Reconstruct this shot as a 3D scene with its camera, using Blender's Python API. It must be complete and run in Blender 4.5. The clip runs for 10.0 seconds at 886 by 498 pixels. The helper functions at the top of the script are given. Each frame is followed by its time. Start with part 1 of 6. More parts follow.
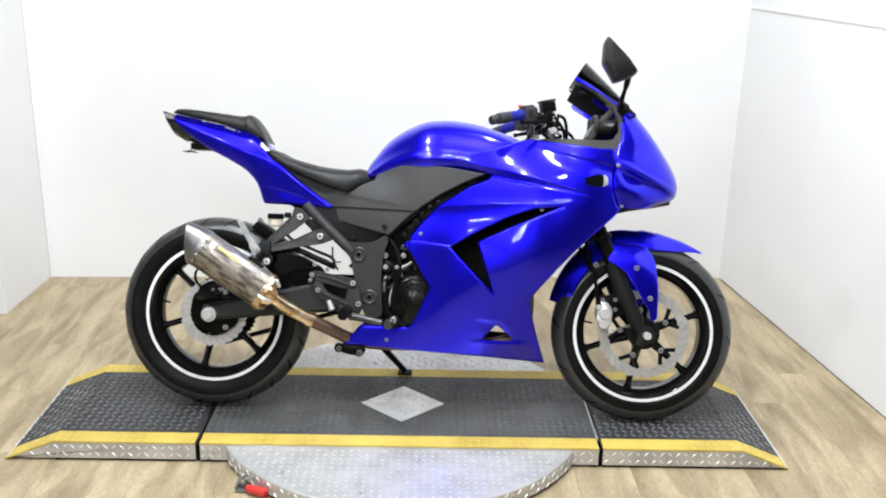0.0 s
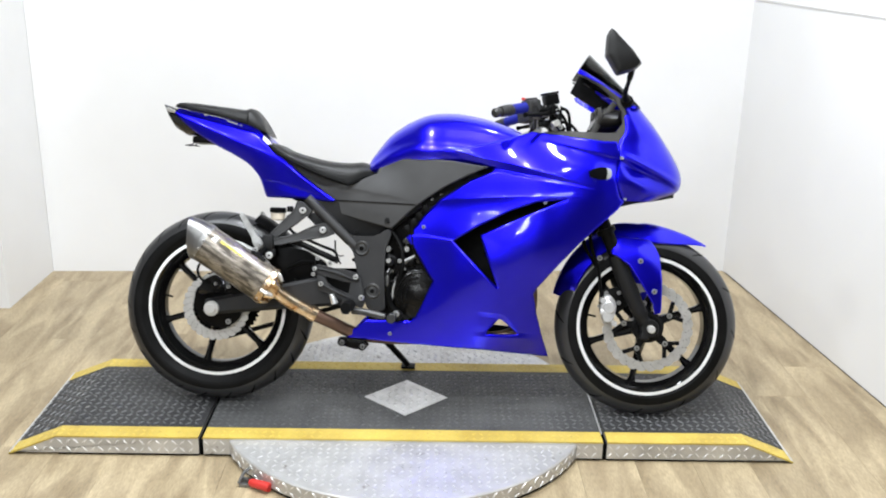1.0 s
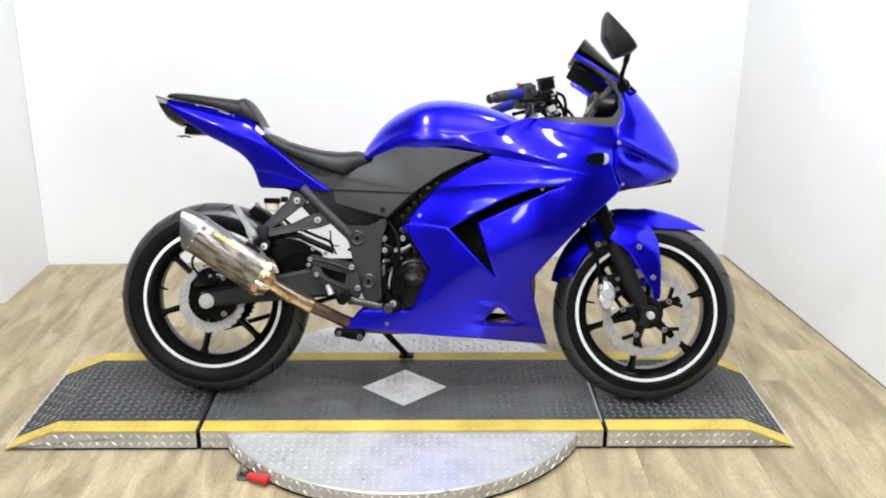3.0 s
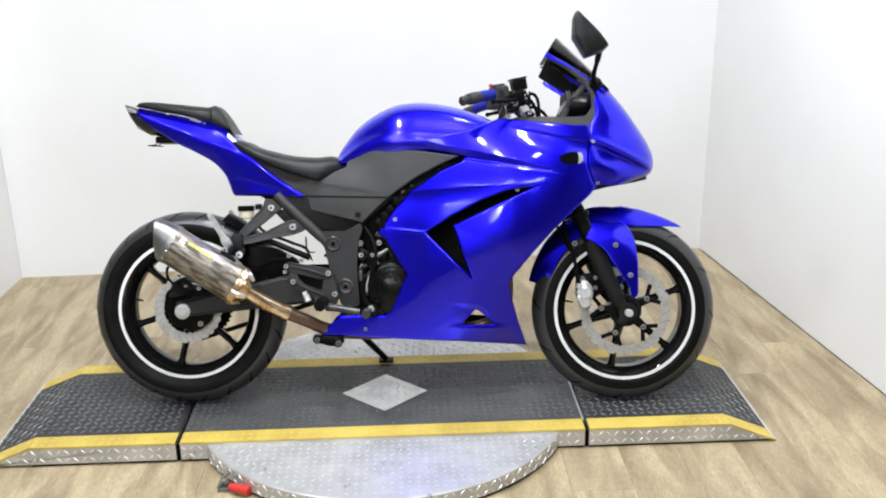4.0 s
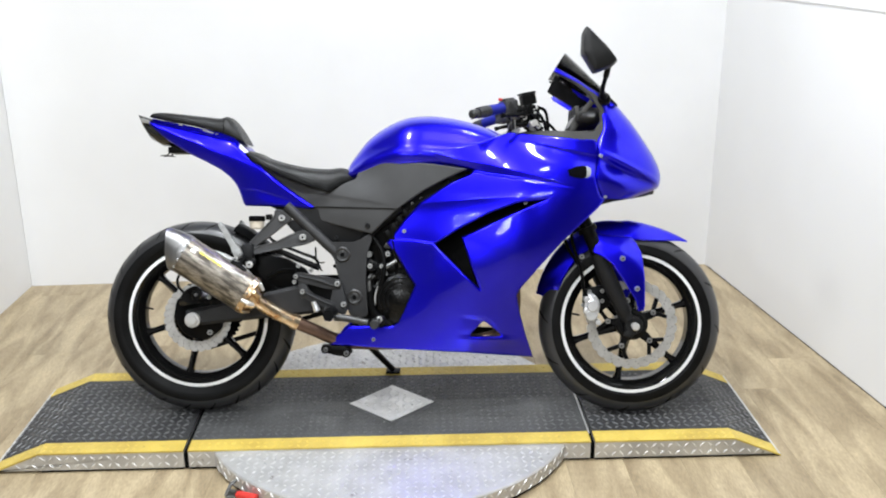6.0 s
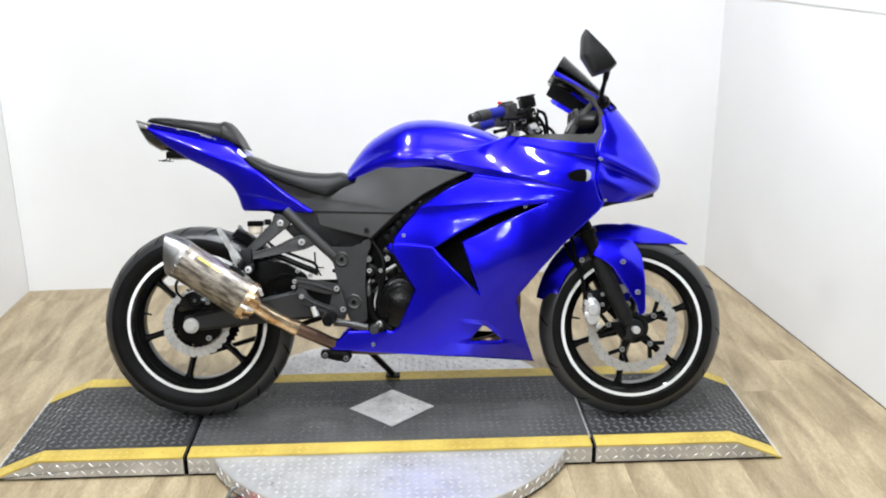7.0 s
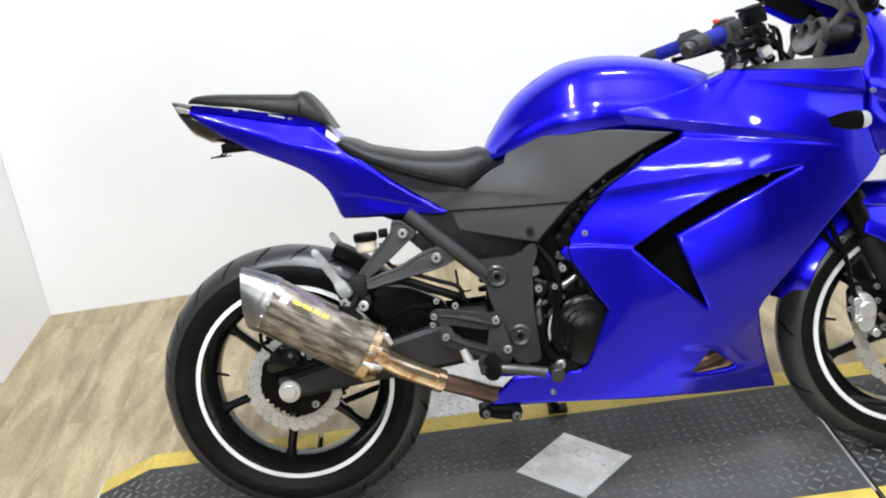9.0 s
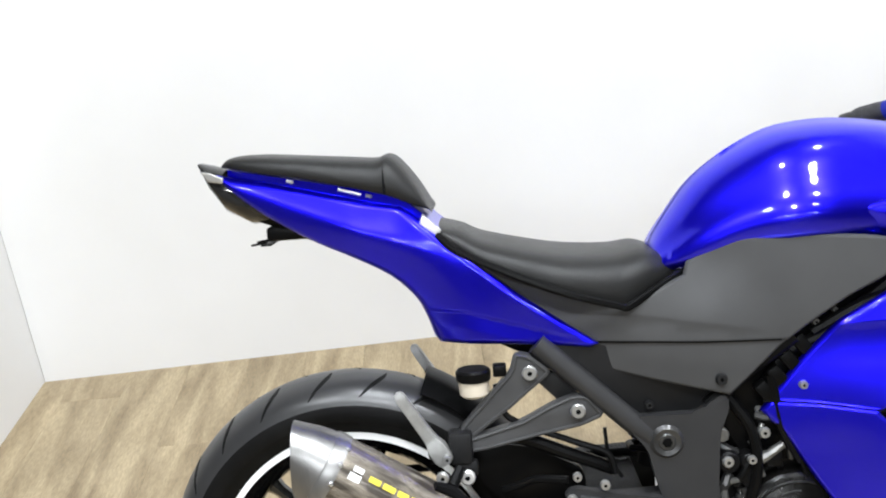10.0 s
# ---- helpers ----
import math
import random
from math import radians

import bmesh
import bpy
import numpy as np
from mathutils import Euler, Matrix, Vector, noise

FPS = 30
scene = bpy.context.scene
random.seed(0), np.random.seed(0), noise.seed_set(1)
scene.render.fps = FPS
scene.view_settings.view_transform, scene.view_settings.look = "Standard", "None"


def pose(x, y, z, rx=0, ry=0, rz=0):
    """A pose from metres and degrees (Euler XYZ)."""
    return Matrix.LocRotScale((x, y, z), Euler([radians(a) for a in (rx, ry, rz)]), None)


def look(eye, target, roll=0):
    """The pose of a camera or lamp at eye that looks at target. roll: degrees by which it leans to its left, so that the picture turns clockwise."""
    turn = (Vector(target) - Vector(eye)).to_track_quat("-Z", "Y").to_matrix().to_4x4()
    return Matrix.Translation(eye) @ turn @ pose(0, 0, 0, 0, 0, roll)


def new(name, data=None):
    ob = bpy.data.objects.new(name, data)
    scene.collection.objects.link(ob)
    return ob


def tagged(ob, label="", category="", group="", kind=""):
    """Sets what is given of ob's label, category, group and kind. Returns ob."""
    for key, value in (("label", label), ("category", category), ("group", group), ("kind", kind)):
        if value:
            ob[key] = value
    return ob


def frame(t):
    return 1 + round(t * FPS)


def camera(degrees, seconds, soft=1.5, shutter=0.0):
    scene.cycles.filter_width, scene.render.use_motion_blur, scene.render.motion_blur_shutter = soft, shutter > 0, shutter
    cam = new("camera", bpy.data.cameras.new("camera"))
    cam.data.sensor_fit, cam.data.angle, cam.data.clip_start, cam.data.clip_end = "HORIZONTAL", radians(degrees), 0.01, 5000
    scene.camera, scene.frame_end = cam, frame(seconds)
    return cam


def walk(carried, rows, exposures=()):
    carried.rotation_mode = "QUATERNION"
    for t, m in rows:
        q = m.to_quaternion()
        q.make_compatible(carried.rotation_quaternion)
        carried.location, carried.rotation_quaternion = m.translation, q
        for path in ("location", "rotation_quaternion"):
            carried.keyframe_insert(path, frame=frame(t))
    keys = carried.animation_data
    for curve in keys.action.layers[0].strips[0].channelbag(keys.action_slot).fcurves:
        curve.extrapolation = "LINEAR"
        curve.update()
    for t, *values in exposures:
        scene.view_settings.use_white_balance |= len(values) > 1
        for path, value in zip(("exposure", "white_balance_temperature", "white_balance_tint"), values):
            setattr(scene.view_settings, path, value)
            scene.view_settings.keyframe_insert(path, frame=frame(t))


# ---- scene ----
cam = camera(50.0, 10.0, soft=2.0)
PATH = [
    (0, (0.064, -2.612, 1.541), (0.103, -0.707, 0.933), 1.4),
    (0.5, (0.067, -2.604, 1.544), (0.103, -0.703, 0.924), 1.3),
    (1, (0.064, -2.602, 1.539), (0.097, -0.701, 0.917), 1.2),
    (1.5, (0.063, -2.593, 1.543), (0.093, -0.698, 0.904), 1.2),
    (2, (0.064, -2.586, 1.539), (0.09, -0.694, 0.892), 1.0),
    (2.5, (0.067, -2.581, 1.533), (0.087, -0.689, 0.885), 0.8),
    (4, (0.082, -2.556, 1.547), (0.16, -0.667, 0.894), -0.8),
    (4.5, (0.074, -2.563, 1.545), (0.152, -0.668, 0.913), 0.1),
    (5, (0.071, -2.575, 1.543), (0.143, -0.678, 0.915), 0.1),
    (5.5, (0.07, -2.584, 1.541), (0.137, -0.684, 0.919), -0.1),
    (7, (0.062, -2.568, 1.553), (0.137, -0.668, 0.931), -0.5),
    (7.3, (0.037, -2.536, 1.537), (0.121, -0.648, 0.883), -0.11),
    (7.5, (0.022, -2.508, 1.529), (0.116, -0.629, 0.852), 0.8),
    (7.7, (-0.019, -2.459, 1.521), (0.117, -0.591, 0.82), -0.53),
    (8, (-0.063, -2.329, 1.497), (0.07, -0.485, 0.733), -1.2),
    (8.2, (-0.098, -2.164, 1.483), (0.001, -0.3, 0.764), -2.21),
    (8.5, (-0.121, -1.95, 1.507), (-0.16, -0.085, 0.785), -4.7),
    (8.7, (-0.195, -1.791, 1.496), (-0.211, 0.073, 0.77), -5.33),
    (9, (-0.287, -1.581, 1.482), (-0.251, 0.252, 0.683), -6.9),
    (9.2, (-0.344, -1.44, 1.507), (-0.254, 0.394, 0.714), -6.08),
    (9.5, (-0.346, -1.201, 1.451), (-0.395, 0.651, 0.698), -7.2),
    (9.7, (-0.375, -1.037, 1.462), (-0.436, 0.802, 0.677), -6.24),
    (10, (-0.431, -0.886, 1.433), (-0.444, 0.948, 0.636), -5.5),
]
EXPOSURES = [(0, -0.08), (1, -0.08), (2.5, -0.04), (4, -0.17), (5.5, -0.18), (7, -0.12), (8.5, -0.06), (10, -0.05)]
walk(cam, [(t, look(eye, target, roll)) for t, eye, target, roll in PATH], EXPOSURES)

# ---- light: a bright room under ceiling fittings ----
CEIL = 3.25
world = bpy.data.worlds.new("world")
scene.world = world
world.use_nodes = True
world.node_tree.nodes["Background"].inputs[0].default_value = (0.95, 0.98, 1, 1)
world.node_tree.nodes["Background"].inputs[1].default_value = 0.005
# small square downlights over the bay: x, y, side, watts
# the last one is an extra fill lamp, added to brighten the left floor
SPOTS = [(0.74, -0.33, 0.20, 44), (0.92, 0.82, 0.20, 19), (-0.42, 0.06, 0.20, 48), (-0.42, -1.30, 0.20, 60), (0.74, -1.48, 0.20, 14), (-1.45, -0.75, 0.20, 36)]
# three-tube fittings over the showroom: x, y, watts of each tube
TROFFERS = [(-1.92, -4.0, 30), (-0.66, -4.0, 26), (0.9, -4.6, 9), (-1.5, -6.4, 26), (0.8, -6.8, 8)]
TUBE, TUBE_GAP = 1.16, 0.19


def lamp(x, y, lx, ly, watts):
    light = bpy.data.lights.new("ceiling_lamp", "AREA")
    light.shape, light.size, light.size_y = ("DISK" if lx == ly else "RECTANGLE"), lx, ly
    light.energy, light.color = watts, (0.905, 0.953, 1.0)
    new("ceiling_lamp", light).matrix_world = pose(x, y, CEIL - 0.085)


for x, y, side, watts in SPOTS:
    lamp(x, y, side, side, watts)
for x, y, watts in TROFFERS:
    for k in (-1, 0, 1):
        lamp(x, y + k * TUBE_GAP, TUBE, 0.05, watts)


# ---- materials ----
def mat(name, a, b=None, rough=0.5, metal=0.0, scale=8.0, stretch=(1, 1, 1), bump=0.0, bump_scale=60.0, coat=0.0,
        rough_var=0.1, per_object=0.0, per_island=0.0, detail=6.0, spec=0.5, coat_rough=0.10):
    m = bpy.data.materials.new(name)
    m.use_nodes = True
    nt = m.node_tree
    bs = nt.nodes["Principled BSDF"]
    add = nt.nodes.new
    b = b or tuple(c * 0.8 for c in a)
    tc = add("ShaderNodeTexCoord")
    mp = add("ShaderNodeMapping")
    mp.inputs["Scale"].default_value = stretch
    nt.links.new(tc.outputs["Object"], mp.inputs[0])
    n = add("ShaderNodeTexNoise")
    n.inputs["Scale"].default_value, n.inputs["Detail"].default_value = scale, detail
    nt.links.new(mp.outputs[0], n.inputs["Vector"])
    ramp = add("ShaderNodeMapRange")
    ramp.inputs[1].default_value, ramp.inputs[2].default_value = 0.3, 0.7
    nt.links.new(n.outputs[0], ramp.inputs[0])
    mix = add("ShaderNodeMix")
    mix.data_type = "RGBA"
    mix.inputs[6].default_value, mix.inputs[7].default_value = (*a, 1), (*b, 1)
    nt.links.new(ramp.outputs[0], mix.inputs[0])
    out = mix.outputs[2]
    if per_object or per_island:
        hsv = add("ShaderNodeHueSaturation")
        if per_object:
            rnd = add("ShaderNodeObjectInfo").outputs["Random"]
        else:
            rnd = add("ShaderNodeNewGeometry").outputs["Random Per Island"]
        mr = add("ShaderNodeMapRange")
        k = per_object or per_island
        mr.inputs[3].default_value, mr.inputs[4].default_value = 1 - k, 1 + k
        nt.links.new(rnd, mr.inputs[0])
        nt.links.new(mr.outputs[0], hsv.inputs["Value"])
        nt.links.new(out, hsv.inputs["Color"])
        out = hsv.outputs[0]
    nt.links.new(out, bs.inputs["Base Color"])
    fine = add("ShaderNodeTexNoise")
    fine.inputs["Scale"].default_value, fine.inputs["Detail"].default_value = bump_scale, 4.0
    nt.links.new(mp.outputs[0], fine.inputs["Vector"])
    rr = add("ShaderNodeMapRange")
    rr.inputs[3].default_value, rr.inputs[4].default_value = max(rough - rough_var, 0.02), min(rough + rough_var, 1)
    nt.links.new(n.outputs[0], rr.inputs[0])
    nt.links.new(rr.outputs[0], bs.inputs["Roughness"])
    bs.inputs["Metallic"].default_value = metal
    bs.inputs["Specular IOR Level"].default_value = spec
    bs.inputs["Coat Weight"].default_value, bs.inputs["Coat Roughness"].default_value = coat, coat_rough
    if bump:
        bp = add("ShaderNodeBump")
        bp.inputs["Strength"].default_value, bp.inputs["Distance"].default_value = bump, 0.002
        nt.links.new(fine.outputs[0], bp.inputs["Height"])
        nt.links.new(bp.outputs[0], bs.inputs["Normal"])
    return m


WALL = mat("white_wall_paint", (0.80, 0.80, 0.80), (0.745, 0.74, 0.73), 0.7, scale=1.5, bump=0.08, bump_scale=120, spec=0.3)
# slightly greyer in broad soft patches
MOTTLED = mat("mottled_wall_paint", (0.80, 0.80, 0.80), (0.72, 0.715, 0.705), 0.7, scale=0.8, bump=0.08, bump_scale=120, spec=0.3, detail=3)
CEILING = mat("ceiling_paint", (0.13, 0.13, 0.135), (0.10, 0.10, 0.105), 0.9, scale=2)
FITTING = mat("white_fitting_enamel", (0.8, 0.8, 0.79), (0.75, 0.75, 0.74), 0.4, scale=6)
FARWALL = mat("unseen_wall_grey", (0.22, 0.22, 0.22), (0.18, 0.18, 0.18), 0.8, scale=1.5)
SUBFLOOR = mat("joint_brown", (0.40, 0.33, 0.24), (0.33, 0.27, 0.19), 0.8)
PLATE = mat("bare_tread_plate", (0.66, 0.655, 0.645), (0.47, 0.464, 0.455), 0.50, 0.65, scale=11, bump=0.3, bump_scale=160)
GRIT = mat("dark_grey_coating", (0.040, 0.040, 0.041), (0.024, 0.024, 0.025), 0.5, 0.1, scale=7, bump=0.5, bump_scale=900)
YELLOW = mat("yellow_edge_paint", (0.60, 0.455, 0.10), (0.44, 0.315, 0.065), 0.45, scale=9, bump=0.3, bump_scale=500, spec=0.3)
BLACK_GAP = mat("gap_black", (0.004, 0.004, 0.004), rough=0.8, spec=0.03)
BLUE = mat("candy_blue_paint", (0.012, 0.007, 0.80), (0.008, 0.005, 0.68), 0.31, 0.95, scale=5, coat=0.6, coat_rough=0.05, rough_var=0.04, spec=0.3)
COVERGREY = mat("matte_grey_plastic", (0.052, 0.052, 0.0525), (0.041, 0.041, 0.0415), 0.55, scale=9, bump=0.25, bump_scale=1500, spec=0.22)
MATTE = mat("matte_black_plastic", (0.009, 0.009, 0.0095), (0.006, 0.006, 0.0065), 0.55, scale=14, bump=0.25, bump_scale=1500, spec=0.22)
DARK = mat("satin_black", (0.004, 0.004, 0.0042), (0.0025, 0.0025, 0.0025), 0.36, scale=20, bump=0.05, bump_scale=300, spec=0.08)
GLOSS = mat("gloss_black", (0.004, 0.004, 0.004), (0.006, 0.006, 0.006), 0.12, scale=20, coat=0.6, spec=0.3)
VINYL = mat("black_vinyl", (0.010, 0.010, 0.0098), (0.006, 0.006, 0.0058), 0.38, scale=10, bump=0.3, bump_scale=900, spec=0.32)
RUBBER = mat("tyre_rubber", (0.003, 0.003, 0.003), (0.0065, 0.0065, 0.0065), 0.5, scale=16, bump=0.15, bump_scale=300, spec=0.10)
STRIPE = mat("white_rim_tape", (0.82, 0.82, 0.82), (0.74, 0.74, 0.74), 0.35)
STEEL = mat("brushed_steel", (0.74, 0.73, 0.71), (0.6, 0.59, 0.57), 0.3, 0.55, scale=30)
CHROME = mat("bright_bolt", (0.50, 0.50, 0.49), (0.36, 0.36, 0.35), 0.28, 0.75)
GREYCAST = mat("grey_cast_metal", (0.008, 0.008, 0.0085), (0.004, 0.004, 0.0045), 0.34, 0.3, scale=25, bump=0.2, bump_scale=500, spec=0.15)
GREYBOLT = mat("dull_bolt", (0.22, 0.22, 0.21), (0.12, 0.12, 0.12), 0.35, 0.7, scale=40)
RED = mat("red_rubber", (0.62, 0.04, 0.03), (0.5, 0.03, 0.025), 0.45)


# ---- mesh helpers ----
def part(name, bm, material, parent=None, label="", sharp=35.0, smooth=True):
    me = bpy.data.meshes.new(name)
    bmesh.ops.recalc_face_normals(bm, faces=bm.faces)
    for f in bm.faces:
        f.smooth = smooth
    bm.to_mesh(me)
    bm.free()
    if smooth:
        me.set_sharp_from_angle(angle=radians(sharp))
    me.materials.append(material)
    if "curve_x" in me.attributes:
        # panels keep the smooth direction of their form
        q = np.zeros((3, len(me.vertices)))
        for k, axis in enumerate("xyz"):
            me.attributes["curve_" + axis].data.foreach_get("value", q[k])
        me.normals_split_custom_set_from_vertices(q.T.tolist())
    ob = new(name, me)
    if parent:
        ob.parent = parent
    return tagged(ob, label)


def again(ob, name, m, parent=None):
    """Another part on the same mesh."""
    twin = new(name, ob.data)
    twin.parent = parent or ob.parent
    twin.matrix_basis = m
    return twin


def box(bm, lo, hi, bevel=0.0, m=None):
    r = bmesh.ops.create_cube(bm, size=1)
    vs = r["verts"]
    c = [(a + b) / 2 for a, b in zip(lo, hi)]
    for v in vs:
        v.co = Vector([c[i] + v.co[i] * (hi[i] - lo[i]) for i in range(3)])
    if bevel:
        es = list({e for v in vs for e in v.link_edges})
        r2 = bmesh.ops.bevel(bm, geom=es, offset=bevel, segments=2, profile=0.5, affect="EDGES")
        vs = list({v for f in r2["faces"] for v in f.verts} | {v for v in vs if v.is_valid})
    if m is not None:
        bmesh.ops.transform(bm, matrix=m, verts=vs)
    return bm


def loft(bm, rings, cap=True, closed=True):
    rows = [[bm.verts.new(p) for p in ring] for ring in rings]
    n = len(rows[0])
    for a, b in zip(rows, rows[1:]):
        for i in range(n if closed else n - 1):
            j = (i + 1) % n
            bm.faces.new((a[i], a[j], b[j], b[i]))
    if cap and closed:
        bm.faces.new(rows[0][::-1])
        bm.faces.new(rows[-1])
    return bm


def spline(pts, n=6):
    """Catmull-Rom through the points."""
    P = [Vector(p) for p in pts]
    P = [P[0] * 2 - P[1]] + P + [P[-1] * 2 - P[-2]]
    out = []
    for i in range(1, len(P) - 2):
        a, b, c, d = P[i - 1:i + 3]
        for k in range(n):
            t = k / n
            out.append(0.5 * (2 * b + (c - a) * t + (2 * a - 5 * b + 4 * c - d) * t * t + (3 * b - a - 3 * c + d) * t ** 3))
    out.append(P[-2].copy())
    return out


def tube(bm, pts, r, segs=10, smooth=0, flat=1.0):
    P = spline(pts, smooth) if smooth else [Vector(p) for p in pts]
    rings, side = [], None
    for i, p in enumerate(P):
        d = (P[min(i + 1, len(P) - 1)] - P[max(i - 1, 0)]).normalized()
        if side is None:
            side = d.cross(Vector((0.13, 1, 0.21))).normalized()
        side = (side - d * side.dot(d)).normalized()
        up = d.cross(side)
        rad = r[min(i * len(r) // len(P), len(r) - 1)] if isinstance(r, (list, tuple)) else r
        rings.append([p + side * rad * math.cos(a) + up * rad * flat * math.sin(a) for a in [2 * math.pi * k / segs for k in range(segs)]])
    return loft(bm, rings)


def lathe(bm, profile, segs=64, closed=False, c=(0, 0, 0)):
    """Profile of (radius, y) turned about the y axis through c."""
    rings = []
    for k in range(segs):
        a = 2 * math.pi * k / segs
        rings.append([Vector((c[0] + r * math.cos(a), c[1] + y, c[2] + r * math.sin(a))) for r, y in profile])
    rows = [[bm.verts.new(p) for p in ring] for ring in rings]
    n = len(profile)
    for k in range(segs):
        a, b = rows[k], rows[(k + 1) % segs]
        for i in range(n if closed else n - 1):
            j = (i + 1) % n
            bm.faces.new((a[i], a[j], b[j], b[i]))
    bmesh.ops.remove_doubles(bm, verts=bm.verts, dist=1e-6)
    return bm


def disc(bm, c, r, depth, axis="y", segs=20, bevel=0.15):
    """A short round boss centred on c."""
    h, e = depth / 2, min(r, depth) * bevel
    lathe(bm, [(0, -h), (r - e, -h), (r, -h + e), (r, h - e), (r - e, h), (0, h)], segs, c=c)
    return bm


def inside(x, z, poly):
    hit = np.zeros(np.shape(x), bool)
    for (x0, z0), (x1, z1) in zip(poly, poly[1:] + poly[:1]):
        cross = (z0 > z) != (z1 > z)
        with np.errstate(divide="ignore", invalid="ignore"):
            xi = (x1 - x0) * (z - z0) / (z1 - z0 if z1 != z0 else 1e-9) + x0
        hit ^= cross & (x < xi)
    return hit


def seg_dist(x, z, a, b):
    ax, az, bx, bz = *a, *b
    L = (bx - ax) ** 2 + (bz - az) ** 2 or 1e-12
    t = np.clip(((x - ax) * (bx - ax) + (z - az) * (bz - az)) / L, 0, 1)
    return np.hypot(x - ax - t * (bx - ax), z - az - t * (bz - az))


def line_dist(x, z, pts, closed=False):
    pairs = list(zip(pts, pts[1:] + (pts[:1] if closed else [])))
    return np.min([seg_dist(x, z, a, b) for a, b in pairs if a != b], axis=0)


def round_poly(pts, r, n=4):
    """Polygon with its corners rounded by about r."""
    out = []
    for i, p in enumerate(pts):
        p, a, b = Vector(p), Vector(pts[i - 1]), Vector(pts[(i + 1) % len(pts)])
        da, db = (a - p), (b - p)
        k = min(r, da.length * 0.45, db.length * 0.45)
        s, e = p + da.normalized() * k, p + db.normalized() * k
        for j in range(n + 1):
            t = j / n
            q = s * (1 - t) ** 2 + p * 2 * t * (1 - t) + e * t * t
            out.append((q.x, q.y))
    return out


def inset(poly, d):
    """The closed polygon moved inwards by d."""
    n = len(poly)
    area = sum(p[0] * q[1] - q[0] * p[1] for p, q in zip(poly, poly[1:] + poly[:1]))
    sgn = 1 if area > 0 else -1
    out = []
    for i in range(n):
        a, p, b = Vector(poly[i - 1]), Vector(poly[i]), Vector(poly[(i + 1) % n])
        d0, d1 = (p - a).normalized(), (b - p).normalized()
        n0, n1 = Vector((-d0.y, d0.x)) * sgn, Vector((-d1.y, d1.x)) * sgn
        m = n0 + n1
        m = m * (1 / max(m.dot(n0), 0.45))
        q = p + m * d
        out.append((q.x, q.y))
    return out


def guards(line, *drops):
    """Pairs of lines that hold a fold at each drop below the line."""
    return [[(x, z - d + q) for x, z in line] for d in drops for q in (0.0029, -0.0029)]


def shifted(line, dz):
    return [(x, z + dz) for x, z in line]


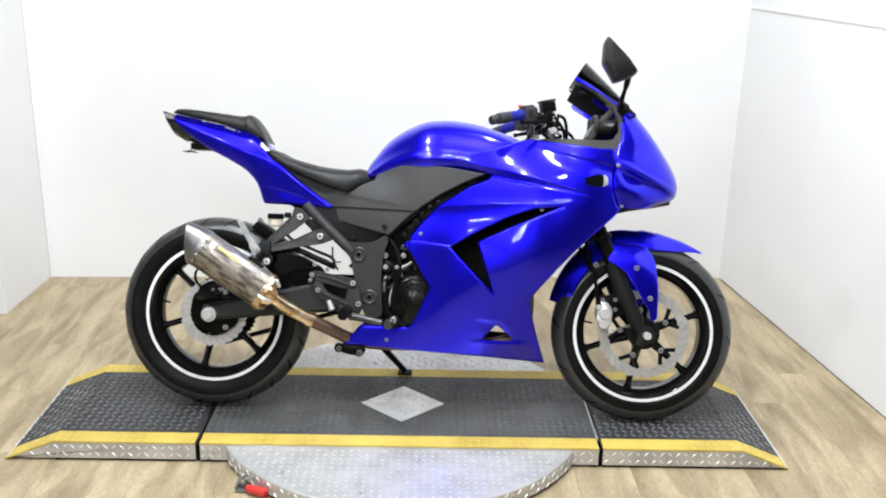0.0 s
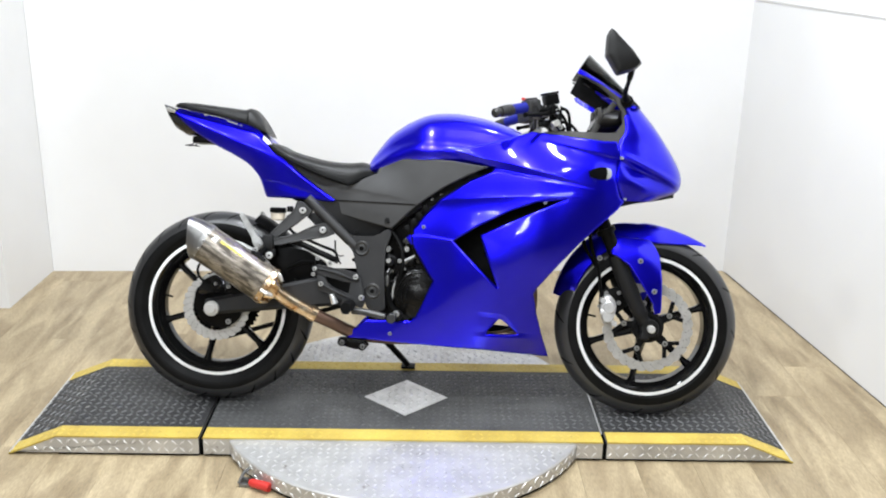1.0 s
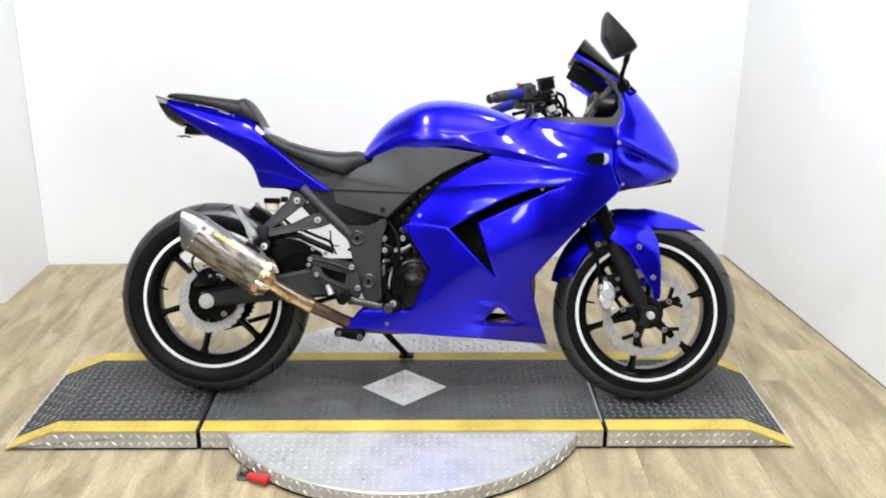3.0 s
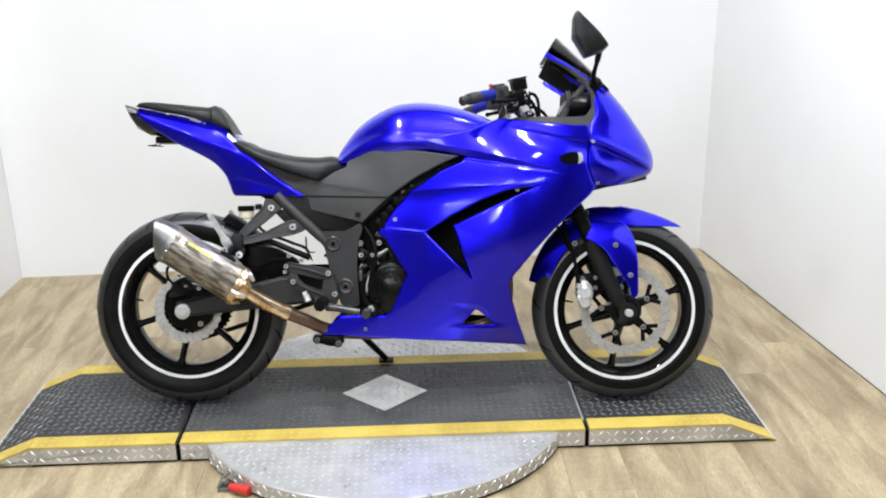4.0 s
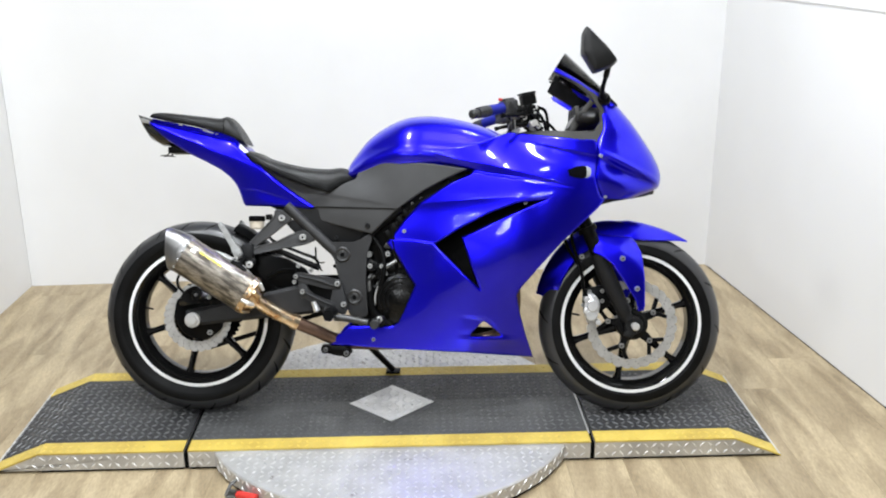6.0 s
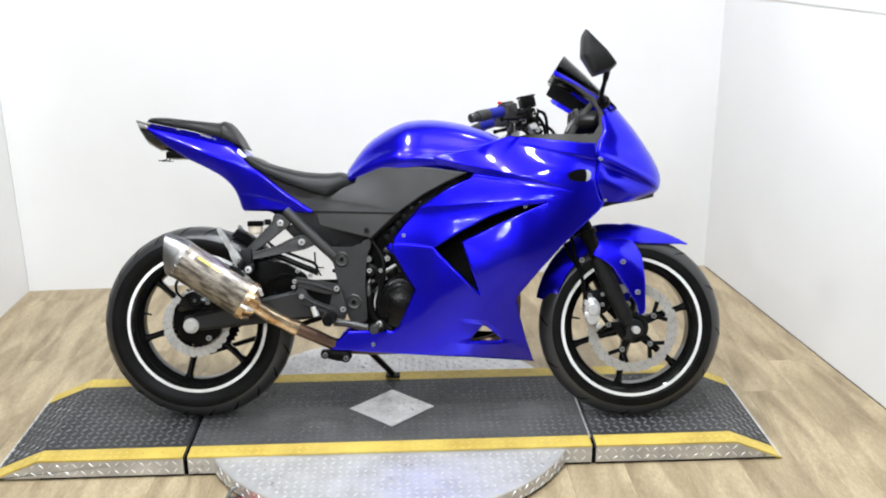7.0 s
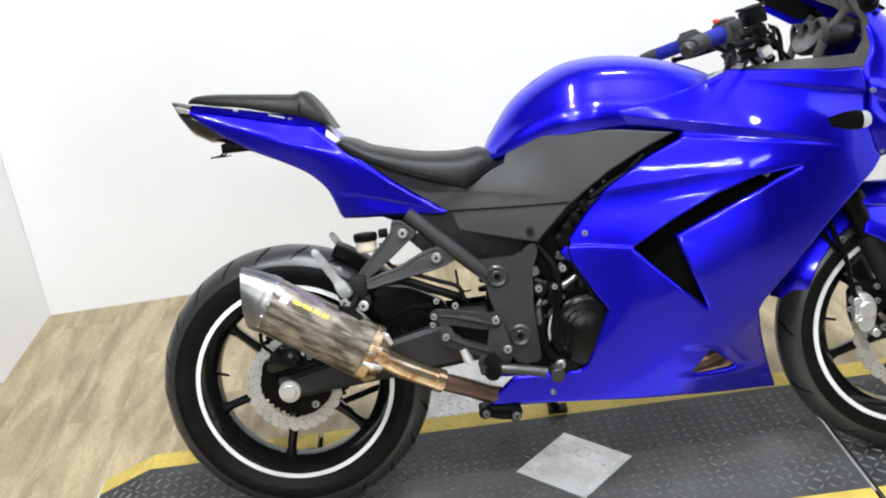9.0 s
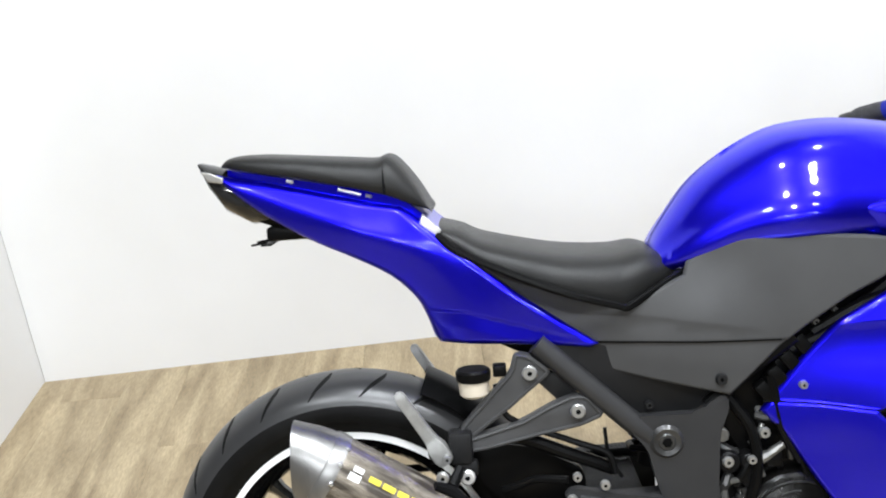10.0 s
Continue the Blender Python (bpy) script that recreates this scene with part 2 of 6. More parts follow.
def sheet(outline, width, side=1, cell=0.012, thick=0.004, edge=0.006, holes=(), cuts=()):
    """A body panel: outline in (x, z), standing width(x, z) off the middle plane on that side, with a rounded rim and a thickness.
    The mesh has an edge along each line of cuts."""
    bm = bmesh.new()
    outline = list(outline)
    xs = [p[0] for p in outline]
    zs = [p[1] for p in outline]
    x0, z0 = min(xs) - cell * 0.37, min(zs) - cell * 0.41
    nx, nz = int((max(xs) - x0) / cell) + 2, int((max(zs) - z0) / cell) + 2
    grid = [[bm.verts.new((x0 + i * cell, 0, z0 + j * cell)) for j in range(nz)] for i in range(nx)]
    for i in range(nx - 1):
        for j in range(nz - 1):
            bm.faces.new((grid[i][j], grid[i + 1][j], grid[i + 1][j + 1], grid[i][j + 1]))

    def cut(a, b):
        a3, b3 = Vector((a[0], 0, a[1])), Vector((b[0], 0, b[1]))
        n = (b3 - a3).cross(Vector((0, 1, 0)))
        if n.length < 1e-7:
            return
        lx, hx = min(a[0], b[0]) - 1e-4, max(a[0], b[0]) + 1e-4
        lz, hz = min(a[1], b[1]) - 1e-4, max(a[1], b[1]) + 1e-4
        near = []
        for f in bm.faces:
            c = f.calc_center_median()
            if lx - cell < c.x < hx + cell and lz - cell < c.z < hz + cell:
                fx = [v.co.x for v in f.verts]
                fz = [v.co.z for v in f.verts]
                if max(fx) >= lx and min(fx) <= hx and max(fz) >= lz and min(fz) <= hz:
                    near.append(f)
        geom = list({v for f in near for v in f.verts}) + list({e for f in near for e in f.edges}) + near
        if near:
            bmesh.ops.bisect_plane(bm, geom=geom, plane_co=a3, plane_no=n.normalized(), dist=1e-5)

    def trim(poly, want):
        cx = np.array([f.calc_center_median()[:] for f in bm.faces])
        keep = inside(cx[:, 0], cx[:, 2], poly) == want
        bm.faces.ensure_lookup_table()
        bmesh.ops.delete(bm, geom=[bm.faces[i] for i in np.nonzero(~keep)[0]], context="FACES")

    for k, poly in enumerate((outline, *holes)):
        poly = list(poly)
        for a, b in zip(poly, poly[1:] + poly[:1]):
            cut(a, b)
        trim(poly, k == 0)
    if edge:
        for k, poly in enumerate((outline, *holes)):
            for d in (0.25, 0.6, 1.0, 1.4):
                ring = inset(list(poly), edge * d * (1 if k == 0 else -1))
                for a, b in zip(ring, ring[1:] + ring[:1]):
                    cut(a, b)
    for line in cuts:
        for a, b in zip(line, line[1:]):
            cut(a, b)
    bmesh.ops.delete(bm, geom=[v for v in bm.verts if not v.link_faces], context="VERTS")
    bmesh.ops.remove_doubles(bm, verts=bm.verts, dist=3e-4)
    co = np.array([v.co[:] for v in bm.verts])

    def form(x, z):
        w = width(x, z) + np.zeros(len(x))
        if edge:
            d = line_dist(x, z, outline, True) * np.where(inside(x, z, outline), 1, -1)
            for h in holes:
                d = np.minimum(d, line_dist(x, z, list(h), True) * np.where(inside(x, z, list(h)), -1, 1))
            k = np.clip(1 - d / edge, 0, 1)
            w = w - edge * (1 - np.sqrt(np.clip(1 - k * k, 0, 1)))
        return w

    x, z = co[:, 0], co[:, 2]
    w = form(x, z)
    h = 0.0011
    gx = np.clip((form(x + h, z) - form(x - h, z)) / (2 * h), -6, 6)
    gz = np.clip((form(x, z + h) - form(x, z - h)) / (2 * h), -6, 6)
    lay = [bm.verts.layers.float.new("curve_" + a) for a in "xyz"]
    long = np.sqrt(1 + gx * gx + gz * gz)
    for v, q, a, b, n in zip(bm.verts, w, gx, gz, long):
        v.co.y = -side * q
        v[lay[0]], v[lay[1]], v[lay[2]] = -a / n, -side / n, -b / n
    bmesh.ops.recalc_face_normals(bm, faces=bm.faces)
    front = set(bm.verts)
    ext = bmesh.ops.extrude_face_region(bm, geom=list(bm.faces))
    for e in ext["geom"]:
        if isinstance(e, bmesh.types.BMVert):
            e.co.y += side * thick
            e[lay[0]], e[lay[1]], e[lay[2]] = 0, side, 0
    return bm


def both_sides(name, bm, material, parent, label, sharp=50):
    """The panel and its mirror image on the other side."""
    twin = bm.copy()
    lay = twin.verts.layers.float.get("curve_y")
    for v in twin.verts:
        v.co.y *= -1
        if lay:
            v[lay] *= -1
    return part(name, bm, material, parent, label, sharp), part(name, twin, material, parent, label, sharp)


def plate(bm, outline, y0, y1, bevel=0.0):
    """A flat plate of that outline in (x, z) between y0 and y1."""
    rows = [[bm.verts.new((x, y, z)) for x, z in outline] for y in (y0, y1)]
    n = len(outline)
    fs = [bm.faces.new(rows[0]), bm.faces.new(rows[1][::-1])]
    for i in range(n):
        j = (i + 1) % n
        fs.append(bm.faces.new((rows[0][i], rows[1][i], rows[1][j], rows[0][j])))
    if bevel:
        es = [e for e in {e for f in fs[:2] for e in f.edges}]
        bmesh.ops.bevel(bm, geom=es, offset=bevel, segments=2, profile=0.5, affect="EDGES")
    return bm


def thin_plate(ctrl, ease=1e-4):
    """A smooth height field through (x, z, value) points; ease lets it pass them by."""
    c = np.array(ctrl)
    n = len(c)
    d = np.hypot(c[:, None, 0] - c[None, :, 0], c[:, None, 1] - c[None, :, 1])
    k = np.where(d > 0, d * d * np.log(d + 1e-12), 0) + np.eye(n) * ease
    p = np.c_[np.ones(n), c[:, :2]]
    s = np.linalg.solve(np.block([[k, p], [p.T, np.zeros((3, 3))]]), np.r_[c[:, 2], 0, 0, 0])

    def f(x, z):
        q = np.hypot(np.asarray(x)[..., None] - c[:, 0], np.asarray(z)[..., None] - c[:, 1])
        return (np.where(q > 0, q * q * np.log(q + 1e-12), 0) @ s[:n]) + s[n] + s[n + 1] * x + s[n + 2] * z
    return f


def step(d, soft):
    t = np.clip(d / soft * 0.5 + 0.5, 0, 1)
    return t * t * (3 - 2 * t)


def below(x, z, pts):
    """How far below the line (given left to right) each point lies."""
    return np.interp(x, [p[0] for p in pts], [p[1] for p in pts]) - z


def thing(name, m, label, category, group=""):
    e = new(name)
    e.matrix_world = m
    return tagged(e, label, category, group)


# ---- the room ----
def solid(name, lo, hi, material, label, kind="structure", category=""):
    bm = bmesh.new()
    box(bm, lo, hi)
    ob = part(name, bm, material, smooth=False)
    return tagged(ob, label, category, kind=kind)


def wall(name, a, b, label, thick=0.14, z1=CEIL, paint=WALL):
    """A wall whose face runs from a to b, with its body to the left of that line."""
    a, b = Vector(a), Vector(b)
    d = (b - a).normalized()
    n = Vector((-d.y, d.x)) * thick
    bm = bmesh.new()
    ring = [a, b, b + n, a + n]
    loft(bm, [[Vector((p.x, p.y, z)) for p in ring] for z in (-0.02, z1)])
    return tagged(part(name, bm, paint, smooth=False), label, "wall", kind="structure")


floor = solid("floor", (-5.6, -8.7, -0.12), (5.4, 2.4, -0.006), SUBFLOOR, "pale oak plank floor of the showroom", category="floor")
# the ceiling is out of view; its dark tone shapes reflections in the tank
ceiling = solid("ceiling", (-5.6, -8.7, CEIL), (5.4, 2.4, CEIL + 0.1), CEILING, "unseen ceiling, dark grey to deepen the reflections", category="ceiling")
wall("wall_back", (-1.708, 1.674), (1.53, 1.825), "white painted back wall behind the platform")
wall("wall_left_return", (-5.2, 1.194), (-1.714, 1.194), "white wall face beside the photo bay")
wall("wall_left", (-1.714, 1.334), (-1.708, 1.81), "short white side wall of the photo bay")
wall("wall_right", (1.515, 1.96), (1.790, -0.56), "white painted side wall with faint mottling", paint=MOTTLED)
# solid black strip that draws the shadow line at the wall foot
bm = bmesh.new()
loft(bm, [[Vector((1.522 + 0.1091 * (1.9 - y) + dx, y, z)) for dx, z in ((-0.002, 0.0), (-0.002, 0.003), (0.02, 0.003), (0.02, 0.0))] for y in (1.80, -0.5)])
tagged(part("wall_base_shade", bm, BLACK_GAP, smooth=False), "black strip for the shadowed joint along the foot of the side wall", "trim", kind="structure")
bm = bmesh.new()
loft(bm, [[Vector((1.5275 + 0.11 * (1.82 - y) + dx, y, 1.305 + dz)) for dx, dz in ((-0.001, -0.004), (-0.003, 0.004), (0.02, 0.004), (0.02, -0.004))] for y in (1.80, -0.5)])
tagged(part("wall_trim", bm, WALL, smooth=False), "slim white ledge along the side wall", "trim", kind="structure")
# unseen walls added to close the room, grey to cut fill and deepen reflections
wall("wall_right_return", (1.80, -0.7), (5.0, -0.7), "unseen grey wall beside the photo bay", paint=FARWALL)
wall("wall_far_left", (-5.2, -8.5), (-5.2, 1.225), "unseen grey side wall of the showroom", paint=FARWALL)
wall("wall_front", (5.0, -8.5), (-5.2, -8.5), "unseen grey wall opposite the photo bay", paint=FARWALL)
wall("wall_far_right", (5.0, -0.7), (5.0, -8.5), "unseen grey side wall of the showroom", paint=FARWALL)

# ---- ceiling fittings ----
GLOW = bpy.data.materials.new("lamp_diffuser")
GLOW.use_nodes = True
GLOW.node_tree.nodes["Principled BSDF"].inputs["Emission Color"].default_value = (1, 0.97, 0.93, 1)
GLOW.node_tree.nodes["Principled BSDF"].inputs["Emission Strength"].default_value = 3.0


def downlight(x, y, side):
    e = thing("downlight", pose(x, y, CEIL), "unseen round white downlight fitting on the ceiling", "lamp", "downlights over the bay")
    h = side / 2
    bm = bmesh.new()
    lathe(bm, [(0, 0), (h + 0.03, 0), (h + 0.03, 0.045), (h + 0.02, 0.055), (0, 0.055)], 32)
    bmesh.ops.transform(bm, matrix=pose(0, 0, 0, -90), verts=bm.verts)
    part("housing", bm, FITTING, e)
    bm = bmesh.new()
    lathe(bm, [(0, 0.056), (h, 0.056), (h, 0.062), (h - 0.006, 0.066), (0, 0.066)], 32)
    bmesh.ops.transform(bm, matrix=pose(0, 0, 0, -90), verts=bm.verts)
    part("diffuser", bm, GLOW, e, "glowing white diffuser")


def tube_fitting(x, y):
    e = thing("tube_fitting", pose(x, y, CEIL), "white three-tube light fitting on the ceiling", "lamp", "tube fittings over the showroom")
    bm = bmesh.new()
    box(bm, (-TUBE / 2 - 0.04, -0.30, -0.030), (TUBE / 2 + 0.04, 0.30, 0), 0.006)
    part("tray", bm, FITTING, e)
    for k in (-1, 0, 1):
        bm = bmesh.new()
        tube(bm, [(-TUBE / 2, k * TUBE_GAP, -0.055), (TUBE / 2, k * TUBE_GAP, -0.055)], 0.013, 10)
        part("tube", bm, GLOW, e, "glowing fluorescent tube")
        for q in (-1, 1):
            bm = bmesh.new()
            box(bm, (q * TUBE / 2 - 0.012, k * TUBE_GAP - 0.014, -0.07), (q * TUBE / 2 + 0.012, k * TUBE_GAP + 0.014, -0.031), 0.003)
            part("socket", bm, FITTING, e)


for lx, ly, side, watts in SPOTS:
    downlight(lx, ly, side)
for lx, ly, watts in TROFFERS:
    tube_fitting(lx, ly)

# ---- the motorcycle platform on its turntable ----
TOP, DEEP, HALF, KINK, FOOT = 0.069, 0.556, 0.624, 1.066, 1.216
BAND = 0.062
LANE = 0.302
DUSTY = mat("scuffed_coating", (0.078, 0.078, 0.078), (0.042, 0.042, 0.042), 0.55, 0.05, scale=6, bump=0.4, bump_scale=900, detail=9)


def speckle(m, scale, edge, colour):
    """Scattered chips of another colour over a material."""
    nt = m.node_tree
    bs = nt.nodes["Principled BSDF"]
    old = bs.inputs["Base Color"].links[0].from_socket
    tc = nt.nodes.new("ShaderNodeTexCoord")
    n = nt.nodes.new("ShaderNodeTexNoise")
    n.inputs["Scale"].default_value, n.inputs["Detail"].default_value = scale, 3.0
    nt.links.new(tc.outputs["Object"], n.inputs["Vector"])
    r = nt.nodes.new("ShaderNodeMapRange")
    r.inputs[1].default_value, r.inputs[2].default_value = edge, edge + 0.03
    nt.links.new(n.outputs[0], r.inputs[0])
    mix = nt.nodes.new("ShaderNodeMix")
    mix.data_type = "RGBA"
    mix.inputs[7].default_value = (*colour, 1)
    nt.links.new(r.outputs[0], mix.inputs[0])
    nt.links.new(old, mix.inputs[6])
    nt.links.new(mix.outputs[2], bs.inputs["Base Color"])


speckle(DUSTY, 70, 0.70, (0.30, 0.30, 0.29))
speckle(GRIT, 55, 0.71, (0.20, 0.19, 0.18))
speckle(YELLOW, 48, 0.70, (0.30, 0.22, 0.07))
speckle(PLATE, 16, 0.68, (0.30, 0.28, 0.26))


def band(bm, pts, y0, y1, rise=0.0012):
    """A painted strip that follows the deck."""
    lo = [[(x, y, z + rise) for y in (y0, y1)] for x, z in pts]
    hi = [[(x, y, z - 0.004) for y in (y0, y1)] for x, z in pts]
    rings = [[Vector(a[0]), Vector(a[1]), Vector(b[1]), Vector(b[0])] for a, b in zip(lo, hi)]
    return loft(bm, rings)


def deck(name, label, pts, x_out):
    """One section: a sheet-steel body, dark coating and the yellow painted edges."""
    e = thing(name, pose(0, 0, 0), label, "platform")
    bm = bmesh.new()
    foot = [(pts[-1][0], 0.012), (pts[0][0], 0.012)]
    body = [p for p in pts] + [f for f in foot if abs(f[1] - (pts[-1] if f is foot[0] else pts[0])[1]) > 0.002]
    plate(bm, [(x, z - 0.003) for x, z in body], 0.0, DEEP)
    part("steel_body", bm, PLATE, e, "bare steel tread plate side", smooth=False)
    bm = bmesh.new()
    band(bm, [(x, z - 0.003) for x, z in pts], BAND, DEEP - BAND)
    part("coating", bm, GRIT, e, "dark grey non-slip coating", smooth=False)
    if len(pts) == 2:
        bm = bmesh.new()
        band(bm, [(x, z - 0.0025) for x, z in pts], BAND, LANE)
        part("worn_lane", bm, DUSTY, e, "scuffed paler lane in the coating", smooth=False)
    for y0, y1 in ((-0.002, BAND), (DEEP - BAND, DEEP + 0.002)):
        bm = bmesh.new()
        band(bm, [(x, z - 0.0025) for x, z in pts], y0, y1)
        part("painted_edge", bm, YELLOW, e, "worn yellow painted edge", smooth=False)
    return e


left_ramp = deck("ramp_section", "dark grey tread plate ramp with yellow edges", [(-FOOT, 0.008), (-KINK, TOP), (-HALF - 0.007, TOP)], -FOOT)
centre_deck = deck("centre_section", "dark grey tread plate deck with a bare diamond", [(-HALF + 0.007, TOP), (HALF - 0.007, TOP)], 0)
right_ramp = deck("ramp_section", "dark grey tread plate ramp with yellow edges", [(HALF + 0.007, TOP), (KINK, TOP), (FOOT, 0.008)], FOOT)
# the open gaps between sections are filled with black for their shade
for e, gx in ((left_ramp, -HALF), (right_ramp, HALF)):
    bm = bmesh.new()
    box(bm, (gx - 0.006, 0.004, 0.004), (gx + 0.006, DEEP - 0.004, TOP - 0.012))
    part("gap_shade_strip", bm, BLACK_GAP, e, "black strip that stands for the shade in the joint", smooth=False)
bm = bmesh.new()
box(bm, (HALF - 0.0065, 0.05, TOP - 0.004), (HALF - 0.0015, DEEP - 0.05, TOP + 0.0008))
part("worn_edge", bm, PLATE, centre_deck, "bare worn metal edge", smooth=False)
MIDY = 0.281
BRIGHTPLATE = mat("scoured_tread_plate", (0.72, 0.71, 0.70), (0.52, 0.51, 0.50), 0.42, 0.6, scale=14, bump=0.3, bump_scale=160)
bm = bmesh.new()
loft(bm, [[Vector((x, MIDY + y, z)) for x, y in ((0.14, 0), (0, 0.13), (-0.14, 0), (0, -0.13))] for z in (TOP - 0.004, TOP + 0.0012)])
part("bare_diamond", bm, BRIGHTPLATE, centre_deck, "unpainted steel diamond", smooth=False)

# black strips put the dark gap below the platform into colour
for x0, x1, e in ((-KINK, -HALF - 0.01, left_ramp), (-HALF + 0.01, HALF - 0.01, centre_deck), (HALF + 0.01, KINK, right_ramp)):
    bm = bmesh.new()
    box(bm, (x0, 0.006, 0.0), (x1, DEEP - 0.006, 0.0095))
    part("foot_shade_strip", bm, BLACK_GAP, e, "black strip for the dark gap under the steel body", smooth=False)

turntable = thing("turntable", pose(0, MIDY, 0), "round bare tread plate turntable under the platform", "turntable")
bm = bmesh.new()
ring = [(0, 0.006), (0.6, 0.006), (0.606, 0.012), (0.606, TOP - 0.016), (0.602, TOP - 0.012), (0, TOP - 0.012)]
lathe(bm, ring, 128)
bmesh.ops.transform(bm, matrix=pose(0, 0, 0, 90) , verts=bm.verts)
for v in bm.verts:
    v.co.z = abs(v.co.z)
part("round_plate", bm, PLATE, turntable)
bm = bmesh.new()
lathe(bm, [(0.585, 0.0), (0.6, 0.0), (0.6, 0.007), (0.585, 0.007)], 96, closed=True)
bmesh.ops.transform(bm, matrix=pose(0, 0, 0, 90), verts=bm.verts)
for v in bm.verts:
    v.co.z = abs(v.co.z) - 0.0055
part("base_ring", bm, BLACK_GAP, turntable, "black ring in the floor joint")
# spring plunger with the red grip
lock = thing("locking_lever", pose(-0.447, -0.165, 0), "red-handled steel locking lever at the turntable", "lever")
bm = bmesh.new()
tube(bm, [(0.004, -0.006, 0.018), (0.012, -0.010, 0.018), (0.06, -0.034, 0.020), (0.066, -0.037, 0.020)], [0.009, 0.013, 0.014, 0.010], 12, 3)
part("grip", bm, RED, lock, "red rubber grip")
bm = bmesh.new()
tube(bm, [(-0.02, 0.012, 0.02), (0.0, 0.0, 0.022)], 0.006)
box(bm, (-0.03, -0.008, 0.0), (0.004, 0.03, 0.012), 0.003)
tube(bm, [(-0.03, -0.004, 0.012), (-0.018, 0.018, 0.035), (0.0, 0.04, 0.04)], 0.005)
part("clamp", bm, GREYBOLT, lock, "dull steel clamp")

# ---- the motorcycle, leaning away on its side stand ----
CAPGREY = mat("dull_cap_steel", (0.055, 0.055, 0.055), (0.03, 0.03, 0.03), 0.32, 0.5, scale=30)
TREAD = mat("sheen_tread", (0.030, 0.030, 0.0312), (0.019, 0.019, 0.0198), 0.34, scale=14, bump=0.08, bump_scale=350, spec=0.6)
DISCSTEEL = mat("used_disc_steel", (0.58, 0.57, 0.55), (0.42, 0.41, 0.39), 0.36, 0.6, scale=24, bump=0.1, bump_scale=400)
bike = thing("motorcycle", pose(0.07, 0.232, TOP + 0.003, -15.5, 0, -3), "candy blue and black sport motorcycle leaning on its side stand", "motorcycle")
RX, RZ, RR = -0.692, 0.306, 0.310    # rear axle and tyre radius
FX, FZ, FR = 0.705, 0.288, 0.294    # front


def bolt(parent, x, w, z, r=0.008, name="bolt", material=None, depth=0.006):
    r *= 0.84
    bm = bmesh.new()
    # domed head with a dark hexagon socket
    lathe(bm, [(0, -depth * 0.45), (r * 0.30, -depth * 0.45), (r * 0.32, -depth), (r * 0.8, -depth), (r, -depth * 0.6), (r, depth * 0.3), (0, depth * 0.3)], 12)
    ob = part(name, bm, material or CHROME, parent)
    ob.data.materials.append(BLACK_GAP)
    for f in ob.data.polygons:
        c = f.center
        if c.y < 0 and math.hypot(c.x, c.z) < r * 0.315:
            f.material_index = 1
    ob.location = (x, -w, z)
    return ob


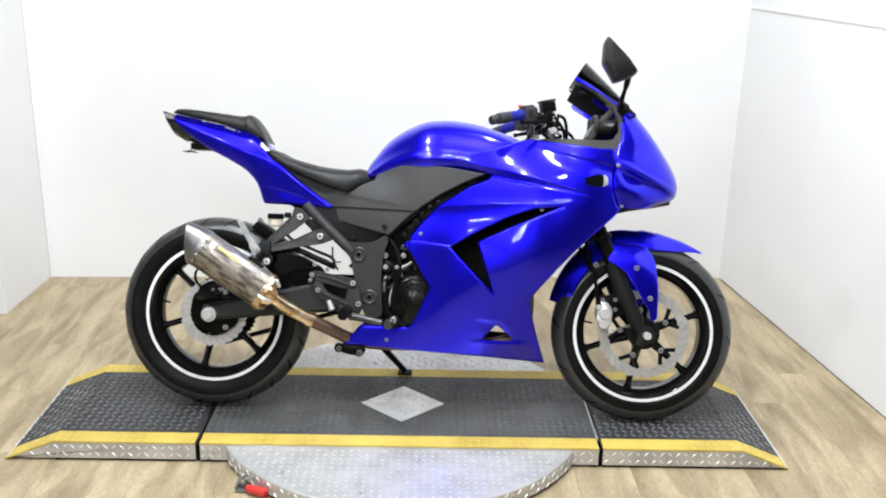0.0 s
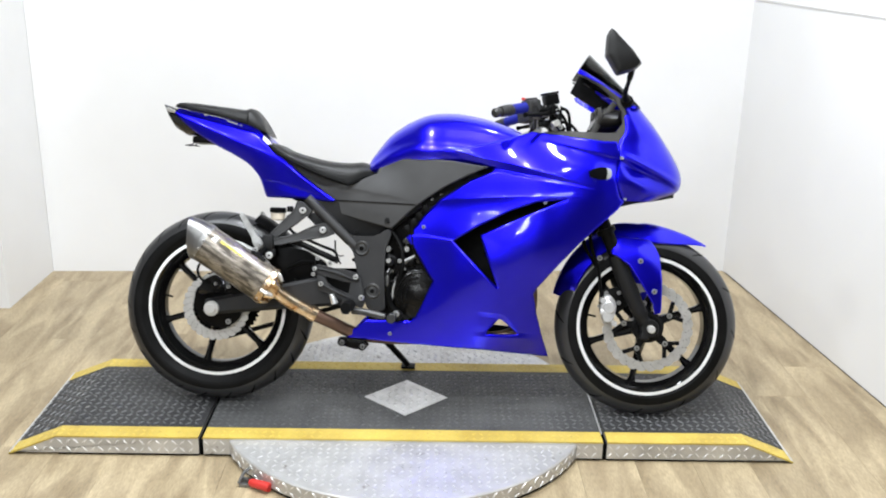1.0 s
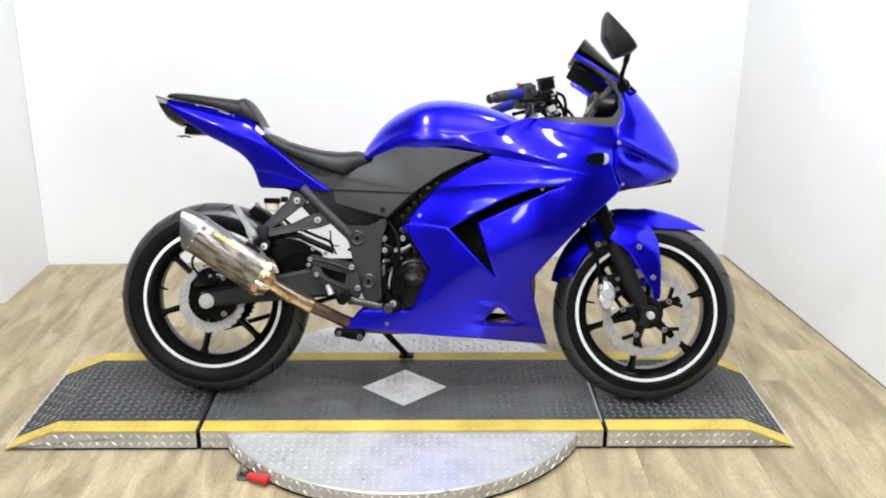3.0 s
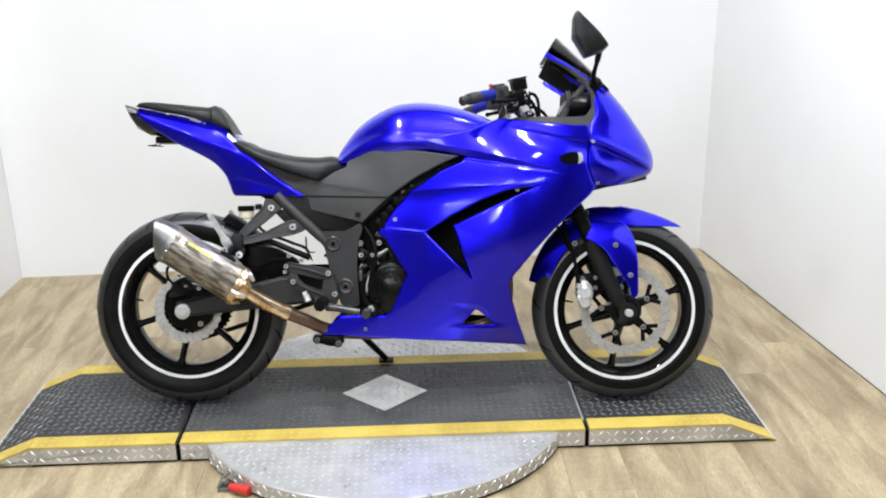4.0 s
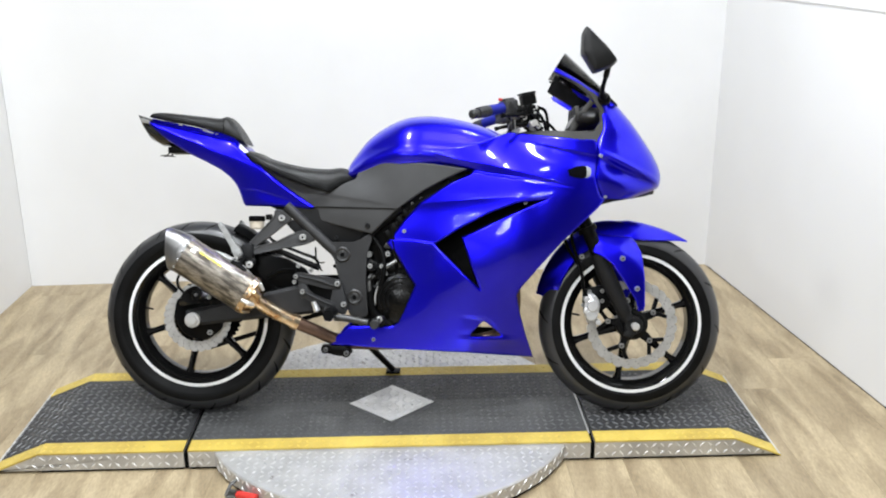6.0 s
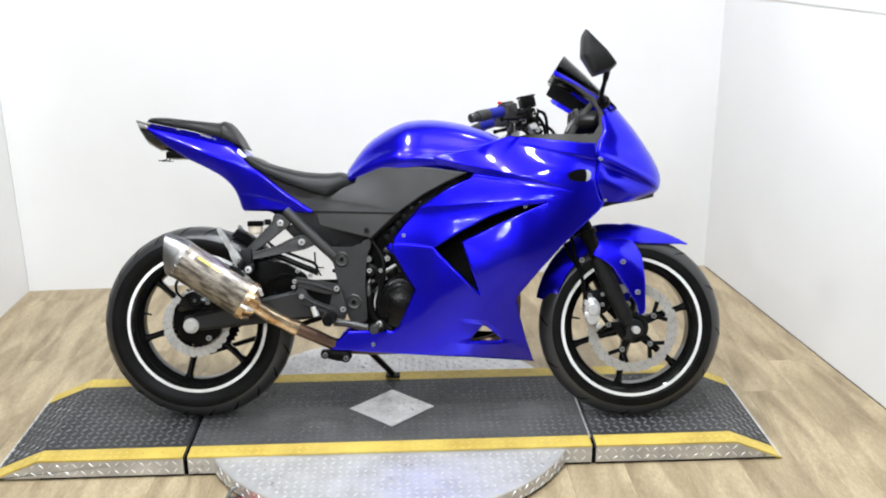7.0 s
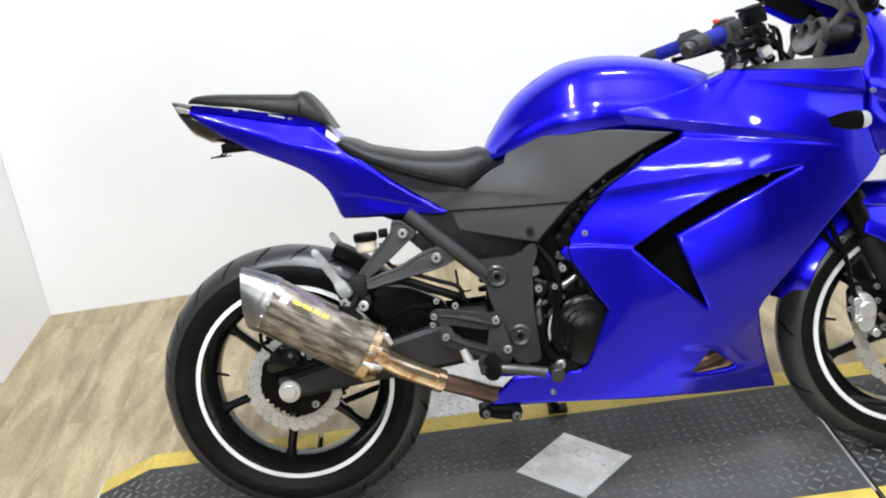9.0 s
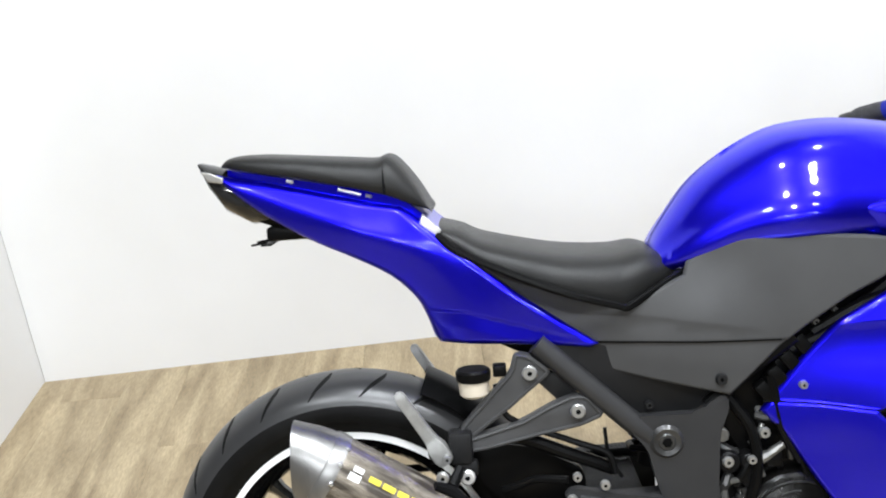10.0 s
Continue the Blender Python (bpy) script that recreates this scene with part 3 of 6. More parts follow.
def wheel(parent, name, cx, cz, rr, tw, disc_r, disc_in, turn, disc_w, n_sipes):
    w = new(name)
    w.parent = parent
    w.location = (cx, 0, cz)
    rim = 0.222
    # tyre: rounded tread, sidewall, bead
    pro = []
    h = tw / 2
    for k in range(13):
        a = math.pi * (k / 12 - 0.5)
        pro.append((rr - 0.052 * (1 - math.cos(a)) - (0.01 if abs(k - 6) == 6 else 0), h * math.sin(a)))
    pro = [(rim - 0.004, -h * 0.74), (rim + 0.004, -h * 0.8), (rim + 0.022, -h * 0.96)] + pro + [(rim + 0.022, h * 0.96), (rim + 0.004, h * 0.8), (rim - 0.004, h * 0.74)]
    bm = bmesh.new()
    lathe(bm, pro, 96)
    tyre = part("tyre", bm, RUBBER, w, "black sport tyre", 60)
    # tread band, greyer than the sidewall to carry the sheen off the walls
    tyre.data.materials.append(TREAD)
    for f in tyre.data.polygons:
        if math.hypot(f.center.x, f.center.z) > rr - 0.036:
            f.material_index = 1
    # tread grooves as slim sunken bars
    bm = bmesh.new()
    for k in range(n_sipes):
        n = n_sipes
        for s in (-1, 1):
            a0 = 2 * math.pi * (k + 0.25 * s) / n
            rings = []
            for q in range(7):
                u = 0.12 + 0.75 * q / 6
                b = math.asin(u)
                r = rr - 0.052 * (1 - math.cos(b)) + 0.0004
                a = a0 + 0.16 * u * u
                t = 0.0045 * math.sin(math.pi * (0.08 + 0.84 * q / 6)) / r
                rings.append([Vector(((r + dr) * math.cos(a + da), s * h * u, (r + dr) * math.sin(a + da))) for dr, da in ((0, -t), (0, t), (-0.003, t), (-0.003, -t))])
            loft(bm, rings)
    tagged(part("tread_siping", bm, RUBBER, w, "sipes cut in the tread"), kind="stuff")
    # rim
    bm = bmesh.new()
    rw = h * 0.76
    lathe(bm, [(rim, -rw), (rim + 0.002, -rw - 0.003), (rim - 0.006, -rw - 0.004), (rim - 0.01, -rw), (rim - 0.022, -rw * 0.75), (rim - 0.034, -rw * 0.45),
               (rim - 0.036, rw * 0.45), (rim - 0.022, rw * 0.75), (rim - 0.01, rw), (rim - 0.006, rw + 0.004), (rim + 0.002, rw + 0.003), (rim, rw)], 96, closed=True)
    hub = 0.05
    lathe(bm, [(0.018, -0.05), (hub * 0.8, -0.05), (hub, -0.035), (hub, 0.035), (hub * 0.8, 0.05), (0.018, 0.05)], 32, closed=True)
    rim_ob = part("rim", bm, GLOSS, w, "gloss black cast wheel", 40)
    bm = bmesh.new()
    lathe(bm, [(rim + 0.0035, -rw - 0.0045), (rim - 0.0065, -rw - 0.0055), (rim - 0.0065, -rw - 0.002), (rim + 0.0035, -rw - 0.001)], 96, closed=True)
    part("rim_tape", bm, STRIPE, w, "white reflective rim tape")
    # six spokes
    bm = bmesh.new()
    rings = []
    for r, t, d in ((hub * 0.9, 0.017, 0.022), (0.09, 0.0125, 0.016), (0.14, 0.010, 0.014), (rim - 0.05, 0.010, 0.014), (rim - 0.03, 0.015, 0.016)):
        rings.append([Vector((r, y * d, z * t)) for y, z in ((-1, -0.35), (-1, 0.35), (-0.4, 1), (0.4, 1), (1, 0.35), (1, -0.35), (0.4, -1), (-0.4, -1))])
    loft(bm, rings)
    spoke = part("spoke", bm, GLOSS, w)
    for k in range(6):
        m = pose(0, 0, 0, 0, -(turn + 60 * k), 0)
        if k == 0:
            spoke.matrix_basis = m
        else:
            again(spoke, "spoke", m)
    bm = bmesh.new()
    tube(bm, [(rim - 0.03, 0.004, 0), (rim - 0.06, -0.012, 0.0)], [0.004, 0.003], 8)
    v = part("valve_stem", bm, DARK, w)
    v.matrix_basis = pose(0, 0, 0, 0, -172, 0)
    # wavy brake disc
    bm = bmesh.new()
    n = 240
    rows = []
    for y in (-0.0025, 0.0025):
        for inner in (0, 1):
            rr_ = []
            for k in range(n):
                a = 2 * math.pi * k / n
                wave = abs(math.sin(a * 14)) ** 0.6
                r = disc_r - 0.007 * (1 - wave) if not inner else disc_in + 0.003 * (1 - abs(math.sin(a * 14 + 0.8)))
                rr_.append(bm.verts.new((r * math.cos(a), y, r * math.sin(a))))
            rows.append(rr_)
    for a, b in ((rows[0], rows[1]), (rows[3], rows[2]), (rows[2], rows[0]), (rows[1], rows[3])):
        for k in range(n):
            j = (k + 1) % n
            bm.faces.new((a[k], a[j], b[j], b[k]))
    d = part("brake_disc", bm, DISCSTEEL, w, "wavy drilled steel brake disc", 40)
    d.location = (0, -disc_w, 0)
    bm = bmesh.new()
    for k in range(28):
        a = 2 * math.pi * (k + 0.5) / 28
        for q, off in ((0.3, 0.0), (0.55, 0.05), (0.8, 0.1)):
            r = disc_in + (disc_r - disc_in) * q
            disc(bm, (r * math.cos(a + off), -disc_w - 0.0002, r * math.sin(a + off)), 0.0015, 0.0056, segs=8)
    tagged(part("disc_drilling", bm, CAPGREY, w, "drilled holes in the disc"), kind="stuff")
    return w


rear = wheel(bike, "rear_wheel", RX, RZ, RR, 0.135, 0.110, 0.076, 17, 0.062, 22)
front = wheel(bike, "front_wheel", FX, FZ, FR, 0.112, 0.145, 0.112, 19, 0.060, 12)

# front disc carrier
bm = bmesh.new()
lathe(bm, [(0.03, -0.012), (0.040, -0.012), (0.046, -0.007), (0.051, -0.005), (0.051, 0.004), (0.03, 0.010)], 40, closed=True, c=(0, -0.060, 0))
part("disc_carrier", bm, GREYCAST, front, "dark spidered disc carrier")
# five riveted lobes, each with two struts out to the disc
bm = bmesh.new()
for q in (-0.30, 0.30):
    ends = [Vector((0.076, -0.060, 0)), Vector((0.114 * math.cos(q), -0.060, 0.114 * math.sin(q)))]
    side = (ends[1] - ends[0]).cross(Vector((0, 1, 0))).normalized() * 0.0062
    loft(bm, [[p + side * k + Vector((0, y, 0)) for k, y in ((-1, -0.004), (1, -0.004), (1, 0.004), (-1, 0.004))] for p in ends])
ends = [(Vector((0.046, -0.060, 0)), 1.2), (Vector((0.064, -0.060, 0)), 0.8), (Vector((0.086, -0.060, 0)), 1.0)]
loft(bm, [[p + Vector((0, y, k * wide)) for k, y in ((-0.011, -0.005), (0.011, -0.005), (0.011, 0.005), (-0.011, 0.005))] for p, wide in ends])
arm_ob = part("carrier_arm", bm, GREYCAST, front)
for k in range(5):
    m = pose(0, 0, 0, 0, -72 * k - 29, 0)
    if k == 0:
        arm_ob.matrix_basis = m
    else:
        again(arm_ob, "carrier_arm", m)
    a = radians(72 * k + 29)
    bolt(front, 0.077 * math.cos(a), 0.064, 0.077 * math.sin(a), 0.0105, "rivet")
# rear disc carrier and sprocket
bm = bmesh.new()
lathe(bm, [(0.02, -0.012), (0.062, -0.008), (0.068, 0.0), (0.062, 0.006), (0.02, 0.012)], 40, closed=True)
part("disc_carrier", bm, DARK, rear).location = (0, -0.058, 0)
bm = bmesh.new()
n = 45
pts = []
for k in range(n * 4):
    r = (0.112, 0.118, 0.118, 0.112)[k % 4]
    a = 2 * math.pi * k / (n * 4)
    pts.append((r * math.cos(a), r * math.sin(a)))
plate(bm, pts, 0.058, 0.064)
part("sprocket", bm, DARK, rear, "black toothed rear sprocket", smooth=False)

# rear caliper over the disc
bm = bmesh.new()
plate(bm, round_poly([(RX - 0.050, RZ + 0.040), (RX - 0.040, RZ + 0.082), (RX - 0.005, RZ + 0.108), (RX + 0.050, RZ + 0.104), (RX + 0.078, RZ + 0.075), (RX + 0.070, RZ + 0.048), (RX + 0.02, RZ + 0.052)], 0.014), -0.112, -0.072, 0.008)
disc(bm, (RX + 0.012, -0.114, RZ + 0.078), 0.017, 0.012)
rcal = part("rear_caliper", bm, GLOSS, bike, "black rear brake caliper")
bolt(rcal, RX + 0.012, 0.122, RZ + 0.080, 0.006)
bolt(rcal, RX + 0.052, 0.115, RZ + 0.072, 0.008)
bm = bmesh.new()
tube(bm, [(RX - 0.035, -0.095, RZ + 0.085), (RX - 0.050, -0.10, RZ + 0.105), (RX - 0.050, -0.10, RZ + 0.135), (RX - 0.02, -0.10, RZ + 0.165)], 0.0045, 8, 4)
part("caliper_hose", bm, DARK, bike, "black rear caliper hose")

# ---- swingarm, axle, chain ----
SWINGGREY = mat("satin_swingarm_paint", (0.017, 0.017, 0.018), (0.011, 0.011, 0.012), 0.45, scale=14, bump=0.2, bump_scale=900, spec=0.3)
bm = bmesh.new()
arm = [(-0.20, 0.045), (-0.32, 0.05), (-0.5, 0.038), (-0.66, 0.028), (-0.715, 0.024)]
rings = []
for (x, h), zc in zip(arm, (0.385, 0.375, 0.345, 0.317, 0.31)):
    w0, w1 = (0.085, 0.12) if x > -0.6 else (0.092, 0.118)
    rings.append([Vector((x, -w, zc + z)) for w, z in ((w0, -h), (w1 - 0.008, -h), (w1, -h + 0.01), (w1, h - 0.01), (w1 - 0.008, h), (w0, h))])
loft(bm, rings)
part("swingarm", bm, SWINGGREY, bike, "matte black box swingarm")
bm = bmesh.new()
loft(bm, [[Vector((p.x, -p.y, p.z)) for p in ring] for ring in rings])
box(bm, (-0.34, -0.09, 0.335), (-0.24, 0.09, 0.42), 0.01)
part("swingarm_brace", bm, MATTE, bike)
bm = bmesh.new()
disc(bm, (RX, -0.122, RZ), 0.024, 0.012, segs=24)
disc(bm, (RX, -0.130, RZ), 0.017, 0.012, segs=6)
part("axle_nut", bm, STEEL, bike, "bright axle nut")
bm = bmesh.new()
plate(bm, round_poly([(-0.76, 0.30), (-0.755, 0.37), (-0.70, 0.385), (-0.62, 0.375), (-0.60, 0.33), (-0.61, 0.27), (-0.66, 0.235), (-0.70, 0.245)], 0.02), -0.085, -0.066, 0.004)
plate(bm, round_poly([(-0.70, 0.385), (-0.62, 0.42), (-0.56, 0.39), (-0.58, 0.35), (-0.66, 0.355)], 0.015), -0.112, -0.07, 0.006)
part("rear_caliper", bm, DARK, bike, "black rear brake caliper and bracket")
bolt(bike, -0.645, 0.088, 0.262, 0.011)
bm = bmesh.new()
for s in (1, -1):
    tube(bm, [(-0.69, 0.061, RZ + 0.115 * s), (-0.2, 0.061, 0.385 + 0.045 * s)], 0.008, 6, flat=0.5)
part("chain", bm, DARK, bike, "dark drive chain", 20)

# ---- frame: spars, pivot plates, subframe ----
SUBGREY = mat("satin_subframe_paint", (0.028, 0.028, 0.029), (0.020, 0.020, 0.021), 0.42, scale=14, bump=0.2, bump_scale=900, spec=0.35)
bm = bmesh.new()
tube(bm, [(-0.392, -0.112, 0.667), (-0.264, -0.120, 0.546), (-0.235, -0.118, 0.52)], 0.0165, 14)
part("subframe_tube", bm, SUBGREY, bike, "matte black subframe tube")
bm = bmesh.new()
plate(bm, round_poly([(-0.275, 0.545), (-0.255, 0.553), (-0.165, 0.553), (-0.145, 0.573), (-0.125, 0.580), (-0.122, 0.56), (-0.137, 0.52), (-0.142, 0.44), (-0.135, 0.318), (-0.19, 0.318), (-0.205, 0.36), (-0.235, 0.47), (-0.24, 0.50)], 0.012), -0.131, -0.108, 0.004)
FRAMEGREY = mat("satin_frame_paint", (0.024, 0.024, 0.025), (0.017, 0.017, 0.018), 0.5, scale=14, bump=0.25, bump_scale=1200, spec=0.3)
pivot = part("pivot_plate", bm, FRAMEGREY, bike, "matte black frame cover plate")
bm = bmesh.new()
tube(bm, [(-0.15, -0.115, 0.56), (-0.10, -0.12, 0.605), (-0.03, -0.13, 0.66)], 0.012, 10)
part("frame_spar", bm, DARK, bike, "black frame spar")
for x, z in ((-0.214, 0.514), (-0.177, 0.380)):
    bm = bmesh.new()
    lathe(bm, [(0.003, -0.1365), (0.011, -0.1365), (0.013, -0.1345), (0.02, -0.1365), (0.025, -0.132), (0.0255, -0.124), (0.003, -0.126)], 24, closed=True, c=(x, 0, z))
    part("pivot_cap", bm, CAPGREY, pivot, "grey steel pivot cap")
    bm = bmesh.new()
    disc(bm, (x, -0.1355, z), 0.0075, 0.006, segs=6)
    part("socket", bm, BLACK_GAP, pivot)
STAY_UPPER = [(-0.426, 0.658), (-0.404, 0.654), (-0.372, 0.626), (-0.398, 0.606), (-0.434, 0.577), (-0.503, 0.527), (-0.516, 0.540), (-0.506, 0.556), (-0.432, 0.632)]
STAY_LOWER = [(-0.346, 0.590), (-0.325, 0.589), (-0.299, 0.558), (-0.333, 0.544), (-0.400, 0.532), (-0.476, 0.516), (-0.511, 0.512), (-0.506, 0.533), (-0.420, 0.557), (-0.376, 0.579)]
STAYGREY = mat("satin_stay_paint", (0.052, 0.052, 0.053), (0.036, 0.036, 0.037), 0.45, scale=18, bump=0.25, bump_scale=700, spec=0.3)
stay = None
for w0, w1, ring in ((0.108, 0.123, STAY_UPPER), (0.112, 0.127, STAY_LOWER)):
    bm = bmesh.new()
    plate(bm, round_poly(ring, 0.008), -w1, -w0, 0.004)
    ob = part("footrest_stay", bm, STAYGREY, bike, "satin dark grey passenger footrest stay")
    loop = round_poly(inset(ring, 0.0035), 0.006)
    bm = bmesh.new()
    tube(bm, [(x, -w1, z) for x, z in loop + loop[:1]], 0.0026, 6)
    part("stay_rim", bm, STAYGREY, ob, "raised rim of the stay")
    stay = ob
bm = bmesh.new()
plate(bm, round_poly([(-0.396, 0.612), (-0.372, 0.624), (-0.335, 0.590), (-0.362, 0.576)], 0.004), -0.112, -0.098, 0.002)
part("stay_web", bm, MATTE, stay, "dark web between the stay arms")
bolt(stay, -0.405, 0.127, 0.628, 0.0135)
bolt(stay, -0.339, 0.131, 0.568, 0.0135)
bm = bmesh.new()
box(bm, (-0.530, -0.142, 0.500), (-0.495, -0.108, 0.548), 0.006)
box(bm, (-0.522, -0.138, 0.478), (-0.488, -0.118, 0.505), 0.008)
part("peg_mount", bm, MATTE, bike, "dark clevis of the passenger footpeg")
bolt(bike, -0.505, 0.144, 0.483, 0.0135, "hanger_bolt", STEEL)


PEGALLOY = mat("dull_alloy", (0.40, 0.40, 0.39), (0.27, 0.27, 0.26), 0.4, 0.6, scale=40, bump=0.2, bump_scale=400)


def passenger_peg(s):
    """A folded alloy peg: grooved blade on a broad hinge block."""
    a, b = Vector((-0.536, -s * 0.142, 0.512)), Vector((-0.598, -s * 0.144, 0.616))
    bm = bmesh.new()
    rings = []
    for t, h, d in ((-0.06, 0.009, 0.009), (0.0, 0.0135, 0.011), (0.20, 0.0135, 0.011), (0.24, 0.0105, 0.009), (0.34, 0.0088, 0.008), (0.60, 0.0082, 0.008), (0.90, 0.0076, 0.008), (0.97, 0.0066, 0.007), (1.0, 0.004, 0.005)):
        p = a.lerp(b, t)
        rings.append([p + Vector((x * h * 0.86, y * d, z * h * 0.51)) for x, y, z in ((-1, -1, -1), (1, -1, 1), (1, 1, 1), (-1, 1, -1))])
    loft(bm, rings)
    bmesh.ops.bevel(bm, geom=bm.edges[:], offset=0.0022, segments=2, affect="EDGES")
    peg = part("passenger_footpeg", bm, PEGALLOY, bike, "folded aluminium passenger footpeg")
    bolt(peg, a.x + 0.004, s * 0.155, a.z + 0.004, 0.008)


passenger_peg(1)
passenger_peg(-1)

# ---- tail ----
tail_w = thin_plate([(-0.85, 0.94, 0.050), (-0.75, 0.90, 0.066), (-0.65, 0.87, 0.084), (-0.65, 0.81, 0.080), (-0.57, 0.89, 0.092), (-0.56, 0.76, 0.088), (-0.53, 0.68, 0.090),
                     (-0.50, 0.845, 0.100), (-0.41, 0.745, 0.114), (-0.30, 0.665, 0.127), (-0.45, 0.68, 0.100), (-0.48, 0.72, 0.098), (-0.72, 0.92, 0.070)])
TAIL_LINE = [(-0.855, 0.934), (-0.83, 0.925), (-0.729, 0.884), (-0.633, 0.846), (-0.60, 0.836), (-0.56, 0.822), (-0.52, 0.803), (-0.42, 0.725), (-0.30, 0.661)]


TAIL_FOLD = [(-0.57, 0.725), (-0.50, 0.722), (-0.42, 0.70), (-0.33, 0.675)]


def tail_width(x, z):
    d = below(x, z, TAIL_LINE)
    # the upper band leans in towards the seat above a convex ridge; below it the side rolls under
    q = np.clip(d, 0, 0.2)
    u = np.clip(d, -0.05, 0.2)
    w = tail_w(x, z) + (0.24 * u - 0.31 * (np.sqrt(u * u + 0.006 ** 2) - 0.006) - 2.6 * q * q + 0.004) * step(-0.55 - x, 0.10)
    f = below(x, z, TAIL_FOLD)
    # a groove under the fold, then a ledge that comes out again
    return w - 0.0022 * np.clip(f / 0.006, 0, 1) * np.clip(1 - (f - 0.006) / 0.022, 0, 1) * step(x + 0.55, 0.03) * np.clip((-0.32 - x) / 0.08, 0, 1)


TAIL = [(-0.855, 0.943), (-0.832, 0.936), (-0.781, 0.926), (-0.717, 0.911), (-0.624, 0.887), (-0.577, 0.877), (-0.553, 0.856), (-0.521, 0.827), (-0.486, 0.800), (-0.415, 0.742), (-0.302, 0.663), (-0.315, 0.657), (-0.42, 0.664),
        (-0.538, 0.676)]
UNDER = spline([(-0.53, 0.664, 0), (-0.541, 0.676, 0), (-0.549, 0.703, 0), (-0.564, 0.738, 0), (-0.600, 0.775, 0), (-0.655, 0.806, 0), (-0.705, 0.830, 0), (-0.759, 0.861, 0), (-0.809, 0.896, 0), (-0.850, 0.934, 0)], 4)
TAIL = TAIL[:13] + [(p.x, p.y) for p in UNDER[1:]]
both_sides("tail_fairing", sheet(TAIL, tail_width, 1, 0.007, 0.004, 0.010, (), [shifted(TAIL_LINE, q) for q in (0.012, 0.007, 0.0035, 0.0012, -0.0012, -0.0035, -0.007, -0.012)] + guards(TAIL_FOLD, 0.0, 0.006, 0.028)), BLUE, bike, "glossy blue tail fairing")
bm = bmesh.new()
rings = []
for x, zt, zb, w in ((-0.888, 0.961, 0.956, 0.02), (-0.870, 0.957, 0.915, 0.040), (-0.848, 0.950, 0.882, 0.050), (-0.81, 0.932, 0.861, 0.056), (-0.765, 0.905, 0.862, 0.058)):
    rings.append([Vector((x, -w * math.cos(a), (zt + zb) / 2 + (zt - zb) / 2 * math.sin(a))) for a in [2 * math.pi * k / 20 for k in range(20)]])
loft(bm, rings)
LAMP = mat("smoked_lens", (0.006, 0.006, 0.006), (0.03, 0.03, 0.03), 0.12, 0.0, scale=12, coat=0.25, spec=0.3)
part("tail_light", bm, LAMP, bike, "smoked tail light lens")
bm = bmesh.new()
rings = []
for x, zt, zb, w in ((-0.81, 0.90, 0.872, 0.04), (-0.72, 0.86, 0.835, 0.06), (-0.63, 0.84, 0.80, 0.068), (-0.56, 0.80, 0.745, 0.075), (-0.46, 0.74, 0.67, 0.1), (-0.36, 0.70, 0.62, 0.1)):
    rings.append([Vector((x, y * w, z)) for y, z in ((-1, zt), (-0.8, zb), (0.8, zb), (1, zt))])
loft(bm, rings)
part("undertail", bm, DARK, bike, "black undertail tray")
bm = bmesh.new()
box(bm, (-0.787, -0.045, 0.836), (-0.722, 0.045, 0.858), 0.005)
tube(bm, [(-0.785, -0.02, 0.842), (-0.795, -0.02, 0.832), (-0.818, -0.02, 0.829)], 0.0018)
tube(bm, [(-0.785, 0.02, 0.842), (-0.795, 0.02, 0.832), (-0.818, 0.02, 0.829)], 0.0018)
box(bm, (-0.800, -0.035, 0.828), (-0.783, 0.035, 0.8305), 0.001)
part("plate_bracket", bm, DARK, bike, "black tail tidy bracket")


# ---- seats ----
def cushion(name, stations, label, thick_edge=0.02):
    bm = bmesh.new()
    rings = []
    for x, zt, ze, w, lean in stations:
        ring = []
        for k in range(24):
            a = math.pi * (k / 23)
            c, s = math.cos(a), math.sin(a)
            y = -w * math.copysign(abs(c) ** 0.55, c)
            z = ze + (zt - ze) * abs(s) ** 0.6
            ring.append(Vector((x + lean * (zt - z), y, z)))
        ring += [Vector((x, w * 0.97, ze - thick_edge * 0.4)), Vector((x, -w * 0.97, ze - thick_edge * 0.4))]
        rings.append(ring)
    loft(bm, rings)
    return part(name, bm, VINYL, bike, label, 60)


def stations(rows, n=5):
    P = [np.array(r) for r in rows]
    out = []
    for i in range(len(P) - 1):
        a = P[max(i - 1, 0)]
        b, c = P[i], P[i + 1]
        d = P[min(i + 2, len(P) - 1)]
        for k in range(n):
            t = k / n
            out.append(0.5 * (2 * b + (c - a) * t + (2 * a - 5 * b + 4 * c - d) * t * t + (3 * b - a - 3 * c + d) * t ** 3))
    out.append(P[-1])
    return [tuple(r) for r in out]


cushion("front_seat", stations([(-0.532, 0.840, 0.836, 0.06, 0), (-0.522, 0.844, 0.830, 0.078, 0), (-0.49, 0.835, 0.804, 0.092, 0), (-0.455, 0.818, 0.782, 0.104, 0), (-0.36, 0.794, 0.748, 0.122, 0), (-0.30, 0.787, 0.728, 0.121, 0), (-0.272, 0.786, 0.7195, 0.118, 0),
                                (-0.262, 0.786, 0.7165, 0.116, 0), (-0.250, 0.787, 0.721, 0.113, 0), (-0.224, 0.789, 0.731, 0.104, 0), (-0.195, 0.778, 0.743, 0.088, 0), (-0.178, 0.765, 0.750, 0.072, 0), (-0.170, 0.757, 0.751, 0.06, 0)]), "black vinyl rider seat")
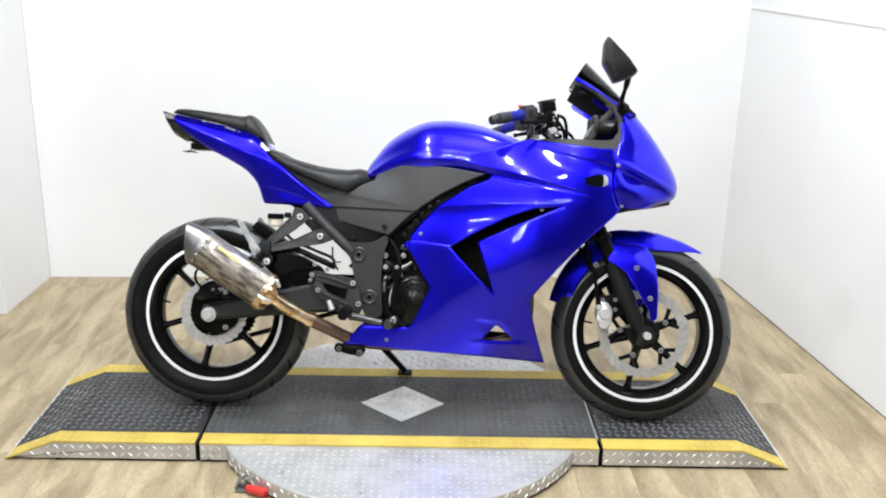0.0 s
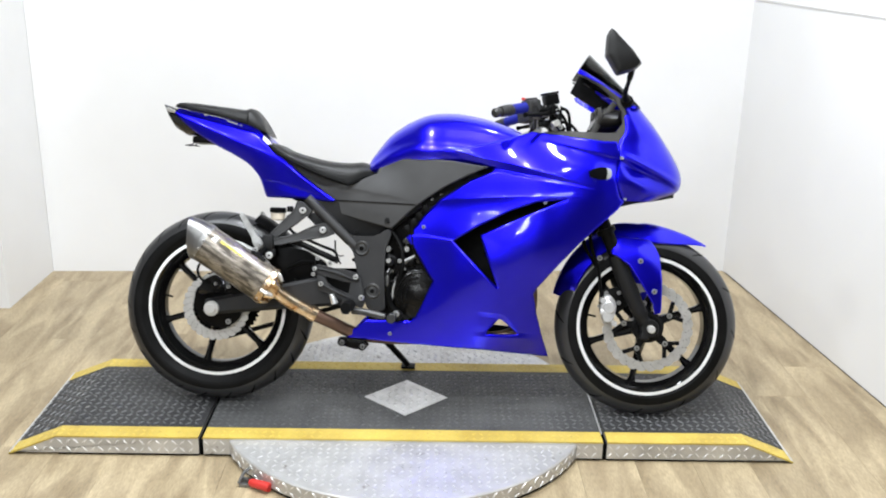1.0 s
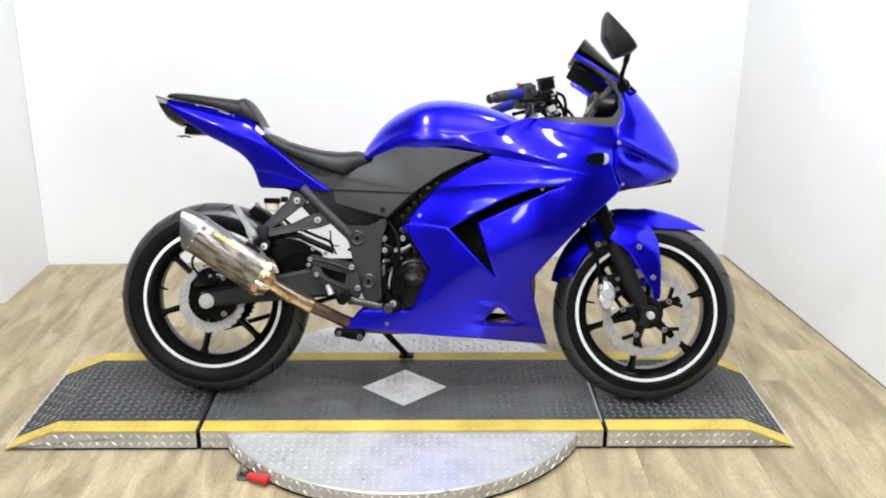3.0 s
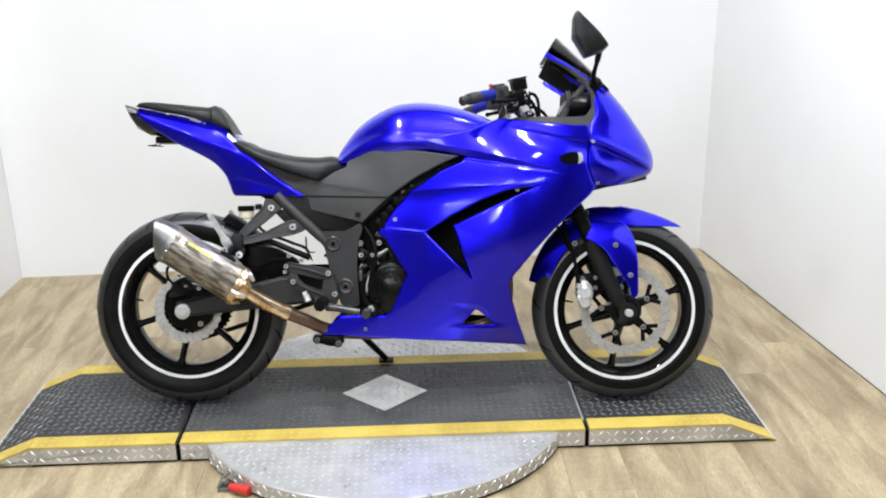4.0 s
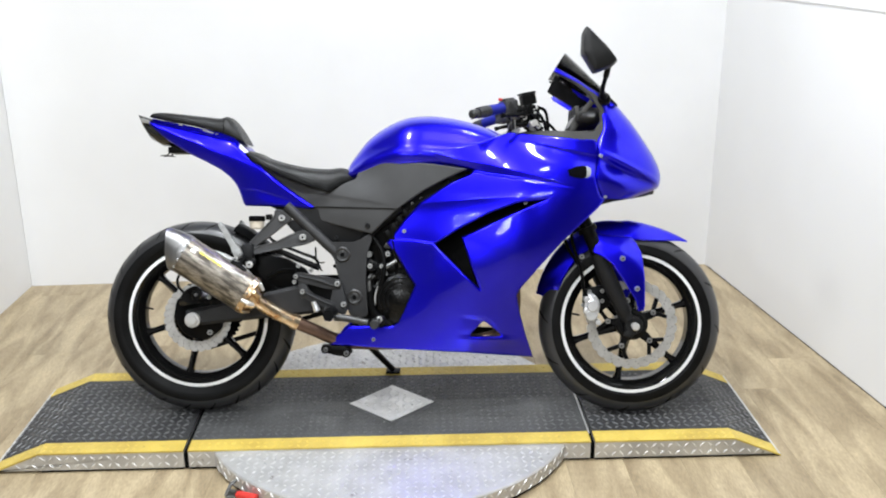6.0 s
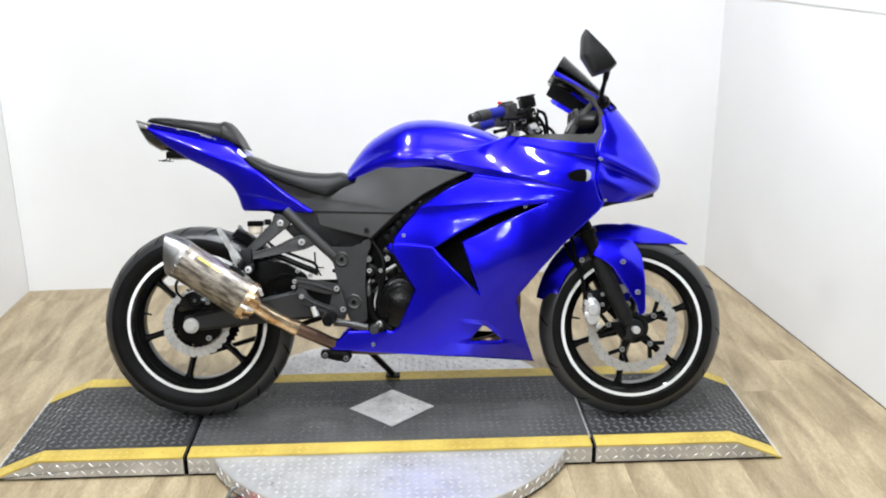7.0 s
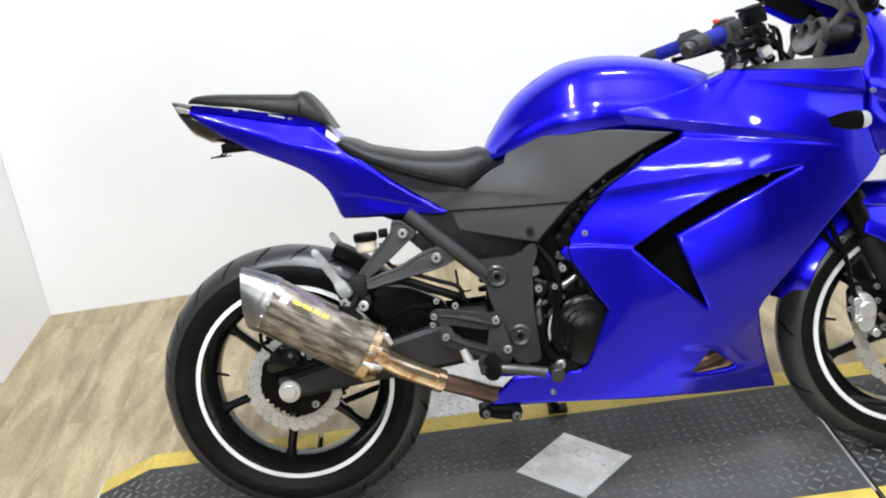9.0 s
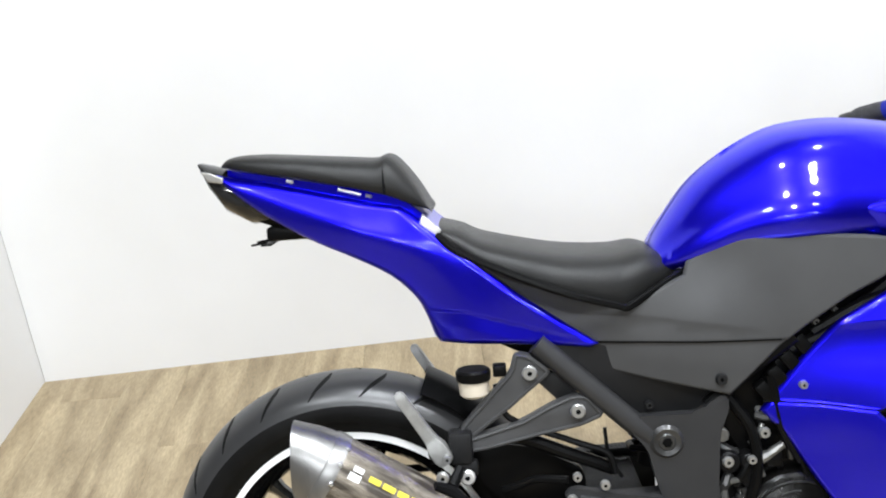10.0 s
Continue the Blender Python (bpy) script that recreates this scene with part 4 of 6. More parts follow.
cushion("pillion_seat", stations([(-0.847, 0.957, 0.955, 0.034, 0), (-0.832, 0.967, 0.953, 0.047, 0), (-0.786, 0.967, 0.943, 0.060, 0), (-0.729, 0.961, 0.933, 0.068, 0), (-0.665, 0.954, 0.917, 0.075, 0), (-0.615, 0.949, 0.904, 0.079, 0),
                                  (-0.595, 0.954, 0.898, 0.080, 0), (-0.577, 0.942, 0.890, 0.079, 0), (-0.552, 0.907, 0.879, 0.074, 0), (-0.536, 0.874, 0.872, 0.066, 0), (-0.532, 0.868, 0.866, 0.060, 0)]), "black vinyl passenger seat", 0.006)


for s in (1, -1):
    bm = bmesh.new()
    tube(bm, [(-0.525, -s * 0.084, 0.832), (-0.49, -s * 0.106, 0.806), (-0.42, -s * 0.126, 0.773), (-0.345, -s * 0.136, 0.742), (-0.275, -s * 0.130, 0.719), (-0.262, -s * 0.129, 0.715), (-0.249, -s * 0.125, 0.720), (-0.215, -s * 0.110, 0.736), (-0.175, -s * 0.086, 0.753)], 0.006, 8, 4)
    part("seat_piping", bm, DARK, bike, "black edge under the rider seat")

bm = bmesh.new()
rings = []
for x, z, w in ((-0.84, 0.931, 0.030), (-0.785, 0.920, 0.042), (-0.69, 0.900, 0.053), (-0.61, 0.882, 0.062), (-0.57, 0.868, 0.066), (-0.545, 0.846, 0.068), (-0.52, 0.822, 0.072)):
    rings.append([Vector((x, y * w, z + h)) for y, h in ((-1, 0.018), (-0.96, -0.012), (0.96, -0.012), (1, 0.018))])
loft(bm, rings)
part("pillion_base", bm, BLUE, bike, "blue shelf of the tail under the passenger seat")

# pale steel strips put the tail light's white glints into colour
for s in (1, -1):
    part("tail_glint", sheet([(-0.878, 0.950), (-0.862, 0.947), (-0.840, 0.938), (-0.842, 0.930), (-0.866, 0.934)], lambda x, z: 0.056 + 0.35 * (x + 0.85), s, 0.006, 0.003, 0.002), DISCSTEEL, bike, "bright strip for the glints at the edge of the tail light")
bm = bmesh.new()
plate(bm, [(-0.545, 0.864), (-0.519, 0.839), (-0.525, 0.822), (-0.552, 0.846)], -0.082, -0.066, 0.002)
part("seat_catch", bm, STEEL, bike, "bare metal catch between the seats")
# bright bars stand in for the lit wall showing through small gaps
for x0, z0, x1, z1 in ((-0.668, 0.909, -0.634, 0.899), (-0.743, 0.927, -0.734, 0.925), (-0.627, 0.897, -0.619, 0.895)):
    bm = bmesh.new()
    tube(bm, [(x0, -0.062, z0), (x1, -0.066, z1)], 0.0026, 8)
    part("seat_gap_glint", bm, STEEL, bike, "bright bar for the pale gaps under the passenger seat")

bm = bmesh.new()
tube(bm, [(-0.598, -0.0805 * math.copysign(abs(math.cos(a)) ** 0.55, math.cos(a)), 0.892 + 0.0595 * math.sin(a) ** 0.6) for a in np.linspace(0.02, math.pi - 0.02, 30)], 0.0022, 6)
part("pillion_seam", bm, DARK, bike, "sewn seam across the passenger seat")

# ---- grey side covers ----
cover_w = thin_plate([(-0.16, 0.77, 0.10), (-0.09, 0.80, 0.118), (0.08, 0.795, 0.145), (0.19, 0.78, 0.17), (0.06, 0.71, 0.155), (-0.03, 0.645, 0.145), (-0.13, 0.575, 0.14), (-0.27, 0.61, 0.117), (-0.48, 0.80, 0.088), (-0.33, 0.67, 0.108), (-0.3, 0.72, 0.112), (-0.15, 0.70, 0.138), (-0.25, 0.73, 0.119)])
COVER = [(-0.505, 0.812), (-0.455, 0.785), (-0.36, 0.748), (-0.297, 0.725), (-0.261, 0.715), (-0.216, 0.735), (-0.175, 0.752), (-0.168, 0.770), (-0.13, 0.790), (-0.098, 0.802), (-0.045, 0.807), (0.072, 0.797),
         (0.178, 0.7805), (0.112, 0.751), (0.042, 0.714), (-0.016, 0.674), (-0.053, 0.645), (-0.122, 0.579), (-0.160, 0.588), (-0.240, 0.607), (-0.305, 0.624), (-0.350, 0.660), (-0.41, 0.735)]


COVER_CREASE = [(-0.28, 0.708), (-0.06, 0.672)]
COVER_SEAM = [(-0.33, 0.6625), (-0.03, 0.6560)]


def cover_width(x, z):
    d = below(x, z, COVER_CREASE)
    w = cover_w(x, z) - 0.0035 * np.clip(d / 0.012, 0, 1) * np.clip(1 - d / 0.06, 0, 1) * step(x + 0.26, 0.02) * step(-0.09 - x, 0.05)
    return w - 0.003 * step(below(x, z, COVER_SEAM), 0.004)


both_sides("side_cover", sheet(COVER, cover_width, 1, 0.012, 0.004, 0.005, (), guards(COVER_SEAM, -0.002, 0.002) + guards(COVER_CREASE, 0.0)), COVERGREY, bike, "matte dark grey side cover")
bm = bmesh.new()
plate(bm, round_poly([(-0.385, 0.668), (-0.30, 0.66), (-0.12, 0.590), (-0.15, 0.552), (-0.262, 0.548), (-0.305, 0.588), (-0.350, 0.630)], 0.008), -0.112, -0.10, 0.003)
part("inner_cover", bm, MATTE, bike, "dark inner panel below the side cover")
bolt(bike, -0.135, 0.140, 0.605, 0.010, "cover_bolt", MATTE)
bolt(bike, -0.235, 0.116, 0.566, 0.008, "cover_bolt", MATTE)

# ---- tank ----
bm = bmesh.new()
rings = []
for x, zt, zb, w in stations([(-0.212, 0.775, 0.755, 0.05), (-0.204, 0.80, 0.75, 0.08), (-0.178, 0.839, 0.75, 0.092), (-0.14, 0.885, 0.76, 0.106), (-0.085, 0.924, 0.775, 0.123), (-0.03, 0.950, 0.78, 0.142), (0.02, 0.959, 0.78, 0.145),
                              (0.08, 0.959, 0.775, 0.138), (0.157, 0.947, 0.77, 0.133), (0.232, 0.925, 0.77, 0.127), (0.285, 0.902, 0.78, 0.117), (0.34, 0.872, 0.80, 0.095)], 5):
    ring = []
    for k in range(40):
        a = 2 * math.pi * k / 40
        c, s = math.cos(a), math.sin(a)
        zm = zb + (zt - zb) * 0.33
        # flat flank below a soft crease, rounded shoulder above it
        if s > 0.01:
            inward = min(1, s / 0.4)
            y = -(w * abs(c) ** 0.85 - 0.025 * inward * (2 - inward)) * math.copysign(1, c) if abs(c) > 0.14 else -c * 0.5 * w
            z = zm + (zt - 0.003 - zm) * s ** 0.88
        else:
            y = -w * math.copysign(abs(c) ** 0.45, c)
            z = zm - (zm - zb) * abs(s) ** 0.7
        ring.append(Vector((x, y, z)))
    rings.append(ring)
loft(bm, rings)
part("fuel_tank", bm, BLUE, bike, "glossy blue fuel tank", 60)

# ---- side fairing ----
EASE = 0.010
fair_w = thin_plate([(0.08, 0.80, 0.143), (0.075, 0.838, 0.142), (0.14, 0.848, 0.147), (0.21, 0.860, 0.147), (0.28, 0.883, 0.141), (0.36, 0.888, 0.142), (0.45, 0.880, 0.150), (0.57, 0.878, 0.143), (0.3, 0.80, 0.184), (0.45, 0.80, 0.188),
                     (0.58, 0.80, 0.160), (0.35, 0.74, 0.208), (0.5, 0.70, 0.208), (0.59, 0.68, 0.165), (0.40, 0.687, 0.206), (0.2, 0.76, 0.166), (0.13, 0.72, 0.152), (-0.07, 0.558, 0.132), (0.0, 0.61, 0.136), (0.04, 0.675, 0.130),
                     (0.0, 0.456, 0.146), (0.08, 0.55, 0.174), (0.20, 0.66, 0.180), (0.2, 0.45, 0.208), (0.32, 0.52, 0.224), (0.335, 0.40, 0.170), (0.41, 0.50, 0.196), (0.39, 0.18, 0.038), (0.2, 0.21, 0.115), (-0.25, 0.24, 0.13),
                     (0.2, 0.31, 0.172), (0.1, 0.30, 0.158), (0.0, 0.32, 0.153), (0.0, 0.40, 0.154), (0.34, 0.33, 0.12), (0.5, 0.60, 0.185)], EASE)
L1 = [(0.05, 0.838), (0.14, 0.812), (0.24, 0.794), (0.34, 0.771), (0.44, 0.744), (0.51, 0.7225)]
L2 = [(0.05, 0.800), (0.19, 0.7765), (0.30, 0.758), (0.42, 0.738), (0.51, 0.7225)]
L3 = [(-0.04, 0.662), (0.04, 0.674), (0.22, 0.689), (0.36, 0.694), (0.50, 0.694)]
L4 = [(-0.08, 0.566), (0.0, 0.562), (0.09, 0.551)]
LOBE = [(0.414, 0.686), (0.338, 0.653), (0.247, 0.612), (0.159, 0.569), (0.185, 0.49), (0.215, 0.410)]


def fairing_width(x, z):
    w = fair_w(x, z)
    # a facet leans in under the upper ridge, down to the proud edge of the lower panel
    d1, d2 = below(x, z, L1), below(x, z, L2)
    gap = np.clip(d1 - d2, 0.0, 1)
    facet = 0.48 * np.clip(d1, 0, gap)
    w = w - facet * np.clip(-(d2 - 0.007) / 0.007, 0, 1)
    # a sunk band runs from the peak towards the nose and widens on the way
    dn = below(x, z, BROW)
    wide = np.interp(x, [0.34, 0.59], [0.010, 0.040])
    w = w - 0.009 * np.clip((x - 0.335) / 0.10, 0, 1) * np.clip(dn / 0.008, 0, 1) * step(wide + 0.012 - dn, 0.028)
    # the rear panel rounds over from front to back
    u = (x - 0.09) * 0.87 - (z - 0.66) * 0.5
    w = w + 0.010 * np.exp(-(u / 0.12) ** 2) * step(z - 0.55, 0.07) * step(0.75 - z, 0.05)
    # shallow crease across the middle of the panel
    d3 = below(x, z, L3)
    w = w - 0.010 * (1 - np.exp(-np.clip(d3, 0, 1) / 0.03)) * np.clip((0.50 - x) / 0.35, 0, 1)
    d4 = below(x, z, L4)
    w = w + 0.004 * np.clip(d4 / 0.004, 0, 1) * step(0.10 - x, 0.03) * step(z - 0.44, 0.08)
    near = line_dist(x, z, LOBE)
    right = inside(x, z, LOBE + [(0.30, 0.40), (0.5, 0.5), (0.6, 0.65)])
    w = w + np.where(right, 0.006 * np.exp(-near / 0.10), 0) * step(0.36 - x, 0.04) * step(z - 0.45, 0.05)
    # the scoop over the lower window and its ledge
    d5 = below(x, z, SCOOP)
    w = w - 0.008 * np.clip(d5 / 0.016, 0, 1) * np.clip(1 - d5 / 0.05, 0, 1) * step(x - 0.175, 0.03) * step(0.26 - x, 0.02)
    d6 = below(x, z, LEDGE)
    return w + 0.009 * np.clip((d6 + 0.016) / 0.016, 0, 1) * np.clip(1 - d6 / 0.06, 0, 1) * step(x - 0.165, 0.03) * step(0.32 - x, 0.05)


BROW = [(0.30, 0.882), (0.36, 0.868), (0.459, 0.846), (0.60, 0.818)]
SCOOP = [(0.08, 0.325), (0.16, 0.330), (0.235, 0.322), (0.27, 0.295)]
LEDGE = [(0.06, 0.250), (0.20, 0.247), (0.34, 0.240)]
CREASES = guards(BROW, 0.0, 0.008) + guards(L1, 0.0) + guards(L2, 0.0, 0.007) + guards(L3, 0.0) + guards(L4, 0.0, 0.004) + guards(SCOOP, 0.0, 0.016) + guards(LEDGE, -0.016, 0.0)
FAIRING = [(0.074, 0.801), (0.070, 0.838), (0.14, 0.848), (0.21, 0.863), (0.27, 0.882), (0.31, 0.896), (0.36, 0.890), (0.44, 0.881), (0.53, 0.872), (0.575, 0.872), (0.585, 0.82), (0.572, 0.75), (0.585, 0.70), (0.599, 0.684),
           (0.582, 0.661), (0.532, 0.616), (0.465, 0.552), (0.407, 0.489), (0.340, 0.408), (0.331, 0.388), (0.343, 0.330), (0.365, 0.255), (0.392, 0.176), (0.181, 0.201), (-0.105, 0.218), (-0.258, 0.226),
           (-0.240, 0.252), (-0.200, 0.287), (-0.056, 0.289), (-0.040, 0.300), (0.014, 0.419), (-0.005, 0.446), (-0.046, 0.515), (-0.077, 0.550), (-0.020, 0.623), (0.032, 0.678), (0.127, 0.739), (0.188, 0.765), (0.198, 0.779)]
VENT = [(0.076, 0.548), (0.155, 0.598), (0.248, 0.646), (0.330, 0.676), (0.414, 0.686), (0.338, 0.653), (0.247, 0.612), (0.159, 0.569), (0.185, 0.49), (0.215, 0.410), (0.160, 0.463)]
WINDOW = round_poly([(0.228, 0.309), (0.290, 0.254), (0.182, 0.256)], 0.012, 2)
both_sides("side_fairing", sheet(FAIRING, fairing_width, 1, 0.0095, 0.004, 0.0065, (VENT, WINDOW), CREASES), BLUE, bike, "glossy blue side fairing", 40)
INNER = inset(FAIRING, 0.007)
both_sides("fairing_liner", sheet(INNER, lambda x, z: fairing_width(x, z) - 0.009, 1, 0.018, 0.002, 0, (VENT, WINDOW)), BLACK_GAP, bike, "black inner face of the side fairing")
both_sides("vent_liner", sheet([(0.05, 0.535), (0.16, 0.615), (0.27, 0.67), (0.41, 0.695), (0.42, 0.665), (0.32, 0.60), (0.25, 0.40), (0.2, 0.39)], lambda x, z: fair_w(x, z) - 0.085, 1, 0.03, 0.003, 0), BLACK_GAP, bike, "black duct inside the fairing vent")
for s in (1, -1):
    part("panel_gap", sheet([(-0.074, 0.5655), (0.0, 0.5615), (0.082, 0.5525), (0.082, 0.5505), (0.0, 0.5592), (-0.074, 0.5632)], lambda x, z: fairing_width(x, z) + 0.0006, s, 0.01, 0.001, 0), BLACK_GAP, bike, "dark joint between fairing panels")
    part("panel_gap", sheet([(-0.32, 0.6652), (-0.05, 0.6582), (-0.05, 0.6562), (-0.32, 0.6630)], lambda x, z: cover_width(x, z) + 0.0014, s, 0.01, 0.001, 0), BLACK_GAP, bike, "dark joint in the side cover")
for x, z in ((-0.020, 0.588), (-0.118, 0.246), (0.30, 0.672), (0.355, 0.676)):
    bolt(bike, x, float(fairing_width(np.array([x]), np.array([z]))[0]) + (0.003 if z < 0.6 else -0.03), z, 0.0075, "fairing_bolt")

bm = bmesh.new()
plate(bm, round_poly([(0.262, 0.880), (0.300, 0.899), (0.322, 0.908), (0.345, 0.905), (0.338, 0.893), (0.300, 0.884)], 0.004, 2), -0.122, -0.110, 0.002)
part("peak_pad", bm, mat("dusty_pale_pad", (0.55, 0.55, 0.55), (0.42, 0.42, 0.42), 0.6), bike, "dusty pale pad behind the fairing peak")
TRIMGREY = mat("grey_trim_plastic", (0.060, 0.058, 0.055), (0.042, 0.040, 0.037), 0.6, scale=14, bump=0.25, bump_scale=1500, spec=0.25)

# ---- nose cowl ----
SIL = [(0.688, 0.690), (0.710, 0.785), (0.741, 0.802), (0.778, 0.800), (0.823, 0.779), (0.859, 0.757), (0.913, 0.720), (0.964, 0.679), (0.994, 0.652)]
BACK = [(0.688, 0.597), (0.75, 0.573), (0.82, 0.586), (0.868, 0.579), (0.90, 0.604), (0.95, 0.600), (0.985, 0.590)]
WIDE = [(0.688, 0.152), (0.75, 0.178), (0.82, 0.160), (0.868, 0.146), (0.90, 0.138), (0.95, 0.126), (0.985, 0.108)]


def along(table, z):
    q = z + np.linspace(-0.016, 0.016, 9)
    return float(np.interp(q, [p[0] for p in table], [p[1] for p in table]).mean())


def nose(s):
    bm = bmesh.new()
    rows = []
    for z in np.linspace(0.688, 0.992, 72):
        xf, back, wide = along(SIL, z), along(BACK, z), along(WIDE, z)
        row = []
        for k in range(33):
            a = math.pi / 2 * k / 32
            x = xf - (xf - back) * (1 - math.cos(a))
            w = wide * math.sin(a) ** 0.9
            d = (0.838 - 0.46 * (x - 0.57)) - z
            w += (0.007 * math.exp(-(d / 0.010) ** 2) - 0.026 * (0.5 + 0.5 * math.tanh((d - 0.012) / 0.006)) * (0.5 + 0.5 * math.tanh((0.050 - d) / 0.022)) * min(1, max(0, (x - 0.585) / 0.04))) * math.sin(a)
            row.append(Vector((x, -s * max(w, 0), z)))
        rows.append(row)
    loft(bm, rows, closed=False)
    ext = bmesh.ops.extrude_face_region(bm, geom=list(bm.faces))
    for e in ext["geom"]:
        if isinstance(e, bmesh.types.BMVert):
            e.co.y *= 0.97
            e.co.x -= 0.004
    return bm


rim_w = thin_plate([(0.45, 1.085, 0.122), (0.46, 1.10, 0.112), (0.527, 1.043, 0.122), (0.56, 1.036, 0.100), (0.573, 1.007, 0.128), (0.605, 1.012, 0.085), (0.597, 0.964, 0.138), (0.64, 0.985, 0.105), (0.60, 0.95, 0.142), (0.63, 0.97, 0.118)])
RIM = [(0.446, 1.084), (0.452, 1.099), (0.51, 1.068), (0.56, 1.038), (0.605, 1.013), (0.645, 0.988), (0.628, 0.975), (0.604, 0.993), (0.575, 1.017), (0.527, 1.047)]
RIM_FAR = [(0.53, 1.056), (0.56, 1.038), (0.605, 1.013), (0.645, 0.988), (0.628, 0.975), (0.604, 0.993), (0.575, 1.017), (0.535, 1.042)]
TRIM = [(0.325, 0.891), (0.36, 0.899), (0.44, 0.901), (0.50, 0.899), (0.570, 0.899), (0.590, 0.928), (0.587, 0.965), (0.563, 1.006), (0.513, 1.046), (0.452, 1.080), (0.455, 1.086), (0.53, 1.046), (0.577, 1.012), (0.601, 0.967),
        (0.609, 0.897), (0.585, 0.861), (0.53, 0.867), (0.44, 0.875), (0.36, 0.884)]
trim_w = thin_plate([(0.33, 0.893, 0.122), (0.44, 0.878, 0.149), (0.44, 0.902, 0.124), (0.58, 0.865, 0.142), (0.605, 0.897, 0.134), (0.598, 0.965, 0.124), (0.57, 0.93, 0.115), (0.55, 1.0, 0.110), (0.574, 1.01, 0.121), (0.53, 1.045, 0.116), (0.45, 1.08, 0.114)])
SMOKE = bpy.data.materials.new("smoked_screen")
SMOKE.use_nodes = True
pb = SMOKE.node_tree.nodes["Principled BSDF"]
pb.inputs["Base Color"].default_value = (0.10, 0.095, 0.088, 1)
pb.inputs["Transmission Weight"].default_value, pb.inputs["Roughness"].default_value, pb.inputs["IOR"].default_value = 1.0, 0.06, 1.3
for s in (1, -1):
    part("nose_cowl", nose(s), BLUE, bike, "glossy blue nose cowl", 50)
    part("cowl_rim", sheet(RIM if s == 1 else RIM_FAR, rim_w, s, 0.008, 0.004, 0.004), BLUE, bike, "blue rim of the cowl round the screen", 50)
    part("cockpit_trim", sheet(TRIM, trim_w, s, 0.008, 0.003, 0.003), TRIMGREY, bike, "matte grey cockpit trim", 50)
bm = bmesh.new()
rows = []
for t in np.linspace(0, 1, 16):
    top = Vector((0.492, 0, 1.158)).lerp(Vector((0.655, 0, 0.985)), t) + Vector((0.002, 0, 0.004)) * math.sin(math.pi * t)
    low = Vector((0.452, 0.112, 1.092)).lerp(Vector((0.64, 0.108, 0.985)), t) + Vector((0.01, -0.012, 0.008)) * math.sin(math.pi * t)
    row = []
    for k in range(21):
        a = math.pi * k / 20
        c, sn = math.cos(a), math.sin(a) ** 0.8
        row.append(Vector((low.x + (top.x - low.x) * sn, -low.y * c, low.z + (top.z - low.z) * sn)))
    rows.append(row)
loft(bm, rows, closed=False)
ext = bmesh.ops.extrude_face_region(bm, geom=list(bm.faces))
for e in ext["geom"]:
    if isinstance(e, bmesh.types.BMVert):
        e.co.z -= 0.003
        e.co.x -= 0.001
screen = part("windscreen", bm, SMOKE, bike, "smoked tinted windscreen", 50)
# headlamp glass and chin
CLEAR = mat("headlamp_glass", (0.52, 0.54, 0.55), (0.34, 0.36, 0.37), 0.10, 0.2, scale=20, coat=1.0)
bm = bmesh.new()
rows = []
for z in np.linspace(0.79, 0.945, 16):
    xf = along(SIL, z) + 0.004
    row = []
    for k in range(13):
        a = math.pi * (k / 12 - 0.5) * 0.5
        row.append(Vector((xf - (xf - along(BACK, z)) * (1 - math.cos(a)), along(WIDE, z) * math.sin(a) * 0.9, z)))
    rows.append(row)
loft(bm, rows, closed=False)
ext = bmesh.ops.extrude_face_region(bm, geom=list(bm.faces))
for e in ext["geom"]:
    if isinstance(e, bmesh.types.BMVert):
        e.co.x -= 0.006
part("headlamp", bm, CLEAR, bike, "clear headlamp glass in the nose")
bm = bmesh.new()
rings = []
for x, z0, z1, w in ((0.56, 0.66, 0.70, 0.13), (0.64, 0.68, 0.712, 0.12), (0.73, 0.694, 0.722, 0.08), (0.778, 0.704, 0.73, 0.035)):
    rings.append([Vector((x, y * w, z)) for y, z in ((-1, z1), (-0.7, z0), (0.7, z0), (1, z1))])
loft(bm, rings)
part("chin_liner", bm, MATTE, bike, "black lower nose liner")
bolt(bike, 0.588, 0.158, 0.821, 0.008, "cowl_bolt")
bolt(bike, 0.603, 0.150, 0.695, 0.007, "cowl_bolt")

# ---- turn signals ----
for s in (1, -1):
    sig = new("turn_signal")
    sig.parent = bike
    bm = bmesh.new()
    rings = []
    for x, w, r in ((0.476, 0.180, 0.008), (0.486, 0.192, 0.009), (0.497, 0.204, 0.014), (0.510, 0.215, 0.0185), (0.522, 0.226, 0.0195), (0.530, 0.232, 0.0185)):
        rings.append([Vector((x + 0.25 * r * math.cos(a), -s * (w + 0.35 * r * math.cos(a)), 0.768 + r * math.sin(a))) for a in [2 * math.pi * k / 16 for k in range(16)]])
    loft(bm, rings)
    part("stalk", bm, DARK, sig, "black stalk and shell")
    bm = bmesh.new()
    rings = []
    for x, w, r in ((0.530, 0.232, 0.0175), (0.538, 0.239, 0.0165), (0.543, 0.243, 0.012), (0.545, 0.245, 0.004)):
        rings.append([Vector((x + 0.25 * r * math.cos(a), -s * (w + 0.35 * r * math.cos(a)), 0.768 + r * math.sin(a))) for a in [2 * math.pi * k / 16 for k in range(16)]])
    loft(bm, rings)
    part("lens", bm, CLEAR, sig, "clear lens")

